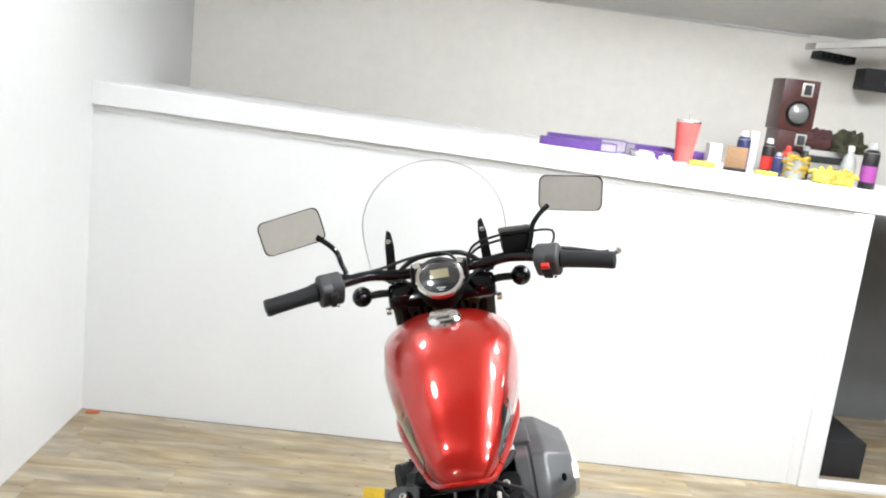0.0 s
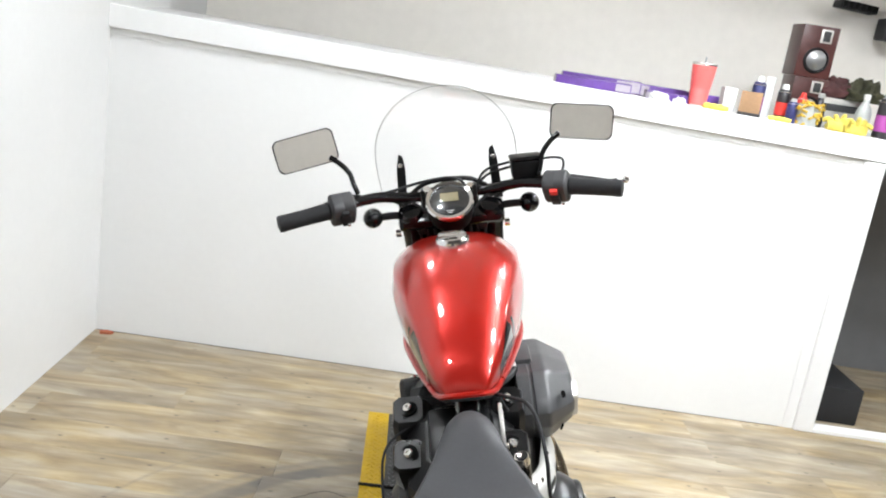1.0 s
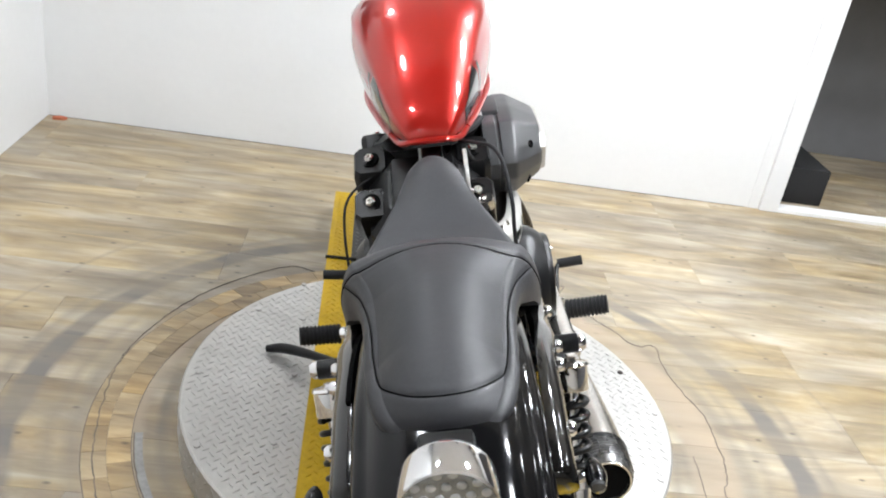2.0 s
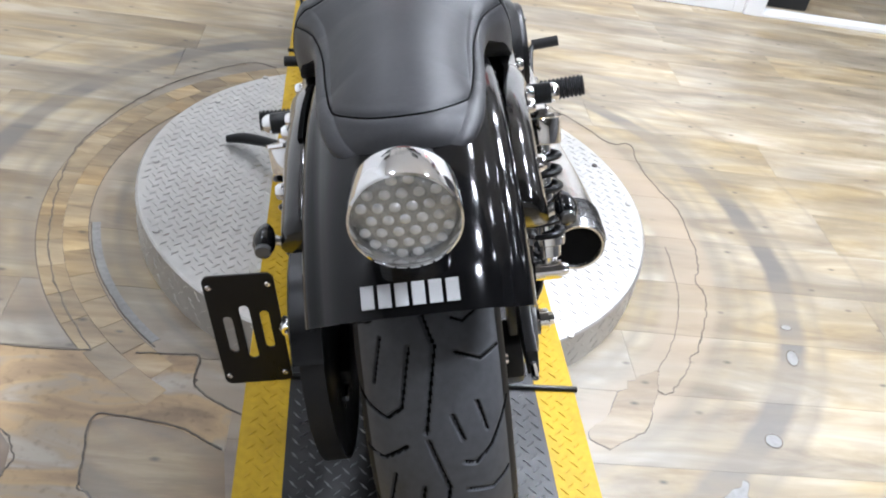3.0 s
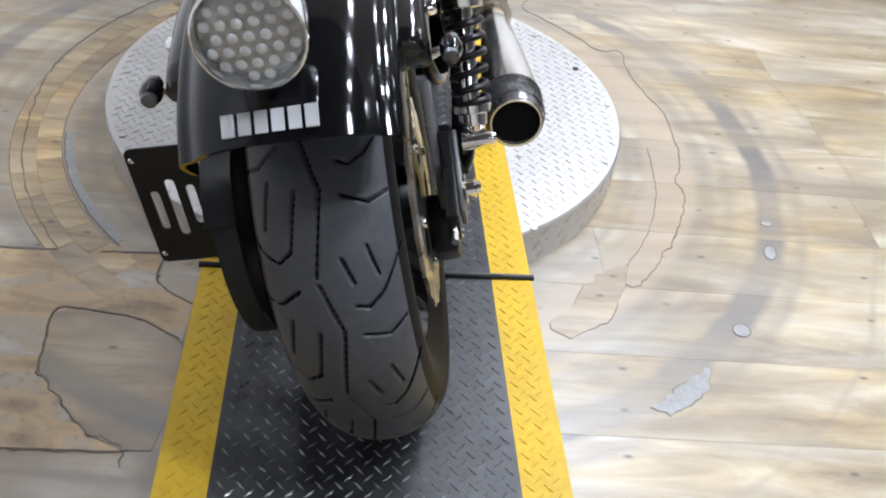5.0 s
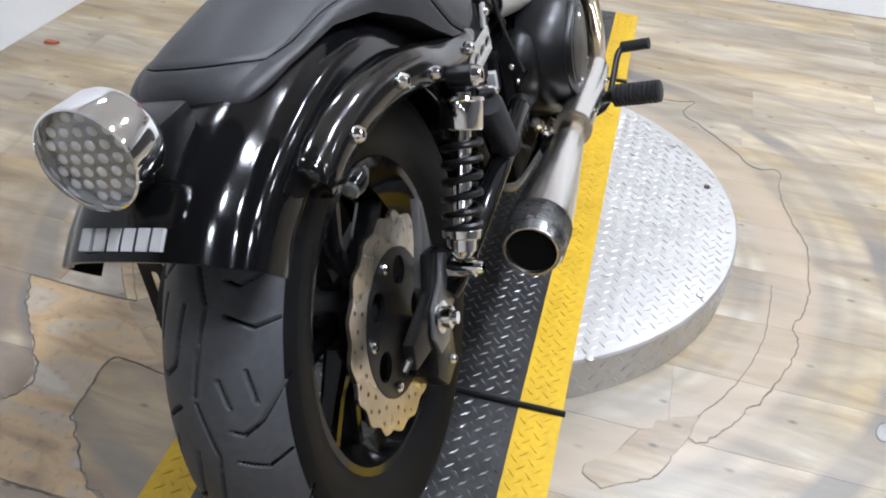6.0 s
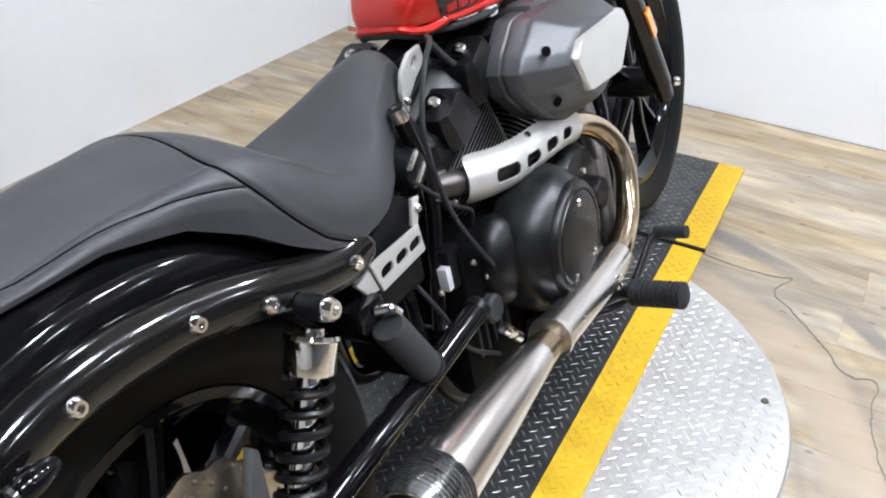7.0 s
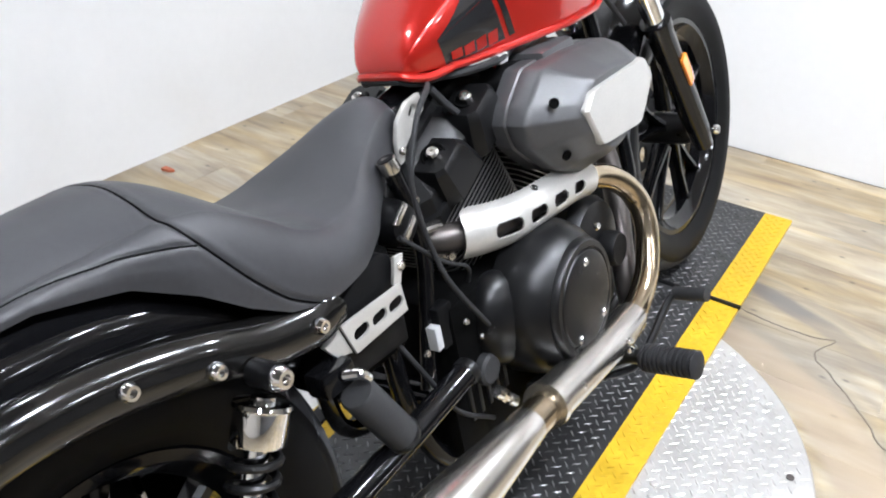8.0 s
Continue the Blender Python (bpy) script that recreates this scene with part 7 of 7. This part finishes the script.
crumpled("rag", "dark red and black rag on the receiver", "rag", mat("dark_red_fabric", (0.035, 0.009, 0.009), 0.9, grain=0.04, amount=0.7), on_ledge(1.83, 3.9, 0, 0.131), (0.09, 0.06, 0.055), 9, 0.3)
bt = thing("bottle", "cloudy plastic bottle with a narrow neck", "bottle", m=on_ledge(1.895, 3.72))
part("body", lathe([(0, 0.028), (0.004, 0.031), (0.09, 0.031), (0.115, 0.024), (0.13, 0.013), (0.145, 0.012), (0.146, 0.002)], (0, 0, 0), (0, 0, 1), 24), CLEARPLASTIC, bt)
part("cap", lathe([(0.145, 0.0135), (0.165, 0.0135), (0.167, 0.01), (0.167, 0.002)], (0, 0, 0), (0, 0, 1), 18), WHITECARD, bt)
bt = thing("bottle", "dark glass bottle with a grey cap", "bottle", m=on_ledge(1.72, 3.75))
part("body", lathe([(0, 0.024), (0.004, 0.026), (0.08, 0.026), (0.1, 0.014), (0.12, 0.012), (0.121, 0.002)], (0, 0, 0), (0, 0, 1), 22), BLACKCAN, bt)
part("cap", lathe([(0.12, 0.014), (0.138, 0.014), (0.14, 0.002)], (0, 0, 0), (0, 0, 1), 18), CLEARPLASTIC, bt)
# under the low ceiling: a dark vent and a black camera on the wall
vt = thing("ceiling_vent", "black slotted vent under the low ceiling", "vent", m=pose(2.225, 4.8, 1.865, 0, 4, 0))
part("frame", box((-0.1, -0.05, -0.02), (0.1, 0.05, 0.02), 0.004), DARKBOX, vt)
for k in range(6):
    part("slat", box((-0.09 + 0.032 * k, -0.054, -0.015), (-0.07 + 0.032 * k, -0.0505, 0.015), 0.001), SATIN, vt)
cm = thing("projector", "black wall-mounted device with a grey lens", "projector", m=pose(2.45, 4.7, 1.715, 0, 0, -8))
part("body", box((-0.11, -0.08, 0), (0.11, 0.08, 0.11), 0.012), DARKBOX, cm)
part("lens", lathe([(0, 0.035), (0.02, 0.035), (0.022, 0.03), (0.01, 0.026), (0.012, 0.003)], (0.03, -0.08, 0.05), (0.03, -1, 0.05), 24), CONE, cm)
part("bracket", box((-0.02, 0.08, 0.03), (0.02, 0.17, 0.07), 0.004), SATIN, cm)
structure("trim_cable_run", tube([(0.6, DEEP - 0.012, 1.985), (1.3, DEEP - 0.012, 1.975), (2.1, DEEP - 0.012, 1.965)], 0.008, 8, 2), WHITE, "white cable run along the ceiling edge", "trim")
structure("trim_beam", slab([(1.95, 1.865), (1.95, 1.895), (2.9, 2.07), (2.9, 2.0)], 4.4, 4.52, "y", 0.004), SILVER, "grey slanted board under the low ceiling", "beam")

# ---------- floor boards and the patched ring round the turntable ----------
CX, CY = DISC


def strip(name, pts, width, z, thick, material, label, category="crack", jag=0.0):
    """A thin ragged line on the floor along (x, y) points."""
    path = [V((p[0], p[1])) for p in spline(pts, 14 if jag else 8)]
    loops = []
    for i, p in enumerate(path):
        d = (path[min(i + 1, len(path) - 1)] - path[max(i - 1, 0)]).normalized()
        n = V((-d.y, d.x))
        off = jag * (noise.noise(V((p.x * 40, p.y * 40, 1))) + 0.5 * noise.noise(V((p.x * 110, p.y * 110, 2)))) if width < 0.005 else 0.3 * jag * noise.noise(V((p.x * 6, p.y * 6, 1)))
        w = width * (0.7 + 0.9 * abs(noise.noise(V((p.x * 30, p.y * 30, 5))))) if jag > 0.0035 and width < 0.005 else width
        a, b = p + n * (off + w), p + n * (off - w)
        loops.append([(a.x, a.y, z), (b.x, b.y, z), (b.x, b.y, z + thick), (a.x, a.y, z + thick)])
    ob = part(name, rings(loops), material, floor, label, smooth=False)
    return ob


def arc(r, a0, a1, n=12, wob=0.0):
    return [(CX + (r + wob * noise.noise(V((k * 0.9, r, 3)))) * math.cos(radians(a0 + (a1 - a0) * k / n)), CY + (r + wob * noise.noise(V((k * 0.9, r, 3)))) * math.sin(radians(a0 + (a1 - a0) * k / n))) for k in range(n + 1)]


strip("floor_joint", [(1.032, 2.266), (1.08, 2.278), (1.082, 2.15), (1.107, 2.055), (1.134, 1.965), (1.138, 1.83), (1.121, 1.71), (1.095, 1.655), (1.108, 1.612), (1.09, 1.54), (1.045, 1.44), (1.011, 1.385), (0.972, 1.327), (0.931, 1.28), (0.909, 1.283)], 0.0013, 0.0006, 0.001, JOINT, "ragged dark joint in the floor", jag=0.006)
strip("floor_joint", [(0.615, 2.588), (0.697, 2.572), (0.803, 2.575), (0.849, 2.59), (0.821, 2.51), (0.885, 2.435), (0.97, 2.338), (1.006, 2.28), (1.035, 2.27)], 0.0014, 0.0006, 0.001, JOINT, "ragged dark joint in the floor", jag=0.004)
strip("floor_joint", [(1.059, 1.78), (1.045, 1.63), (1.02, 1.525), (0.976, 1.425), (0.924, 1.34)], 0.0009, 0.0006, 0.0009, JOINT, "faint joint in the floor", jag=0.003)
strip("floor_joint", [(-0.167, 1.275), (-0.254, 1.4), (-0.33, 1.57), (-0.372, 1.79), (-0.378, 1.93), (-0.353, 2.06), (-0.29, 2.22), (-0.193, 2.365), (-0.046, 2.5), (0.04, 2.489)], 0.0014, 0.0016, 0.001, JOINT, "ragged dark joint in the floor", jag=0.004)
strip("floor_joint", [(-0.41, 1.277), (-0.26, 1.272), (-0.167, 1.276)], 0.0016, 0.0014, 0.001, JOINT, "dark joint round a floor patch", jag=0.002)
strip("floor_joint", [(-0.09, 1.278), (-0.04, 1.281), (0.02, 1.284), (0.024, 1.25), (0.027, 1.21), (0.06, 1.18), (0.119, 1.148)], 0.0016, 0.0014, 0.001, JOINT, "dark joint round a floor patch", jag=0.003)
strip("floor_joint", [(-0.11, 0.985), (-0.119, 1.05), (-0.126, 1.115), (-0.1, 1.13), (-0.04, 1.122), (0.022, 1.11), (0.095, 1.07)], 0.0016, 0.0016, 0.001, JOINT, "dark joint round a floor patch", jag=0.003)
strip("floor_joint", [(-0.11, 0.985), (-0.06, 0.93), (0.0, 0.87), (0.05, 0.85), (0.062, 0.81)], 0.0015, 0.0016, 0.001, JOINT, "dark joint round a floor patch", jag=0.008)
strip("floor_joint", [(-0.42, 0.98), (-0.298, 0.98), (-0.247, 0.975), (-0.222, 1.0), (-0.229, 1.05), (-0.31, 1.145), (-0.365, 1.205), (-0.41, 1.277)], 0.0016, 0.0014, 0.001, JOINT, "ragged dark joint round a floor patch", jag=0.009)
strip("floor_joint", [(-0.5, 0.832), (-0.214, 0.834), (-0.017, 0.837), (0.069, 0.838)], 0.0013, 0.0016, 0.001, JOINT, "dark joint between floor boards", jag=0.004)
for x, y, rx, ry, turn in ((1.116, 1.177, 0.017, 0.015, 0.6), (1.249, 1.416, 0.012, 0.023, -0.3), (1.273, 1.516, 0.012, 0.008, 0.2)):
    part("plug_rim", slab(circle(x, y, rx * 1.16, 16, ry * 1.16, turn), 0.0002, 0.0008, "z"), JOINT, floor, smooth=False)
    part("floor_plug", slab(circle(x, y, rx, 16, ry, turn), 0.0006, 0.0014, "z"), GREYFILL, floor, "grey filled plug in the floor", smooth=False)


def ragged(pts, amp):
    """A closed outline through points, frayed along its edge."""
    path = spline(pts + pts[:1], 8)[:-1]
    return [(float(p[0]) + amp * noise.noise(V((p[0] * 55, p[1] * 55, 3))), float(p[1]) + amp * noise.noise(V((p[0] * 55, p[1] * 55, 8)))) for p in path]


for pts, fill in (([(0.9, 0.978), (0.957, 1.025), (1.016, 1.075), (1.025, 1.058), (0.996, 1.014), (0.945, 0.972), (0.923, 0.965)], GREYFILL), ([(0.909, 1.283), (0.891, 1.248), (0.862, 1.184), (0.82, 1.156), (0.779, 1.135), (0.748, 1.151), (0.752, 1.178), (0.789, 1.208), (0.833, 1.278), (0.878, 1.318), (0.924, 1.34)], FILLER)):
    edge = ragged(pts, 0.009)
    part("patch_rim", slab([(p[0] + 0.0016 * math.copysign(1, p[0] - sum(q[0] for q in pts) / len(pts)), p[1] + 0.0016 * math.copysign(1, p[1] - sum(q[1] for q in pts) / len(pts))) for p in edge], 0.0002, 0.0008, "z"), JOINT, floor, smooth=False)
    part("floor_patch", slab(edge, 0.0005, 0.0013, "z"), fill, floor, "small worn floor patch", smooth=False)
strip("ring_bed", arc(0.725, 103, 238, 40), 0.052, 0.0001, 0.0001, JOINT, "dark bed under the curved staves")
strip("worn_band", arc(0.659, 192, 227, 20), 0.0085, 0.0003, 0.0009, GREYFILL, "grey worn band inside the staves", jag=0.003)
strip("floor_joint", arc(0.6685, 192, 228, 20), 0.0012, 0.0006, 0.001, JOINT, "dark joint along the worn band", jag=0.002)
# curved staves of the worn ring on the left
for k in range(20):
    for r0, r1, b in ((0.675, 0.7245, 0), (0.7252, 0.775, 3.1)):
        a0, a1 = 101 + b + 6.6 * k, 101 + b + 6.6 * k + 6.53
        pts = [(CX + r * math.cos(radians(a)), CY + r * math.sin(radians(a))) for r, a in ((r0, a0), (r1, a0), (r1, (a0 + a1) / 2), (r1, a1), (r0, a1), (r0, (a0 + a1) / 2))]
        part("ring_stave", slab(pts, 0.0002, 0.0012 + 0.0003 * random.random(), "z"), OAKRING, floor, smooth=False)
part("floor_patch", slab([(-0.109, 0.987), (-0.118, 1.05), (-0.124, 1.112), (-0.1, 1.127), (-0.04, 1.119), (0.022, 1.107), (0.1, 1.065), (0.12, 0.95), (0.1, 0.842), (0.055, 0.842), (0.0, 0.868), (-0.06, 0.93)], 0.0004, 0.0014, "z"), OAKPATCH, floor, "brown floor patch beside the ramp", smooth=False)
part("floor_patch", slab([(-0.408, 1.275), (-0.26, 1.27), (-0.167, 1.273), (-0.09, 1.276), (0.02, 1.281), (0.026, 1.21), (0.06, 1.178), (0.1, 1.155), (0.1, 1.066), (0.022, 1.106), (-0.1, 1.128), (-0.124, 1.11), (-0.109, 0.985), (0.0, 0.866), (0.06, 0.84), (-0.2, 0.836), (-0.42, 0.836), (-0.42, 0.98), (-0.298, 0.982), (-0.247, 0.977), (-0.224, 1.0), (-0.231, 1.05), (-0.312, 1.145), (-0.367, 1.205)], 0.0001, 0.0009, "z"), MOTTLED, floor, "scuffed grey-brown floor patch", smooth=False)
red = tagged(part("paper_scrap", slab([(0, 0), (0.04, 0.006), (0.052, 0.02), (0.02, 0.028), (-0.004, 0.014)], 0.0, 0.012, "z", 0.002), mat("terracotta_scrap", (0.4, 0.12, 0.06), 0.8)), "small terracotta coloured scrap in the corner", "scrap")
red.matrix_world = pose(-1.13, 3.49, 0.0)
red = tagged(part("paper_scrap", slab([(0, 0), (0.03, 0.006), (0.04, 0.02), (0.0, 0.02)], 0.0, 0.01, "z", 0.002), bpy.data.materials["terracotta_scrap"]), "small terracotta coloured scrap by the wall", "scrap")
red.matrix_world = pose(-1.06, 2.2, 0.0)

strip("wall_gap", [(-1.16, BACK - 0.004), (-0.4, BACK - 0.004), (0.4, BACK - 0.0045), (1.1, BACK - 0.004), (1.8, BACK - 0.004)], 0.0022, 0.0003, 0.0008, CRACK, "thin dark gap between floor and wall")
PW, PL = 0.182, 1.22
plank_shapes = {}


def plank(x0, x1, y0, y1):
    w, d = round(x1 - x0, 3), round(y1 - y0, 3)
    if (w, d) not in plank_shapes:
        bm = box((0, 0, -0.012), (w - 0.0003, d - 0.0003, 0.0))
        for v in bm.verts:
            if v.co.z > -0.001:
                v.co.z = 0.0
        es = [e for e in bm.edges if all(v.co.z > -0.001 for v in e.verts)]
        bmesh.ops.bevel(bm, geom=es, offset=0.0004, segments=1, affect="EDGES")
        me = bpy.data.meshes.new("plank")
        bm.to_mesh(me)
        bm.free()
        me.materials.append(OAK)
        plank_shapes[(w, d)] = me
    ob = new("plank", plank_shapes[(w, d)])
    ob.location = (x0, y0, 0)
    ob.parent = floor


rows = int((BACK + 1.0 - SOUTH) / PW)
for r in range(rows + 1):
    y0 = SOUTH + r * PW
    y1 = min(y0 + PW, BACK + 0.95)
    xl = -1.26 if y0 < BACK - 0.002 else 1.955
    if y1 - y0 < 0.03:
        continue
    x = xl - random.uniform(0.1, 0.9) * PL
    while x < RIGHT:
        a, b = max(x, xl), min(x + PL, RIGHT)
        if b - a > 0.04:
            plank(a, b, y0, y1)
        x += PL
